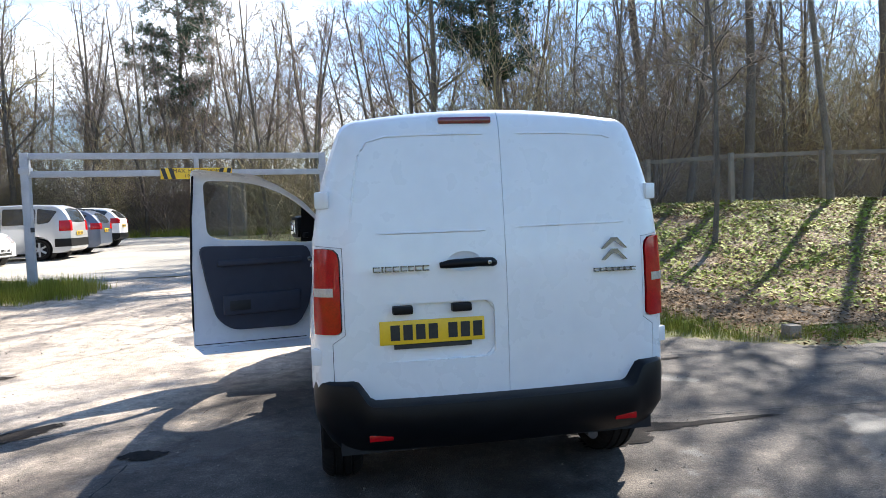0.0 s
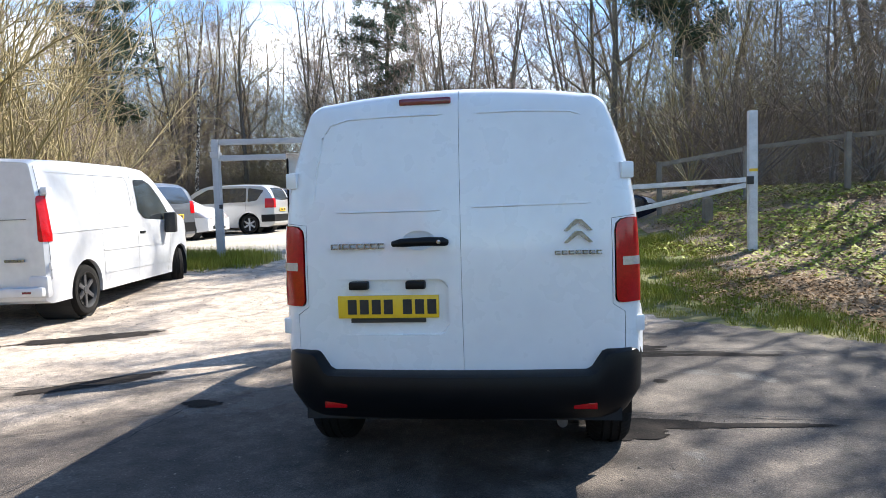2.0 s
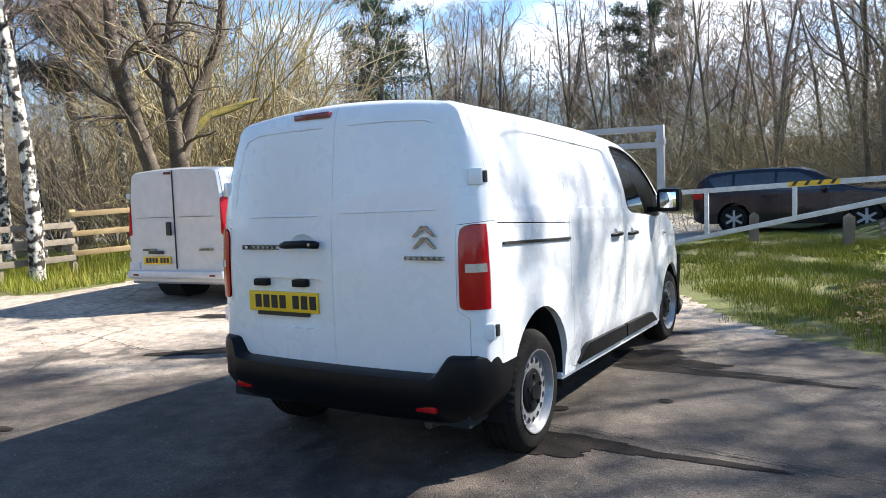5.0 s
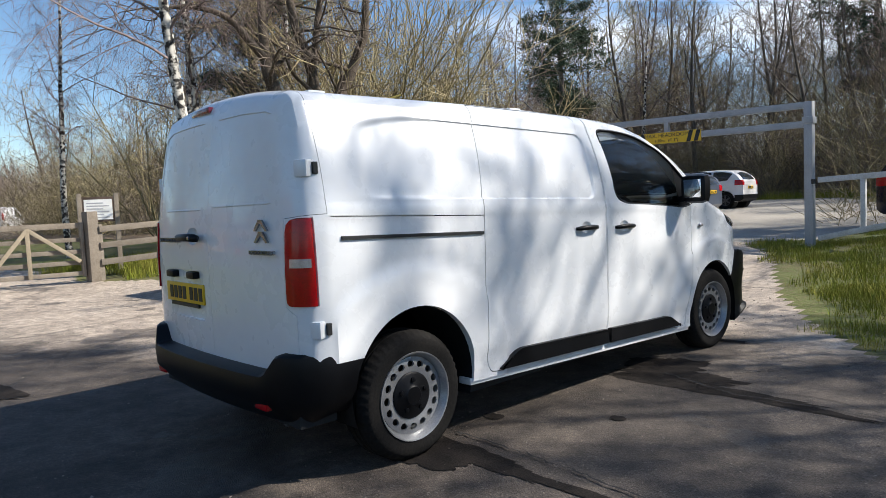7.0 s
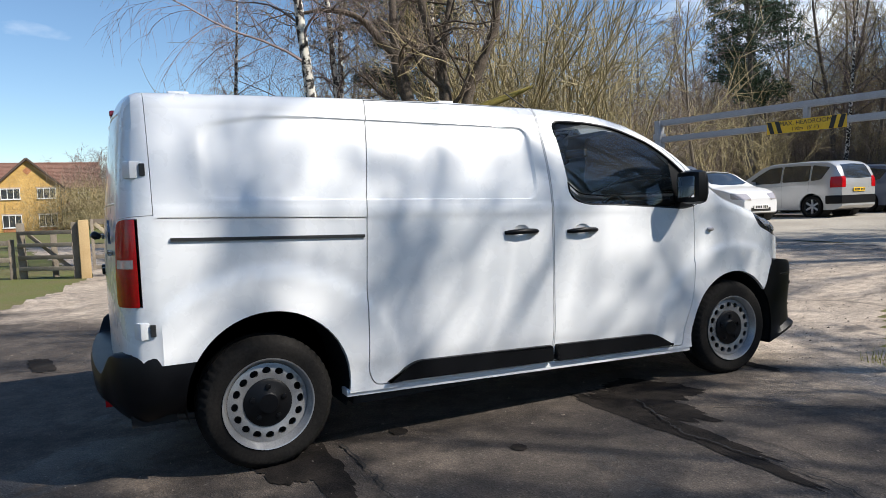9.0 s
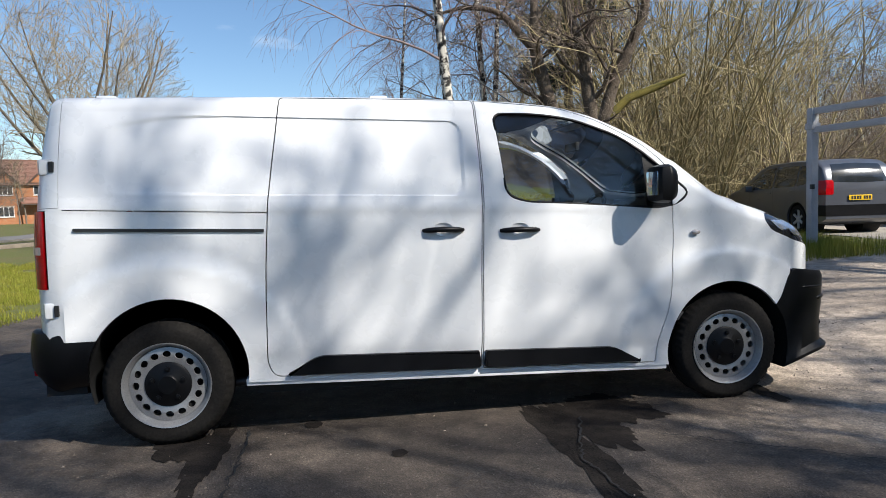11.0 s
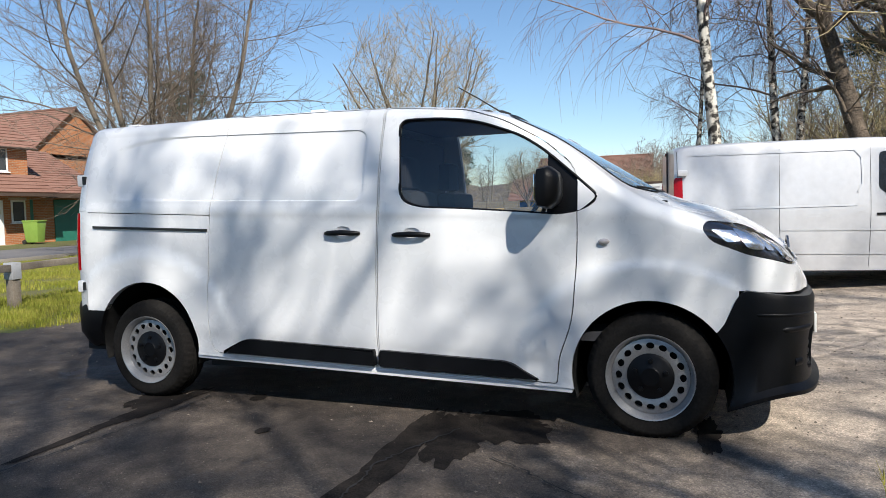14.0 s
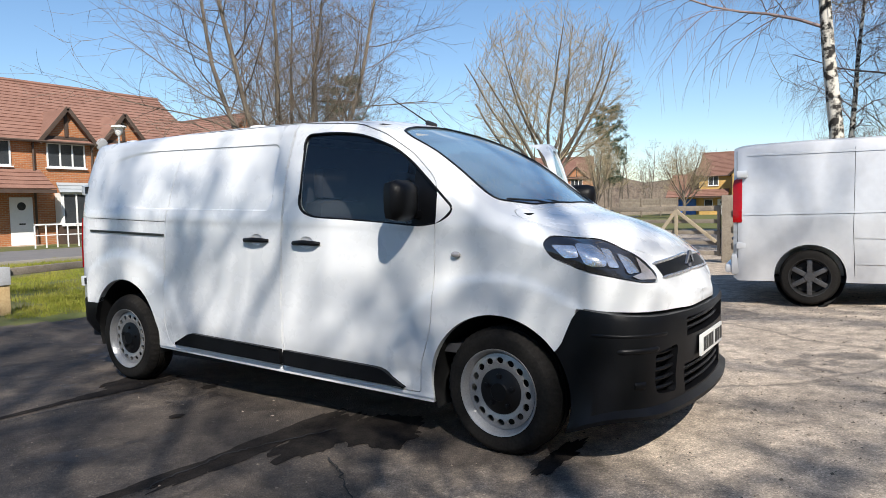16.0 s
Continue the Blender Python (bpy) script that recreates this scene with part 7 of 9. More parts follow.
def front_door(parent, x, y=0.0, colour=None, w=0.9):
    d = new("door")
    d.parent = parent
    d.matrix_basis = Matrix.Translation((x, y, 0))
    part("leaf", boxes(((-w / 2, -0.04, 0.08), (w / 2, 0.0, 2.05), 0.01)), colour or M_UPVC, d, "white panelled door")
    part("fanlight", add_lathe(bmesh.new(), [(-0.004, 0.17), (0.004, 0.17), (0.005, 0.001)], 20, "z"), M_PANE, d).matrix_basis = Matrix.Translation((0, -0.045, 1.68)) @ Matrix.Rotation(radians(90), 4, "X")
    part("letter_box", boxes(((-0.12, -0.05, 0.92), (0.12, -0.04, 0.98))), M_BLACK, d)
    part("step", boxes(((-w / 2 - 0.15, -0.45, -0.1), (w / 2 + 0.15, 0.0, 0.08))), M_MORTAR, d)


def gable_roof(h, x0, x1, y0, y1, ez, rz_, over=0.3):
    ym = (y0 + y1) / 2
    s = (rz_ - ez) / (ym - y0)
    roof_slope(h, (x0 - over, y0 - over, ez - over * s), (x1 + over, y0 - over, ez - over * s), (x1 + over, ym, rz_), (x0 - over, ym, rz_))
    roof_slope(h, (x1 + over, y1 + over, ez - over * s), (x0 - over, y1 + over, ez - over * s), (x0 - over, ym, rz_), (x1 + over, ym, rz_))
    part("ridge", tube([(x0 - over, ym, rz_ + 0.02), (x1 + over, ym, rz_ + 0.02)], 0.10, 8), M_ROOF, h)
    part("gutter", tube([(x0 - over, y0 - over - 0.03, ez - over * s), (x1 + over, y0 - over - 0.03, ez - over * s)], 0.055, 6), M_TIMBERDARK, h)
    for x in (x0, x1):
        part("gable_wall", prism([(y0, ez - 0.3), (y1, ez - 0.3), (y1, ez - 0.05), (ym, rz_ - 0.06), (y0, ez - 0.05)], (x - 0.12 if x == x1 else x, 0, 0), (0, 1, 0), (0, 0, 1), (0.12, 0, 0)), HOUSE_BRICK[h["brick_mat"]], h)


HOUSE_BRICK = {"red": M_BR, "yellow": M_BY}


def dormer(h, x, w, ez, top, deep, y0, brick, timber=True):
    """A gable that breaks the eaves, with crossed timbers."""
    part("dormer_wall", prism([(x - w / 2 + 0.1, ez - 0.25), (x + w / 2 - 0.1, ez - 0.25), (x + w / 2 - 0.1, ez), (x, top - 0.12), (x - w / 2 + 0.1, ez)], (0, y0 - 0.10, 0), (1, 0, 0), (0, 0, 1), (0, 0.25, 0)), brick, h)
    for s in (-1, 1):
        a, b = Vector((x + s * (w / 2 + 0.18), y0 - 0.32, ez - 0.28)), Vector((x, y0 - 0.32, top))
        c, d = Vector((x, y0 + deep, top)), Vector((x + s * (w / 2 + 0.18), y0 + deep * 0.2, ez - 0.28))
        roof_slope(h, *((a, d, c, b) if s < 0 else (d, a, b, c)), name="dormer_roof")
        beam("bargeboard", a + Vector((0, -0.02, 0)), b + Vector((0, -0.02, 0)), 0.04, 0.17, M_TIMBERDARK, h)
    if timber:
        beam("timber", (x - w / 2 + 0.15, y0 - 0.13, ez - 0.02), (x + w / 2 - 0.15, y0 - 0.13, ez - 0.02), 0.06, 0.14, M_TIMBERDARK, h)
        beam("timber", (x, y0 - 0.13, ez), (x, y0 - 0.13, top - 0.2), 0.06, 0.14, M_TIMBERDARK, h)


def porch(h, x0, x1, z, out, rise, y0):
    roof_slope(h, (x0, y0 - out, z), (x1, y0 - out, z), (x1, y0, z + rise), (x0, y0, z + rise), name="porch_roof")
    part("fascia", boxes(((x0, y0 - out - 0.02, z - 0.16), (x1, y0 - out + 0.02, z - 0.02))), M_TIMBERDARK, h)


def bay(h, x, z, w, hh, y0, out=0.5):
    part("bay_wall", boxes(((x - w / 2, y0 - out, 0), (x + w / 2, y0, z - hh / 2 - 0.02))), M_TIMBERDARK, h)
    window(h, x, z, w, hh, 3, y0 - out, True)
    for s in (-1, 1):
        part("bay_cheek", boxes(((x + s * w / 2 - 0.04, y0 - out + 0.02, z - hh / 2), (x + s * w / 2 + 0.04, y0, z + hh / 2))), M_UPVC, h)
    roof_slope(h, (x - w / 2 - 0.15, y0 - out - 0.15, z + hh / 2), (x + w / 2 + 0.15, y0 - out - 0.15, z + hh / 2), (x + w / 2 - 0.05, y0, z + hh / 2 + 0.45), (x - w / 2 + 0.05, y0, z + hh / 2 + 0.45), name="bay_roof").data.materials[0] = M_LEAD


def house(at, rz, label, brick, w, d, ez, ridge, build):
    h = thing("house", (*at, gzf(*at) - 0.05), rz, label, "house")
    h["brick_mat"] = brick
    part("wall", boxes(((0, 0, -0.4), (w, d, ez))), HOUSE_BRICK[brick], h, "brick walls")
    gable_roof(h, 0, w, 0, d, ez, ridge)
    build(h)
    del h["brick_mat"]
    return h


def red_row(colour):
    def f(h):
        for x in (6.15, 8.78):
            dormer(h, x, 2.15, 4.6, 5.85, 2.0, 0.0, M_BR)
            window(h, x, 3.85, 1.65, 1.05, 3)
            bay(h, x + 0.35, 1.55, 1.75, 1.35, 0.0)
        for x in (3.3, 11.4, 0.9):
            window(h, x, 3.85, 1.2, 1.05, 2)
        for x in (4.75, 7.25, 10.25):
            part("downpipe", tube([(x, -0.10, 0), (x, -0.10, 4.4)], 0.045, 6), M_TIMBERDARK, h)
        porch(h, 1.6, 5.0, 2.35, 1.3, 0.85, 0.0)
        front_door(h, 4.2)
        window(h, 2.6, 1.55, 0.7, 1.0, 1)
        porch(h, 10.5, 13.4, 2.35, 1.3, 0.85, 0.0)
        front_door(h, 11.2)
        window(h, 12.4, 1.55, 0.7, 1.0, 1)
        part("stone_panel", boxes(((7.4, -0.02, 2.6), (8.2, 0.0, 3.3))), M_BY, h)
        dish = part("satellite_dish", add_lathe(bmesh.new(), [(0.0, 0.28), (0.04, 0.2), (0.06, 0.001)], 18, "z"), M_GREYMETAL, h)
        dish.matrix_basis = Matrix.Translation((7.6, -0.35, 4.4)) @ Matrix.Rotation(radians(100), 4, "X")
        part("ramp_railing", boxes(*[((3.4 + 0.42 * k, -2.6, 0.0), (3.44 + 0.42 * k, -2.56, 0.95)) for k in range(9)], ((3.4, -2.6, 0.9), (6.8, -2.55, 0.96)), ((3.4, -2.6, 0.5), (6.8, -2.56, 0.54))), M_UPVC, h, "white painted ramp railing")
        garage_annex(h, colour, 13.02)
    return f


def garage_annex(h, colour, x0):
    """A lower garage wing with a long tiled slope."""
    x1 = x0 + 3.6
    part("garage_wall", boxes(((x0, 0.3, -0.3), (x1, 5.5, 2.5))), M_BR, h)
    roof_slope(h, (x0, -1.0, 2.35), (x1 + 0.3, -1.0, 2.35), (x1 + 0.3, 3.4, 4.7), (x0, 3.4, 4.7), name="garage_roof")
    roof_slope(h, (x1 + 0.3, 6.3, 2.8), (x0, 6.3, 2.8), (x0, 3.4, 4.7), (x1 + 0.3, 3.4, 4.7), name="garage_roof")
    part("garage_gable", prism([(0.3, 2.4), (5.5, 2.4), (3.4, 4.55)], (x1 - 0.15, 0, 0), (0, 1, 0), (0, 0, 1), (0.15, 0, 0)), M_BR, h)
    for a, b in ((x0 + 0.05, x0 + 0.35), (x0 + 1.5, x0 + 3.3)):
        part("garage_door", boxes(((a, 0.24, 0.02), (b, 0.30, 2.1), 0.01)), colour, h, "up-and-over garage door")
    part("fascia", boxes(((x0, -1.04, 2.14), (x1 + 0.3, -0.98, 2.34))), M_TIMBERDARK, h)


def yellow_semi(h):
    part("front_gable", prism([(3.5, -0.4), (9.3, -0.4), (9.3, 4.7), (6.4, 7.35), (3.5, 4.7)], (0, -1.0, 0), (1, 0, 0), (0, 0, 1), (0, 1.2, 0)), M_BY, h, "yellow brick front gable")
    for s in (-1, 1):
        a, b = Vector((6.4 + s * 3.2, -1.3, 4.50)), Vector((6.4, -1.3, 7.52))
        c, d = Vector((6.4, 4.0, 7.52)), Vector((6.4 + s * 3.2, 1.0, 4.50))
        roof_slope(h, *((a, d, c, b) if s < 0 else (d, a, b, c)), name="gable_roof")
        beam("bargeboard", a + Vector((0, -0.03, 0)), b + Vector((0, -0.03, 0)), 0.04, 0.2, M_TIMBERDARK, h)
    for x in (4.85, 7.95):
        window(h, x, 4.05, 1.65, 1.05, 3, -1.0)
        window(h, x, 1.35, 1.65, 1.25, 3, -1.0)
        part("panel", boxes(((x - 0.80, -1.03, 0.0), (x + 0.80, -0.98, 0.62))), M_BR, h, "orange brick panel")
    for x in (1.5, 11.3):
        window(h, x, 4.05, 1.1, 1.05, 2)
        porch(h, x - 1.7, x + 1.7, 2.35, 1.2, 0.8, 0.0)
        front_door(h, x + 0.9)
        window(h, x - 0.5, 1.5, 0.9, 1.0, 1)
    for x in (3.6, 9.2):
        part("downpipe", tube([(x, -1.08, 0), (x, -1.08, 4.6)], 0.05, 6), M_TIMBERDARK, h)
    part("diamond", prism([(6.0, 6.3), (6.4, 5.9), (6.8, 6.3), (6.4, 6.7)], (0, -1.03, 0), (1, 0, 0), (0, 0, 1), (0, 0.05, 0)), M_BR, h)
    # a lower wing with a garage at either end
    for x0, x1, s in ((-3.2, -0.02, -1), (12.82, 16.0, 1)):
        lo, hi = (x0 - 0.3, x1 + 0.02) if s < 0 else (x0 - 0.02, x1 + 0.3)
        part("garage_wall", boxes(((x0, 0.4, -0.3), (x1, 5.4, 2.4))), M_BY, h)
        roof_slope(h, (lo, -0.6, 2.3), (hi, -0.6, 2.3), (hi, 3.0, 5.0), (lo, 3.0, 5.0), name="garage_roof")
        roof_slope(h, (hi, 6.2, 2.6), (lo, 6.2, 2.6), (lo, 3.0, 5.0), (hi, 3.0, 5.0), name="garage_roof")
        part("garage_gable", prism([(0.4, 2.35), (5.4, 2.35), (3.0, 4.85)], (x0 if s < 0 else x1 - 0.15, 0, 0), (0, 1, 0), (0, 0, 1), (0.15, 0, 0)), M_BY, h)
        part("garage_door", boxes(((x0 + 0.4, 0.34, 0.02), (x1 - 0.35, 0.40, 2.1), 0.01)), M_BLUEDOOR, h, "blue garage door")


house((-6.0, -25.03), 180, "orange brick row with brown tiled roof and timbered gables", "red", 13.0, 7.5, 4.6, 7.45, red_row(M_GREENDOOR))
house((-33.3, -35.45), 160.7, "orange brick row with red garage doors and timbered gables", "red", 13.0, 7.5, 4.6, 7.45, red_row(M_REDDOOR))
house((-26.0, -43.0), 90, "orange brick house whose gable end looks over the garages", "red", 9.5, 7.0, 5.0, 8.0, lambda h: (window(h, 2.0, 4.0, 1.4, 1.1, 2), window(h, 6.5, 4.0, 1.4, 1.1, 2)))
semi = house((-66.6, -11.15), 92, "yellow brick pair of houses, front gable and a blue garage door", "yellow", 12.8, 8.0, 4.75, 7.35, yellow_semi)
semi.matrix_basis = semi.matrix_basis @ Matrix.Scale(0.88, 4)
semi.location.z = -0.10
house((-83.5, -37.5), 115, "brown brick house with tiled roof far across the green", "red", 8.5, 7.0, 4.9, 7.8, lambda h: (dormer(h, 2.5, 2.8, 4.9, 6.3, 2.0, 0, M_BR), dormer(h, 6.2, 2.8, 4.9, 6.3, 2.0, 0, M_BR), window(h, 2.5, 4.0, 1.6, 1.1, 3), window(h, 6.2, 4.0, 1.6, 1.1, 3), window(h, 2.5, 1.5, 1.6, 1.2, 3), porch(h, 4.0, 8.5, 2.4, 1.2, 0.8, 0)))
house((-61.5, -35.5), 140, "orange brick house beyond garden fences", "red", 9.0, 7.0, 4.6, 7.2, lambda h: (window(h, 2.5, 3.9, 1.4, 1.0, 2), window(h, 6.5, 3.9, 1.4, 1.0, 2), porch(h, 3.0, 8.5, 2.4, 1.4, 0.9, 0), front_door(h, 4.0)))

# road, kerb, lamp and bins in front of the houses
ROADP = [(14, -14.2), (-4, -14.7), (-14, -15.0), (-26, -14.4), (-40, -11.5), (-60, -14.5), (-60, -20.5), (-40, -16.5), (-27, -18.6), (-14, -21.2), (-4, -21.6), (14, -21.0)]
sheet("road", inside(ROADP), -60, 14, -22, -10, 0.4, 0.015, M_ROAD, "grey residential road", "road")
KL = [(14, -14.05), (-4, -14.55), (-14, -14.85), (-26, -14.25), (-40, -11.35)]
kb = thing("kerb", (0, 0, 0), 0, "pale concrete kerb along the road", "kerb", kind="structure")
for a, b in zip(KL, KL[1:]):
    beam("kerb_stone", (*a, gzf(*a) + 0.03), (*b, gzf(*b) + 0.03), 0.13, 0.14, M_CONCRETE, kb)
lamp = thing("street_lamp", (-12.6, -21.75, gzf(-12.6, -21.75)), 0, "green street lamp with a white lantern", "street lamp")
part("pole", tube([(0, 0, -0.1), (0, 0, 1.4), (0, 0, 1.42), (0, 0, 4.5)], [0.075, 0.07, 0.05, 0.04], 10), M_LEAD, lamp, "", 50)
part("lantern", add_lathe(bmesh.new(), [(4.45, 0.06), (4.55, 0.14), (4.75, 0.17), (4.8, 0.30), (4.86, 0.28), (4.92, 0.001)], 16, "z"), M_UPVC, lamp, "", 50)
for at, mm, lab in (((-18.4, -24.1), M_BINLIME, "green plastic wheelie bin by the garage"),):
    wb = thing("wheelie_bin", (*at, gzf(*at)), 193, lab, "bin")
    bm = bmesh.new()
    add_box(bm, (-0.29, -0.36, 0.08), (0.29, 0.36, 1.0), 0.03)
    for v in bm.verts:
        if v.co.z < 0.5:
            v.co.x *= 0.8
            v.co.y *= 0.8
    part("body", bm, M_BINLIME, wb, "", 40)
    part("lid", boxes(((-0.31, -0.40, 1.0), (0.31, 0.38, 1.07), 0.02)), M_BINLIME, wb, "", 40)
    for x in (-0.25, 0.25):
        part("wheel", add_lathe(bmesh.new(), [(-0.03, 0.001), (-0.03, 0.10), (0.03, 0.10), (0.03, 0.001)], 14, "x", (x, 0.33, 0.10)), M_BLACK, wb)
gf = rail_fence("garden_fence", [(-56, -15.5), (-59, -14.5), (-62, -13.6), (-65, -12.8)], (0.3, 0.6, 0.9, 1.2, 1.5), M_WOODOLD, "tall brown garden fence panels", 1.75, 0.12, (0.03, 0.30))


# ---- trees and undergrowth ----
def unit(v):
    return v / (np.linalg.norm(v) + 1e-9)


def grow_tree(rng, height, r0, spec):
    """Branch segments (level, p0, p1, r0, r1) of a bare tree."""
    segs = []

    def branch(p, d, length, r, lvl):
        sp = spec[lvl]
        n = sp["seg"]
        pts, q, dd = [p.copy()], p.copy(), d.copy()
        for i in range(n):
            dd = unit(dd + rng.normal(0, sp["wander"], 3) + np.array([0, 0, sp["up"]]) / n)
            q2 = q + dd * length / n
            ra, rb = r * (1 - (1 - sp["taper"]) * i / n), r * (1 - (1 - sp["taper"]) * (i + 1) / n)
            segs.append((lvl, q.copy(), q2.copy(), ra, rb))
            q = q2
            pts.append(q.copy())
        if lvl + 1 >= len(spec):
            return
        kids = max(1, int(round(sp["kids"] * rng.uniform(0.8, 1.2))))
        az = rng.uniform(0, 6.28)
        for k in range(kids):
            f = sp["start"] + (1 - sp["start"]) * (k + rng.uniform(0.2, 0.8)) / kids
            i = min(n - 1, int(f * n))
            base = pts[i] + (pts[i + 1] - pts[i]) * (f * n - i)
            ax = unit(pts[i + 1] - pts[i])
            az += 2.4 + rng.normal(0, 0.4)
            s = unit(np.cross(ax, np.array([0.3, 0.9, 0.2]) if abs(ax[2]) > 0.8 else np.array([0, 0, 1.0])))
            t = np.cross(ax, s)
            a = sp["angle"] * rng.uniform(0.75, 1.25)
            nd = unit(ax * math.cos(a) + (s * math.cos(az) + t * math.sin(az)) * math.sin(a))
            shape = sp["shape"](f)
            branch(base, nd, length * sp["ratio"] * shape * rng.uniform(0.75, 1.2), max(sp["rmin"], r * (1 - (1 - sp["taper"]) * f) * sp["rr"]), lvl + 1)

    lean = spec[0].get("lean", 0.03)
    branch(np.zeros(3), unit(np.array([rng.normal(0, lean), rng.normal(0, lean), 1.0])), height, r0, 0)
    return segs


def seg_mesh(name, segs, sides):
    """All segments as tapered bars with that many sides, as one mesh."""
    P0, P1 = np.array([s[1] for s in segs]), np.array([s[2] for s in segs])
    R0, R1 = np.array([s[3] for s in segs]), np.array([s[4] for s in segs])
    D = P1 - P0
    D /= np.linalg.norm(D, axis=1, keepdims=True) + 1e-9
    ref = np.where(np.abs(D[:, 2:3]) > 0.9, np.array([[1.0, 0, 0]]), np.array([[0, 0, 1.0]]))
    A = np.cross(D, ref)
    A /= np.linalg.norm(A, axis=1, keepdims=True)
    B = np.cross(D, A)
    n = len(segs)
    V = np.empty((n, 2 * sides, 3))
    for k in range(sides):
        a = 2 * math.pi * k / sides
        o = A * math.cos(a) + B * math.sin(a)
        V[:, k] = P0 + o * R0[:, None]
        V[:, sides + k] = P1 + o * R1[:, None]
    base = (np.arange(n) * 2 * sides)[:, None]
    F = np.concatenate([base + np.array([[k, (k + 1) % sides, sides + (k + 1) % sides, sides + k]]) for k in range(sides)])
    me = bpy.data.meshes.new(name)
    me.from_pydata(V.reshape(-1, 3).tolist(), [], F.tolist())
    me.polygons.foreach_set("use_smooth", [True] * len(me.polygons))
    return me


def make_tree(name, seed, height, r0, spec, bark, twig, label, split=2, group="", keep=None):
    """A tree: trunk with limbs, and a crown of fine twigs."""
    rng = np.random.default_rng(seed)
    segs = grow_tree(rng, height, r0, spec)
    if keep:
        # crown with an even, rounded outline
        cz, rx, rz_ = keep
        segs = [g for g in segs if g[0] == 0 or math.hypot(math.hypot(g[2][0], g[2][1]) / rx, (g[2][2] - cz) / rz_) < 1 + rng.normal(0, 0.07)]
    t = thing(name, (0, 0, 0), 0, label, "tree", group)
    big, small = [s for s in segs if s[0] < split], [s for s in segs if s[0] >= split]
    link("trunk", seg_mesh("trunk", big, 7), bark, t)
    if small:
        link("crown", seg_mesh("crown", small, 3), twig, t)
    return t


def flat(f):
    return 1.0


def dome(f):
    return 0.45 + 1.1 * math.sin(math.pi * min(1, f * 0.85 + 0.12)) ** 0.8


def cone(f):
    return 1.25 - 0.85 * f


WOOD = [dict(seg=9, wander=0.05, up=0.5, taper=0.16, kids=17, start=0.28, angle=0.85, ratio=0.30, rr=0.38, rmin=0.012, shape=cone),
        dict(seg=5, wander=0.16, up=0.35, taper=0.35, kids=7, start=0.2, angle=0.75, ratio=0.46, rr=0.58, rmin=0.010, shape=flat),
        dict(seg=4, wander=0.20, up=0.25, taper=0.4, kids=4, start=0.1, angle=0.7, ratio=0.55, rr=0.6, rmin=0.006, shape=flat),
        dict(seg=3, wander=0.22, up=0.1, taper=0.4, kids=0, start=0, angle=0.6, ratio=0.5, rr=0.6, rmin=0.0042, shape=flat)]
ROUND = [dict(seg=4, wander=0.04, up=0.1, taper=0.7, kids=13, start=0.45, angle=0.62, ratio=1.75, rr=0.46, rmin=0.03, shape=flat),
         dict(seg=8, wander=0.09, up=1.1, taper=0.22, kids=13, start=0.15, angle=0.85, ratio=0.42, rr=0.42, rmin=0.011, shape=flat),
         dict(seg=4, wander=0.14, up=0.30, taper=0.35, kids=7, start=0.15, angle=0.6, ratio=0.50, rr=0.55, rmin=0.0065, shape=flat),
         dict(seg=3, wander=0.16, up=0.2, taper=0.4, kids=4, start=0.15, angle=0.55, ratio=0.55, rr=0.6, rmin=0.0055, shape=flat),
         dict(seg=2, wander=0.16, up=0.1, taper=0.5, kids=0, start=0, angle=0.5, ratio=0.5, rr=0.6, rmin=0.0048, shape=flat)]
MULTI = [dict(seg=3, wander=0.03, up=0.0, taper=0.9, kids=6, start=0.25, angle=0.46, ratio=13.0, rr=0.55, rmin=0.05, shape=flat),
         dict(seg=12, wander=0.05, up=1.7, taper=0.16, kids=24, start=0.20, angle=1.05, ratio=0.34, rr=0.36, rmin=0.014, shape=cone),
         dict(seg=6, wander=0.12, up=0.30, taper=0.3, kids=10, start=0.12, angle=0.7, ratio=0.42, rr=0.5, rmin=0.006, shape=flat),
         dict(seg=4, wander=0.16, up=0.20, taper=0.4, kids=5, start=0.15, angle=0.65, ratio=0.5, rr=0.6, rmin=0.0052, shape=flat),
         dict(seg=2, wander=0.18, up=0.1, taper=0.5, kids=0, start=0, angle=0.5, ratio=0.5, rr=0.6, rmin=0.0042, shape=flat)]
BIRCH = [dict(seg=12, wander=0.03, up=1.5, taper=0.12, lean=0.006, kids=26, start=0.28, angle=0.80, ratio=0.21, rr=0.34, rmin=0.016, shape=cone),
         dict(seg=7, wander=0.14, up=0.1, taper=0.22, kids=15, start=0.15, angle=0.8, ratio=0.42, rr=0.45, rmin=0.006, shape=flat),
         dict(seg=5, wander=0.12, up=-0.9, taper=0.35, kids=8, start=0.15, angle=0.7, ratio=0.62, rr=0.55, rmin=0.0038, shape=flat),
         dict(seg=4, wander=0.09, up=-1.3, taper=0.4, kids=0, start=0, angle=0.5, ratio=0.6, rr=0.6, rmin=0.0028, shape=flat)]
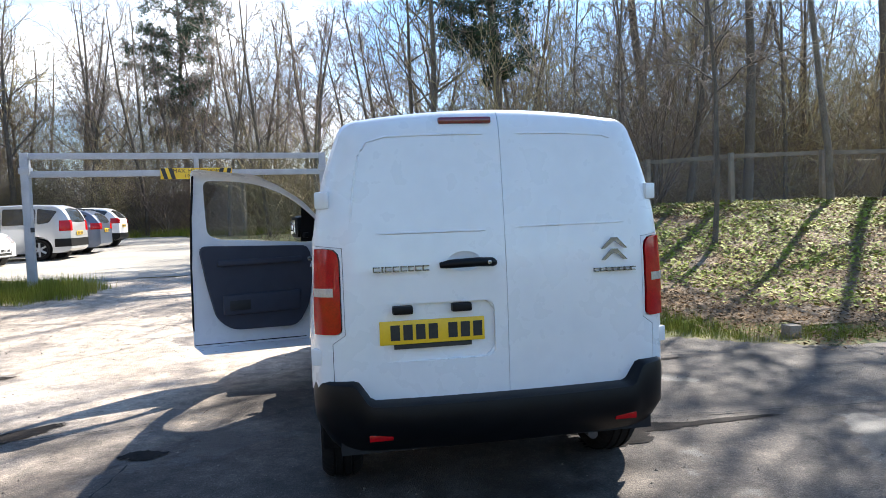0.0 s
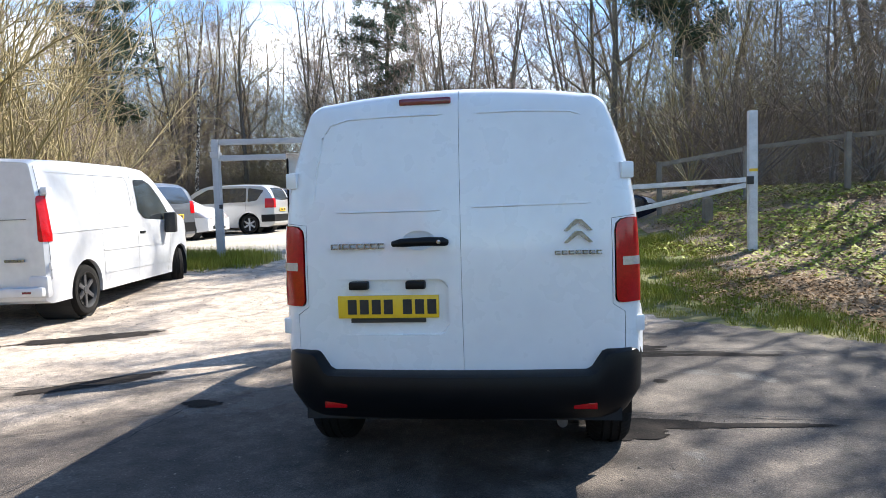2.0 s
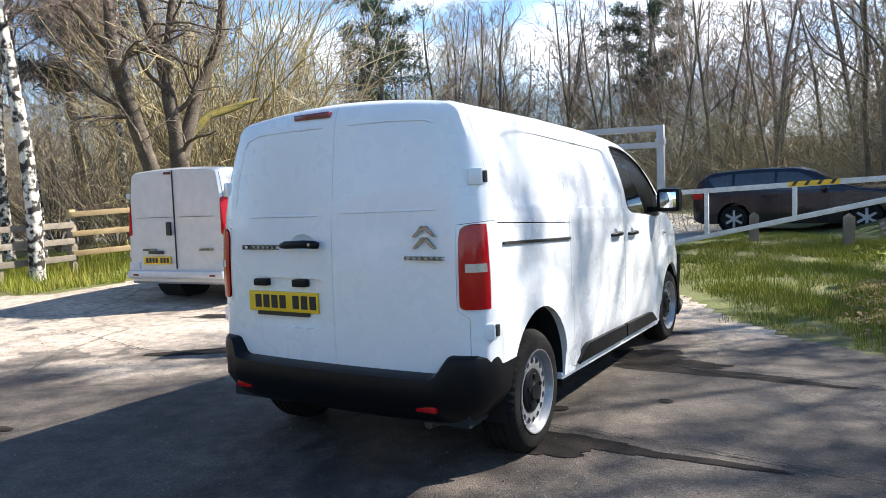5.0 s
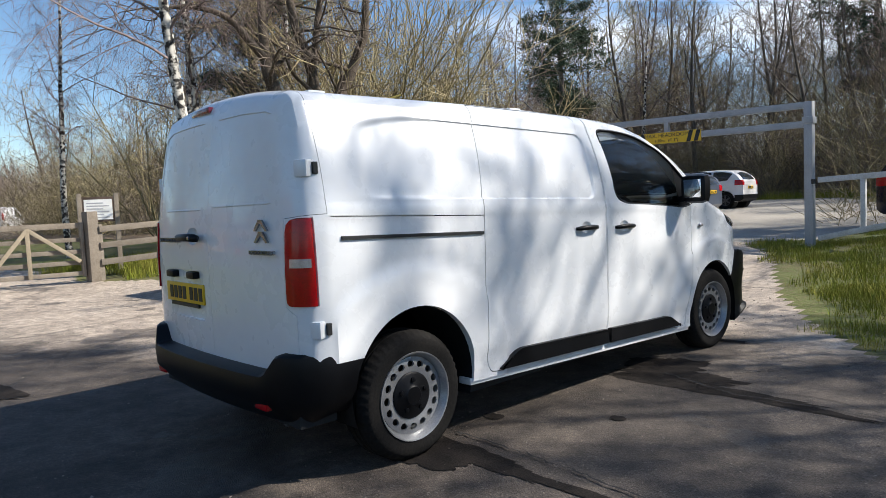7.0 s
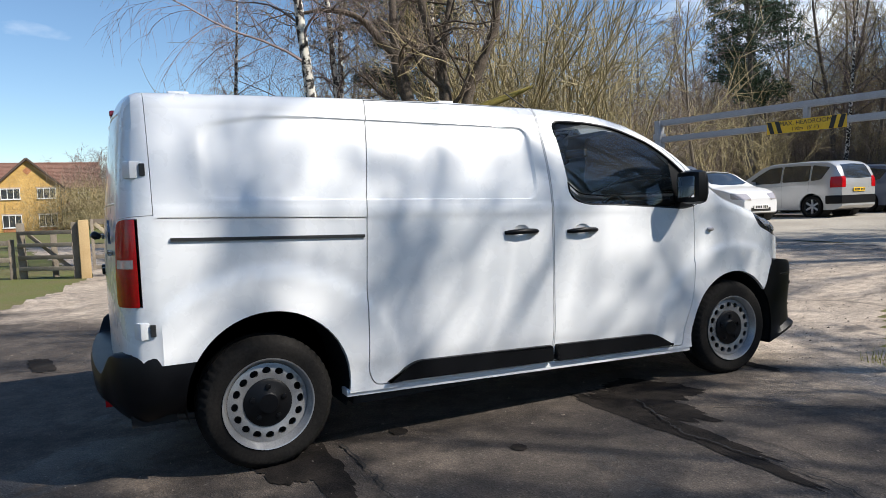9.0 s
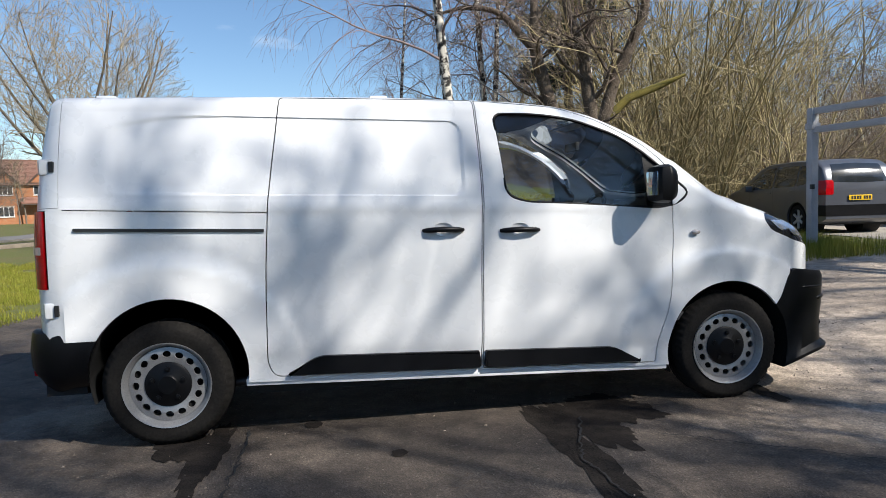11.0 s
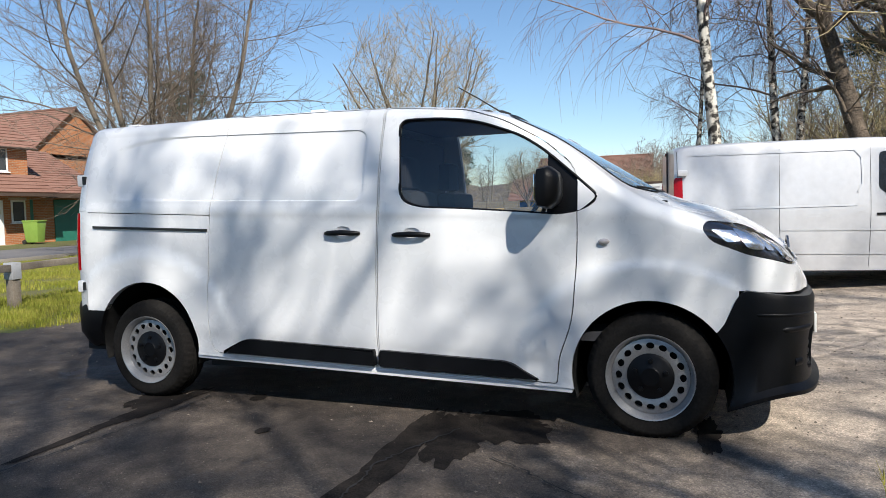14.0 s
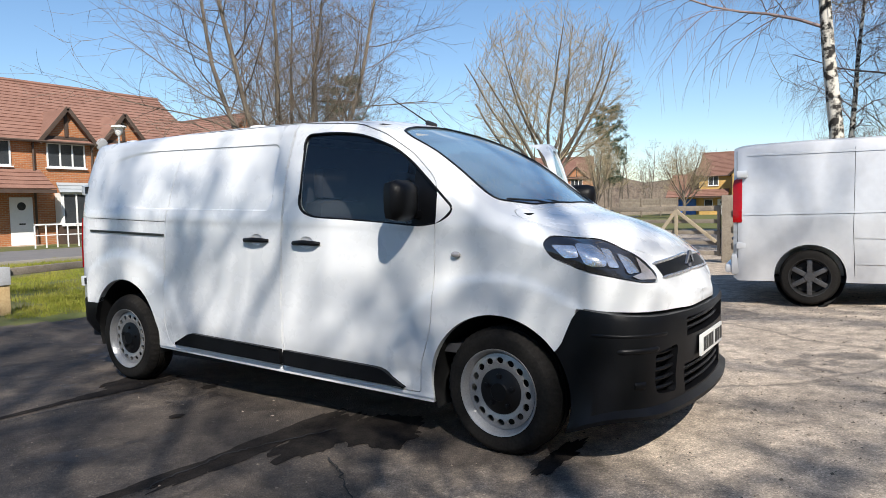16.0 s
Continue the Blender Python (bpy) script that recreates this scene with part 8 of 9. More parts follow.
OAK = [dict(seg=3, wander=0.04, up=0.0, taper=0.92, kids=3, start=0.45, angle=0.17, ratio=9.0, rr=0.66, rmin=0.08, shape=flat, lean=0.02),
       dict(seg=14, wander=0.13, up=2.6, taper=0.25, kids=12, start=0.33, angle=0.95, ratio=0.36, rr=0.34, rmin=0.025, shape=cone),
       dict(seg=8, wander=0.20, up=0.5, taper=0.22, kids=9, start=0.2, angle=0.85, ratio=0.42, rr=0.5, rmin=0.014, shape=flat),
       dict(seg=5, wander=0.26, up=0.15, taper=0.35, kids=5, start=0.15, angle=0.8, ratio=0.45, rr=0.5, rmin=0.008, shape=flat),
       dict(seg=3, wander=0.25, up=0.1, taper=0.4, kids=0, start=0, angle=0.6, ratio=0.5, rr=0.6, rmin=0.0055, shape=flat)]
BUSH = [dict(seg=1, wander=0.0, up=0.0, taper=1.0, kids=16, start=0.1, angle=0.55, ratio=16.0, rr=0.5, rmin=0.016, shape=flat),
        dict(seg=6, wander=0.14, up=0.30, taper=0.25, kids=9, start=0.15, angle=0.6, ratio=0.42, rr=0.5, rmin=0.008, shape=flat),
        dict(seg=4, wander=0.18, up=0.2, taper=0.35, kids=6, start=0.1, angle=0.65, ratio=0.5, rr=0.6, rmin=0.006, shape=flat),
        dict(seg=3, wander=0.2, up=0.1, taper=0.4, kids=0, start=0, angle=0.5, ratio=0.5, rr=0.6, rmin=0.005, shape=flat)]


def place(proto, x, y, rz, s=1.0, label="", slim=1.0, first=[]):
    """A copy of a tree at a place; the pattern tree itself takes the first place."""
    m = pose(x, y, gzf(x, y) - 0.05, 0, 0, rz) @ Matrix.Diagonal((s * slim, s * slim, s, 1))
    if proto.name not in first:
        first.append(proto.name)
        proto.matrix_basis = m
        o = proto
    else:
        o = copy_thing(proto, m)
        o.scale = (s * slim, s * slim, s)
    if label:
        o["label"] = label
    return o


TALL = [dict(WOOD[0], kids=17, start=0.42, ratio=0.27, rr=0.46, angle=0.85), dict(WOOD[1], kids=6, rmin=0.020, rr=0.58), dict(WOOD[2], kids=4, rmin=0.013), dict(WOOD[3], rmin=0.008)]
LIGHT = [dict(WOOD[0], kids=14, ratio=0.28, rr=0.42), dict(WOOD[1], seg=4, kids=5, rmin=0.014), dict(WOOD[2], seg=3, kids=5, rmin=0.010, ratio=0.6), dict(WOOD[3], seg=2, rmin=0.008)]
LBUSH = [dict(BUSH[0], kids=12), dict(BUSH[1], seg=4, kids=7, rmin=0.010), dict(BUSH[2], seg=3, kids=4, rmin=0.008), dict(BUSH[3], seg=2, rmin=0.006)]
trng = np.random.default_rng(11)
near_wood = [make_tree("bare_tree", 20 + i, 10.0, r, TALL, M_BARK, tw, "tall bare woodland tree with fine winter twigs", 2, "trees of the wood")
             for i, (r, tw) in enumerate(((0.095, M_TWIG), (0.11, M_TWIG), (0.085, M_TWIGOLIVE)))]
wood = [make_tree("bare_tree", 30 + i, 10.0, r, LIGHT, M_BARK, tw, "bare woodland tree in a dense winter wood", 2, "trees of the wood")
        for i, (r, tw) in enumerate(((0.12, M_TWIG), (0.13, M_TWIGOLIVE), (0.10, M_TWIG), (0.11, M_TWIGPINK)))]
bushes = [make_tree("bare_bush", 40 + i, h, 0.05, LBUSH, tw, tw, "dense bare shrub with thin stems", 2, "shrubs of the wood")
          for i, (h, tw) in enumerate(((0.20, M_TWIG), (0.26, M_TWIGOLIVE)))]
# wood on the bank, towards the sun: place, height, turn and pattern
for x, y, h, turn, k in ((16.5, 8.3, 17.1, 105, 2), (18.4, 16.5, 24.0, 35, 0), (11.5, 14.2, 17.4, 326, 0), (12.8, 22.2, 22.5, 334, 1), (15.9, 13.3, 18.9, 179, 2), (21.5, 16.0, 27.4, 155, 1), (9.6, 14.1, 10.1, 181, 1), (12.5, 5.2, 13.4, 20, 0),
                         (10.0, 6.4, 10.6, 85, 0), (6.9, 8.5, 6.9, 315, 0), (8.8, 4.9, 9.2, 192, 2), (11.5, 10.9, 12.3, 357, 2), (17.8, 5.0, 13, 40, 0), (16.8, 18.6, 11, 200, 0), (12.6, 19.0, 10, 80, 2), (10.0, 19.0, 10, 10, 0), (20.4, 7.0, 15, 0, 1),
                         (15.0, 20.4, 11, 300, 2), (7.6, 18.6, 9, 170, 2), (12.2, 17.0, 9, 220, 2), (14.4, 16.4, 9.5, 15, 0), (9.0, 16.8, 8.0, 310, 1), (22.5, 11.5, 14, 75, 2)):
    place(near_wood[k], x, y, turn, h / 10, "", 0.9)
for i in range(16):
    place(wood[i % 4], trng.uniform(2.5, 20), trng.uniform(20, 33), trng.uniform(0, 360), trng.uniform(0.95, 1.3))
for i in range(52):
    x = trng.uniform(-7, 34)
    y = 23 + trng.uniform(0, 22) + (10 if x < -1 else 0)
    place(wood[i % 4], x, y, trng.uniform(0, 360), trng.uniform(0.95, 1.45))
# behind the gravel car park
for i in range(64):
    x = trng.uniform(-62, -3)
    y = 39 + trng.uniform(0, 20) ** 1.0 + (5 if x < -35 else 0)
    place(wood[i % 4], x, y, trng.uniform(0, 360), trng.uniform(0.85, 1.12) * (1.38 if x > -33 else 1.0))
for i in range(20):
    place(wood[i % 4], trng.uniform(-40, -9), trng.uniform(38.5, 50), trng.uniform(0, 360), trng.uniform(1.3, 1.65))
# to the west, behind the silver van
for i in range(46):
    x, y = trng.uniform(-50, -17), trng.uniform(9, 33)
    place(wood[i % 4], x, y, trng.uniform(0, 360), trng.uniform(0.65, 1.0))
# far wood beyond the gate and behind the houses
for i in range(34):
    x, y = trng.uniform(-125, -84), trng.uniform(-8, 50)
    place(wood[i % 4], x, y, trng.uniform(0, 360), trng.uniform(0.75, 1.0))
for i in range(12):
    x, y = trng.uniform(-66, -34), trng.uniform(-56, -42)
    place(wood[i % 4], x, y, trng.uniform(0, 360), trng.uniform(0.8, 1.05))
for i in range(84):
    x, y = trng.uniform(-40, -12.5), trng.uniform(7.5, 30)
    if i > 34:
        x, y = trng.uniform(-55, 2), trng.uniform(37.5, 44)
    if i > 64:
        x, y = trng.uniform(4.5, 22), trng.uniform(13, 26)
    place(bushes[i % 2], x, y, trng.uniform(0, 360), trng.uniform(0.8, 1.4))

for i in range(46):
    x, y = trng.uniform(-86, -64), trng.uniform(-3, 16)
    place(wood[(3, 0, 3)[i % 3]], x, y, trng.uniform(0, 360), trng.uniform(0.5, 0.8), "bare reddish-brown tree far beyond the gate")
for i in range(26):
    place(wood[i % 4], trng.uniform(-112, -74), trng.uniform(-34, -16), trng.uniform(0, 360), trng.uniform(0.6, 0.9), "bare winter tree behind the far houses")
round_tree = make_tree("round_tree", 61, 2.4, 0.16, ROUND, M_BARK, M_TWIGPALE, "round-crowned bare tree on the green", keep=(4.15, 2.45, 2.75))
place(round_tree, -23.4, -7.4, 30, 1.46)
multi = make_tree("multi_stem_tree", 62, 0.75, 0.20, MULTI, M_BARK, M_TWIG, "bare tree with several slender stems and fine twigs", 2)
place(multi, -10.6, -9.9, 20, 1.0)
place(multi, -19.8, -18.4, 140, 0.95, "large bare tree with spreading stems beside the road")
place(round_tree, -45.0, -13.5, 120, 1.0, "bare tree with pale stems across the green", 0.8)
place(round_tree, -52.0, -9.0, 200, 0.9, "slender bare tree near the far houses")
place(multi, -33.5, -15.5, 80, 0.5, "small bare tree by the houses")
birch = make_tree("birch_tree", 63, 15.5, 0.155, BIRCH, M_BIRCH, M_TWIGPINK, "silver birch with white bark and drooping twigs", 1)
place(birch, -11.2, 4.1, 180, 1.0)
for x, y, s in ((-13.6, 5.6, 0.8), (-16.5, 6.4, 0.85), (-20.0, 3.8, 0.7), (-15.2, 9.0, 0.9), (-20.0, 37.0, 0.9), (-28.0, 39.0, 0.9)):
    place(birch, x, y, trng.uniform(0, 360), s)


def aim(segs, base, d, lvl):
    """Turns branch segments grown upwards into direction d at base."""
    q = np.array(Vector((0, 0, 1)).rotation_difference(Vector(d)).to_matrix())
    return [(l + lvl, base + q @ p0, base + q @ p1, ra, rb) for l, p0, p1, ra, rb in segs]


def gnarled_oak(at, stems, seed, mossy=None):
    """A bare oak with a few crooked stems, each given by (across, up, radius) points; across runs along the fence."""
    rng = np.random.default_rng(seed)
    t = thing("oak_tree", (*at, gzf(*at) - 0.05), 0, "gnarled bare oak with crooked stems and twisting twigs", "tree")
    side, back = np.array([0.25, 0.968, 0.0]), np.array([-0.968, 0.25, 0.0])
    big, small = [], []

    def stem(path, kids):
        p = np.array([side * a + np.array([0, 0, z]) for a, z, r in path])
        rad = np.array([r for a, z, r in path])
        s = np.r_[0, np.cumsum(np.linalg.norm(np.diff(p, axis=0), axis=1))]
        n = int(s[-1] / 0.22)
        u = np.linspace(0, s[-1], n + 1)
        q = np.stack([np.interp(u, s, p[:, k]) for k in range(3)], 1)
        for _ in range(2):
            q[1:-1] = 0.5 * q[1:-1] + 0.25 * (q[:-2] + q[2:])
        q += np.cumsum(rng.normal(0, 0.012, q.shape), 0) * np.minimum(1, u / 1.5)[:, None]
        rr = np.interp(u, s, rad) * (1 + 0.06 * np.sin(u * 5 + seed))
        for i in range(n):
            big.append((0, q[i], q[i + 1], rr[i], rr[i + 1]))
        for k in range(kids):
            f = 0.25 + 0.75 * (k + rng.uniform(0, 0.9)) / kids
            i = min(n - 1, int(f * n))
            ax = unit(q[i + 1] - q[i])
            a = rng.uniform(0, 6.28)
            d = unit(side * math.cos(a) + back * math.sin(a) + ax * rng.uniform(0.1, 0.9))
            sub_ = grow_tree(rng, rng.uniform(1.3, 2.9) * (1.15 - 0.5 * f), max(0.02, rr[i] * rng.uniform(0.25, 0.42)), OAK[2:])
            for g in aim(sub_, q[i], d, 1):
                (big if g[0] == 1 else small).append(g)

    for path, kids in stems:
        stem(path, kids)
    link("trunk", seg_mesh("trunk", big, 8), M_OAKBARK, t)
    link("crown", seg_mesh("crown", small, 3), M_TWIG, t)
    if mossy:
        part("mossy_limb", tube([tuple(side * a + np.array([0, 0, z])) for a, z, r in mossy], [r for a, z, r in mossy], 9), M_MOSS, t, "broken limb covered in yellow moss", 60)
    return t


OAK = [dict(o) for o in OAK]
OAK[2].update(lean=0.05, kids=8)
gnarled_oak((-11.0, 6.75), [([(0.30, 0, 0.22), (0.05, 1.6, 0.19), (-0.05, 2.3, 0.18), (-0.42, 3.8, 0.165), (-0.76, 4.7, 0.15), (-0.70, 5.4, 0.11), (-0.72, 6.6, 0.09), (-0.5, 8.2, 0.06), (-0.6, 9.6, 0.03)], 13),
                            ([(-0.76, 4.7, 0.11), (-1.15, 5.1, 0.09), (-1.5, 5.55, 0.08), (-2.3, 5.75, 0.06), (-3.1, 5.6, 0.03)], 9)], 5)
gnarled_oak((-10.95, 7.45), [([(0.0, 0, 0.25), (-0.02, 2.2, 0.20), (-0.10, 3.3, 0.16), (-0.21, 4.5, 0.14), (-0.55, 5.4, 0.11), (-0.75, 6.5, 0.08), (-1.1, 8.2, 0.05), (-1.0, 9.4, 0.02)], 12),
                             ([(-0.02, 2.1, 0.17), (0.13, 2.9, 0.16), (0.44, 3.9, 0.14), (1.05, 5.2, 0.12), (1.15, 5.8, 0.10), (1.3, 7.2, 0.07), (1.1, 9.0, 0.03)], 12),
                             ([(-0.21, 4.5, 0.10), (-0.12, 5.2, 0.09), (0.05, 6.4, 0.07), (-0.05, 8.0, 0.03)], 8)], 9,
            [(0.10, 2.65, 0.12), (0.28, 2.95, 0.11), (0.76, 3.42, 0.10), (1.45, 3.66, 0.085), (2.1, 3.92, 0.03)])
for x, y, k in ((-13.6, 10.2, 1.7), (-14.8, 11.4, 1.9), (-13.2, 12.0, 1.6), (-16.0, 10.4, 1.8), (-15.4, 13.2, 2.0), (-17.2, 12.2, 1.9), (-12.4, 13.8, 1.5)):
    place(bushes[1], x, y, trng.uniform(0, 360), k, "tall dense olive thicket behind the oaks")


def pine(name, seed, height, label):
    """A conifer with clumps of needles on whorled limbs."""
    rng = np.random.default_rng(seed)
    t = thing(name, (0, 0, 0), 0, label, "tree")
    segs, tufts = [], []
    q = np.zeros(3)
    n = 14
    for i in range(n):
        q2 = q + np.array([rng.normal(0, 0.05), rng.normal(0, 0.05), height / n])
        segs.append((0, q.copy(), q2.copy(), 0.24 * (1 - i / n) + 0.03, 0.24 * (1 - (i + 1) / n) + 0.03))
        if i >= 4:
            for k in range(7):
                a = rng.uniform(0, 6.28)
                L = (0.30 + 0.70 * math.sin(math.pi * min(1, (i - 3) / (n - 3) * 0.95))) * height * 0.17 * rng.uniform(0.7, 1.3)
                d = unit(np.array([math.cos(a), math.sin(a), rng.uniform(-0.05, 0.5)]))
                p = q2 + np.array([0, 0, rng.uniform(-0.5, 0.2)])
                e = p + d * L
                segs.append((1, p, e, 0.05, 0.015))
                for f in np.linspace(0.35, 1.05, 8):
                    c = p + d * L * f + rng.normal(0, 0.22, 3)
                    tufts.append(c)
        q = q2
    link("trunk", seg_mesh("trunk", segs, 6), M_BARK, t)
    V, F = [], []
    for c in tufts:
        for k in range(46):
            d = unit(rng.normal(0, 1, 3) + np.array([0, 0, 0.4]))
            s = unit(np.cross(d, rng.normal(0, 1, 3)))
            L, w = rng.uniform(0.18, 0.42), 0.028
            b = c + rng.normal(0, 0.16, 3)
            i = len(V)
            V += [b - s * w, b + s * w, b + d * L]
            F.append((i, i + 1, i + 2))
    me = bpy.data.meshes.new("needles")
    me.from_pydata([tuple(v) for v in V], [], F)
    link("needles", me, M_NEEDLE, t, "dark green needle clumps")
    return t


pt = pine("pine_tree", 81, 17.5, "tall dark green pine above the bare wood")
place(pt, -23.5, 33.5, 0, 1.0)
place(pt, -9.5, 48.0, 120, 1.1)
place(pt, -18.5, 9.8, 200, 0.85, "dark pine behind the oak")
place(pt, -36.0, -30.0, 60, 0.62, "dark green conifer beside the houses")
place(pt, -56.0, -16.5, 60, 0.55, "dark green conifer beside the houses")
place(pt, 6.0, 21.0, 20, 0.85, "dark pine in the wood on the bank")


# low growth: one patch built once and laid out many times
def blade_patch(name, rng, size, count, h0, h1, w, material, lean=0.5, flat_leaf=False):
    V, F = np.empty((count * 3, 3)), np.arange(count * 3).reshape(-1, 3)
    P = rng.uniform(-size / 2, size / 2, (count, 2))
    a = rng.uniform(0, 6.28, count)
    L = rng.uniform(h0, h1, count)
    dx, dy = np.cos(a), np.sin(a)
    if flat_leaf:
        up = rng.uniform(-0.2, 0.7, count)
        V[0::3] = np.c_[P[:, 0], P[:, 1], rng.uniform(0.0, 0.05, count)]
        V[1::3] = V[0::3] + np.c_[dx * L, dy * L, up * L]
        V[2::3] = V[0::3] + np.c_[dx * L * 0.4 - dy * L * 0.7, dy * L * 0.4 + dx * L * 0.7, up * L * 0.6]
    else:
        V[0::3] = np.c_[P[:, 0] - dy * w, P[:, 1] + dx * w, np.full(count, -0.02)]
        V[1::3] = np.c_[P[:, 0] + dy * w, P[:, 1] - dx * w, np.full(count, -0.02)]
        k = rng.uniform(0, lean, count)
        V[2::3] = np.c_[P[:, 0] + dx * L * k, P[:, 1] + dy * L * k, L]
    me = bpy.data.meshes.new(name)
    me.from_pydata(V.tolist(), [], F.tolist())
    me.materials.append(material)
    return me


grng = np.random.default_rng(5)
in_asphalt, in_gravel, in_road = inside(ASPHALT), inside(GRAVELP), inside(ROADP)


def scatter(name, meshes, pts, label, category, smin=0.8, smax=1.25):
    for i, (x, y) in enumerate(pts):
        o = new(name, meshes[i % len(meshes)])
        e = 0.5
        sx, sy = (gzf(x + e, y) - gzf(x - e, y)) / (2 * e), (gzf(x, y + e) - gzf(x, y - e)) / (2 * e)
        tilt = Vector((0, 0, 1)).rotation_difference(Vector((-sx, -sy, 1)).normalized()).to_matrix().to_4x4()
        s = grng.uniform(smin, smax)
        o.matrix_world = Matrix.Translation((x, y, gzf(x, y))) @ tilt @ pose(0, 0, 0, 0, 0, grng.uniform(0, 360)) @ Matrix.Diagonal((s, s, s, 1))
        tagged(o, label, category, kind="stuff")


def free(pts, margin=0.0):
    a = np.array(pts)
    bad = in_gravel(a[:, 0], a[:, 1]) | in_road(a[:, 0], a[:, 1])
    for dx, dy in ((0, 0), (margin, 0), (-margin, 0), (0, margin), (0, -margin)):
        bad |= in_asphalt(a[:, 0] + dx, a[:, 1] + dy)
    return [tuple(p) for p, b in zip(pts, bad) if not b]


grass = [blade_patch("grass", grng, 1.5, 2000, 0.03, 0.11, 0.004, M_BLADE, 0.8) for _ in range(3)]
tall = [blade_patch("tall_grass", grng, 1.2, 900, 0.10, 0.34, 0.005, M_BLADE, 0.6) for _ in range(2)]
leaves = [blade_patch("dead_leaves", grng, 1.6, 1500, 0.02, 0.055, 0.01, M_LEAF, 0.5, True) for _ in range(3)]
ivy = [blade_patch("ground_ivy", grng, 1.4, 700, 0.03, 0.08, 0.01, M_IVY, 0.5, True) for _ in range(2)]
g1 = [(x + grng.uniform(-0.5, 0.5), y + grng.uniform(-0.5, 0.5)) for x in np.arange(-2.5, 7, 1.15) for y in np.arange(2.6, 14, 1.15)]


def low_side(p):
    """Grass keeps to the foot of the bank and to a strip along the asphalt."""
    x, y = np.array([p[0] - 0.45, p[0] - 0.3, p[0]]), np.array([p[1], p[1] - 0.6, p[1] - 0.6])
    return p[0] < 3.5 + 0.08 * (p[1] - 5) or bool(in_asphalt(x, y).any())


scatter("grass", grass, [p for i, p in enumerate(free(g1, 0.5)) if i % 3 and low_side(p)], "short rough green grass", "grass", 0.45, 0.7)
g2 = [(x + grng.uniform(-0.5, 0.5), y + grng.uniform(-0.5, 0.5)) for x in np.arange(-15, 4, 1.3) for y in np.arange(-15.5, -3.5, 1.3)]
tuft = [blade_patch("grass", grng, 0.6, 420, 0.03, 0.11, 0.004, M_BLADE, 0.9) for _ in range(3)]
g4 = [(grng.uniform(-2, 7), grng.uniform(2.4, 11)) for _ in range(420)]
scatter("grass", tuft, [p for p in free(g4, 0.16) if low_side(p)], "uneven tufts of bright grass", "grass", 0.6, 1.4)
g5 = [(grng.uniform(-14, 4), grng.uniform(-6.5, -3.4)) for _ in range(260)]
scatter("grass", tuft, free(g5, 0.16), "uneven tufts of bright grass", "grass", 0.6, 1.2)
scatter("grass", grass, free(g2, 0.5), "mown sunny green grass", "grass", 0.7, 1.0)
g3 = [(x + grng.uniform(-0.4, 0.4), y + grng.uniform(-0.4, 0.4)) for x in np.arange(-14.5, -6, 1.1) for y in np.arange(2.2, 11, 1.1)]
scatter("tall_grass", tall, [p for p in free(g3, 0.45) if not (-7.2 < p[0] < -4.9 and 3 < p[1] < 8.2)], "long tufted grass under the fence", "grass", 0.7, 1.2)
scatter("tall_grass", tall, [(LP[0] + dx, LP[1] + dy) for dx, dy in ((0, 0), (-0.7, 0.1), (0.5, -0.4), (-0.6, -0.9), (0.1, -0.9), (-1.4, 0.0), (-1.2, -0.8), (0.2, 0.6), (0.3, -0.1), (-0.3, -0.4), (-0.3, 0.3), (0.6, 0.1), (-0.9, -0.4), (0.0, -0.6))], "bright tuft of long grass round a post", "grass", 0.7, 1.0)
scatter("tall_grass", tall, free([(x + grng.uniform(-1, 1), 37.5 + 0.06 * x + grng.uniform(-0.5, 0.8)) for x in np.arange(-40, 0, 1.6)]), "dry long grass at the wood's edge", "grass", 1.2, 1.8)
b1 = [(x + grng.uniform(-0.5, 0.5), y + grng.uniform(-0.5, 0.5)) for x in np.arange(3.2, 14, 1.1) for y in np.arange(1.6, 15, 1.1)]
bank_pts = [p for p in free(b1, 0.5) if p[0] * 0.55 + p[1] * 0.45 > 3.6 and p[0] > 3.3]
scatter("dead_leaves", leaves, bank_pts, "fallen brown leaves on the bank", "leaf litter", 0.8, 1.3)
scatter("ground_ivy", ivy, [p for i, p in enumerate(bank_pts) if i % 5 and p[0] * 0.55 + p[1] * 0.45 > 5.0], "low green ivy and bramble leaves", "undergrowth", 0.8, 1.5)


def thicket(name, rng, size, height, count, material, spread=0.55, thin=1.0):
    """A tangle of thin standing stems."""
    V, F = np.empty((count * 4, 3)), np.arange(count * 4).reshape(-1, 4)
    P = np.c_[rng.uniform(-size / 2, size / 2, count), rng.uniform(-size / 3, size / 3, count), rng.uniform(0, 1, count) ** 1.4 * height * 0.75]
    d = rng.normal(0, spread, (count, 3)) + np.array([0, 0, 0.8])
    d /= np.linalg.norm(d, axis=1, keepdims=True)
    L = rng.uniform(0.4, 1.5, count)[:, None]
    s = np.cross(d, rng.normal(0, 1, (count, 3)))
    s = s / np.linalg.norm(s, axis=1, keepdims=True) * rng.uniform(0.006, 0.015, count)[:, None] * thin
    E = P + d * L
    V[0::4], V[1::4], V[2::4], V[3::4] = P - s, P + s, E + s * 0.4, E - s * 0.4
    me = bpy.data.meshes.new(name)
    me.from_pydata(V.tolist(), [], F.tolist())
    me.materials.append(material)
    return me


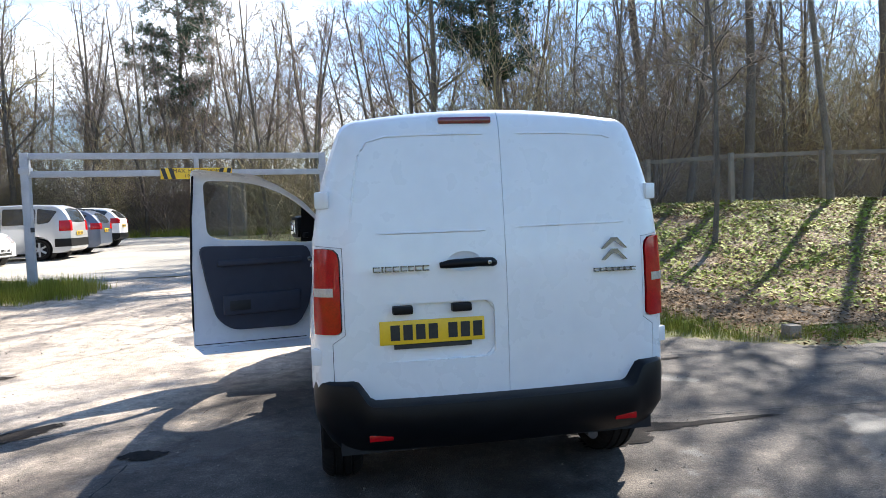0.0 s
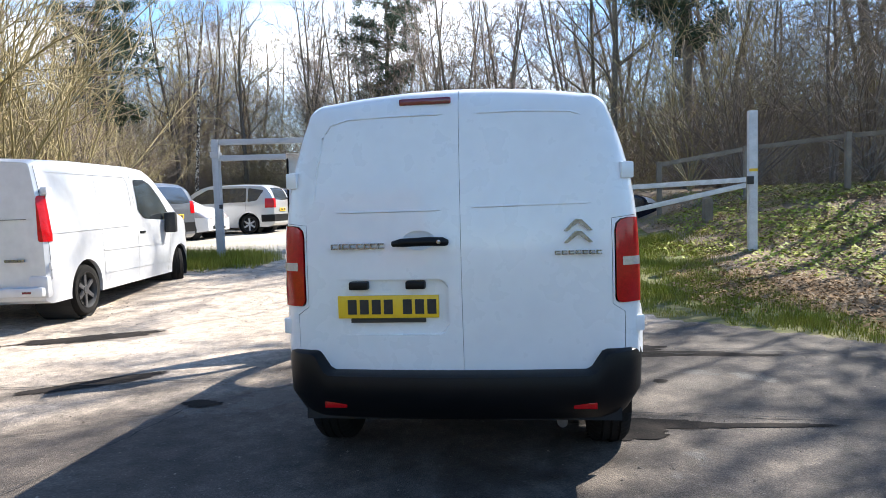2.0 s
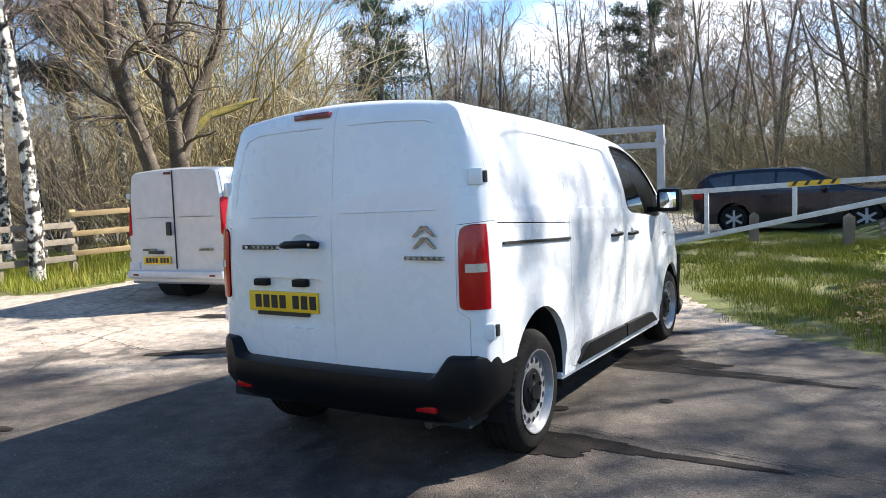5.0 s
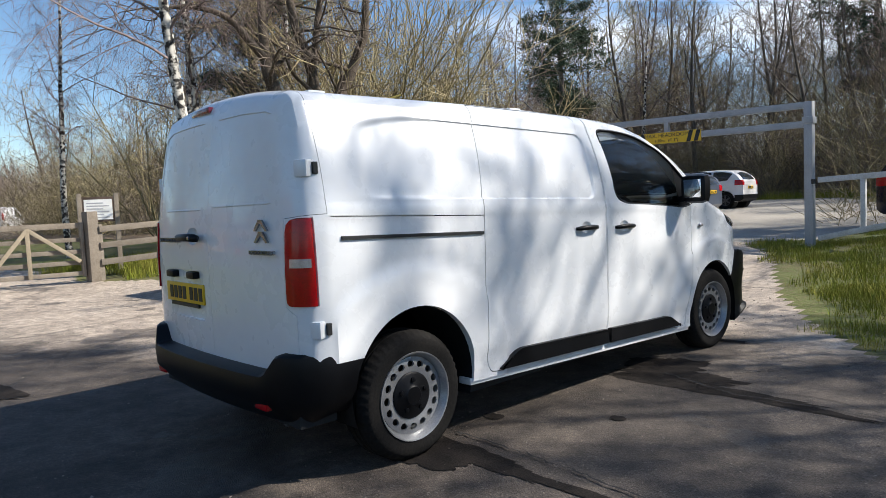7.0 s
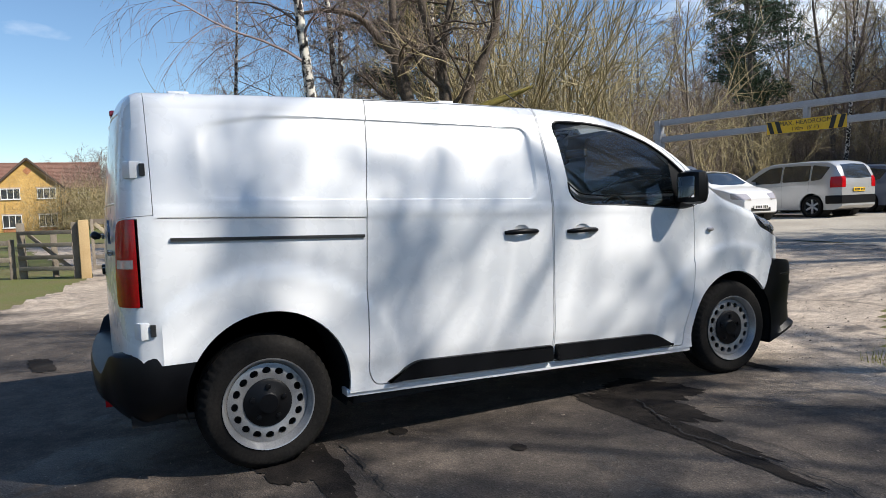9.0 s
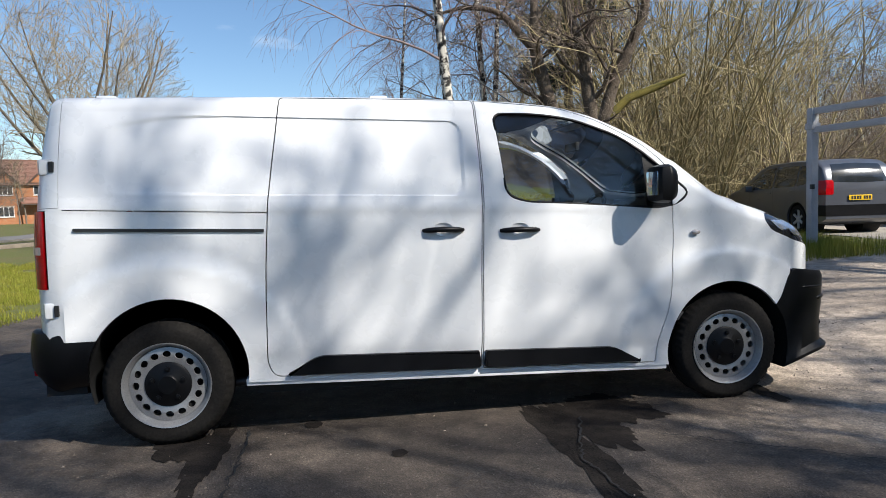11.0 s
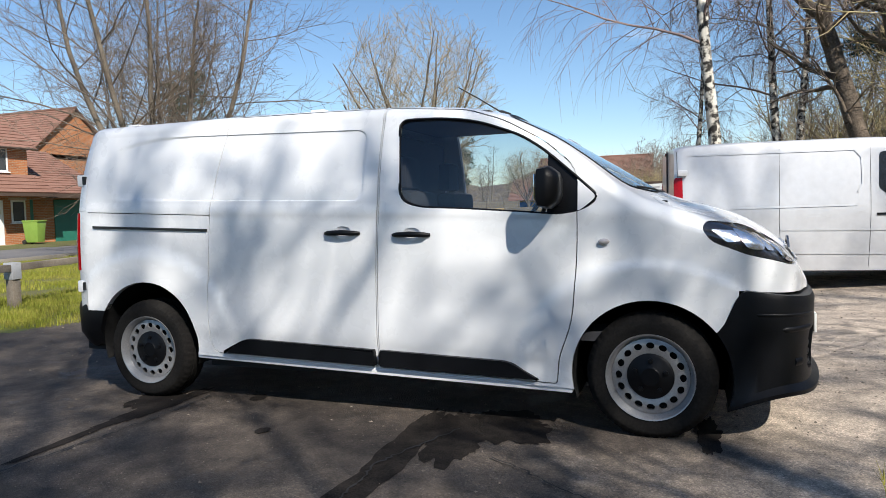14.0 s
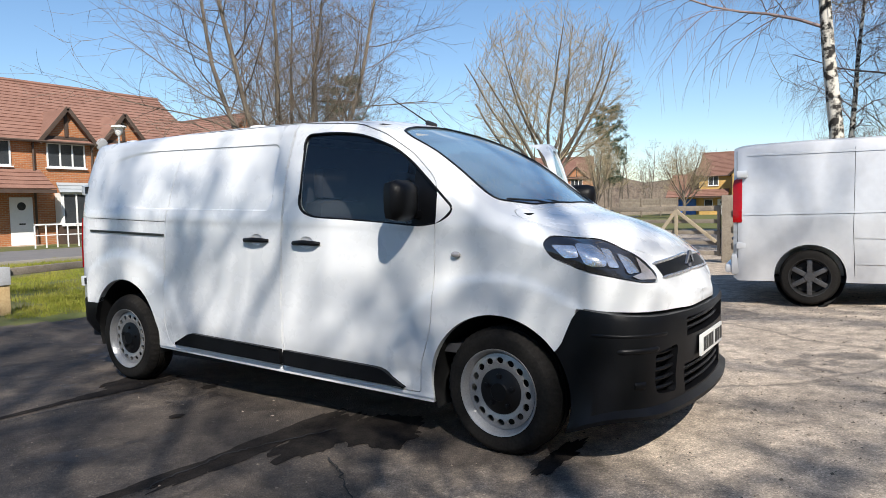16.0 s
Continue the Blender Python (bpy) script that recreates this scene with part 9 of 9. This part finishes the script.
tall_scrub = [thicket("scrub", grng, 10, 9.5, 4600, m, 0.62, 0.5) for m in (M_TWIG, M_TWIGOLIVE, M_TWIGPINK)]
scrub = [thicket("scrub", grng, 7, h, 2700, m, 0.8, 0.65) for h, m in ((4.5, M_TWIG), (3.5, M_TWIGOLIVE), (5.5, M_TWIG), (4.0, M_TWIGOLIVE))]
sp = [(x, y) for x, y in zip(grng.uniform(-46, -12.8, 46), grng.uniform(7.8, 30, 46))] + [(x, 40 + grng.uniform(0, 5)) for x in np.arange(-62, 3, 2.2)] + []
sp += [(x, y) for x, y in zip(grng.uniform(1, 30, 34), grng.uniform(17, 40, 34))] + [(grng.uniform(-110, -76), y) for y in np.arange(-6, 50, 1.4)] + [(grng.uniform(-74, -63), y) for y in np.arange(-2, 16, 0.8)]
sp += [(x, y) for x, y in zip(grng.uniform(20, 30, 6), grng.uniform(3, 18, 6))]
scatter("scrub", scrub, free(sp), "dense tangle of bare brown undergrowth", "undergrowth", 0.9, 1.4)
scatter("scrub", tall_scrub, [(x, 43 + grng.uniform(0, 4)) for x in np.arange(-44, -6, 2.6)], "tall tangle of bare brown saplings", "undergrowth", 1.05, 1.3)
scatter("scrub", tall_scrub, [(x, 48 + grng.uniform(0, 7)) for x in np.arange(-54, 3, 2.2)] + [(x, 24 + grng.uniform(0, 9)) for x in np.arange(7, 24, 3.0)] + [(x, y) for x, y in zip(grng.uniform(-48, -24, 8), grng.uniform(14, 32, 8))], "tall tangle of bare brown saplings", "undergrowth", 0.9, 1.35)
# far wooded rise that closes the view
bm = bmesh.new()
prev = None
for a in np.linspace(-0.5, 2 * math.pi - 0.5, 160):
    r = 150 + 12 * math.sin(3 * a) + 6 * math.sin(11 * a)
    x, y = r * math.cos(a), r * math.sin(a)
    hgt = 9.0 + 2.2 * math.sin(9 * a) + 1.6 * math.sin(23 * a + 1) + 1.0 * math.sin(57 * a)
    cur = [bm.verts.new((x, y, -3)), bm.verts.new((x * 1.02, y * 1.02, hgt * 0.7)), bm.verts.new((x * 1.06, y * 1.06, hgt)), bm.verts.new((x * 1.4, y * 1.4, hgt * 0.9))]
    if prev:
        for i in range(3):
            bm.faces.new((prev[i], cur[i], cur[i + 1], prev[i + 1]))
    prev = cur
tagged(part("backdrop", bm, M_FARWOOD, None, "", 60), "far brown winter woodland on the skyline", "woodland", kind="structure")
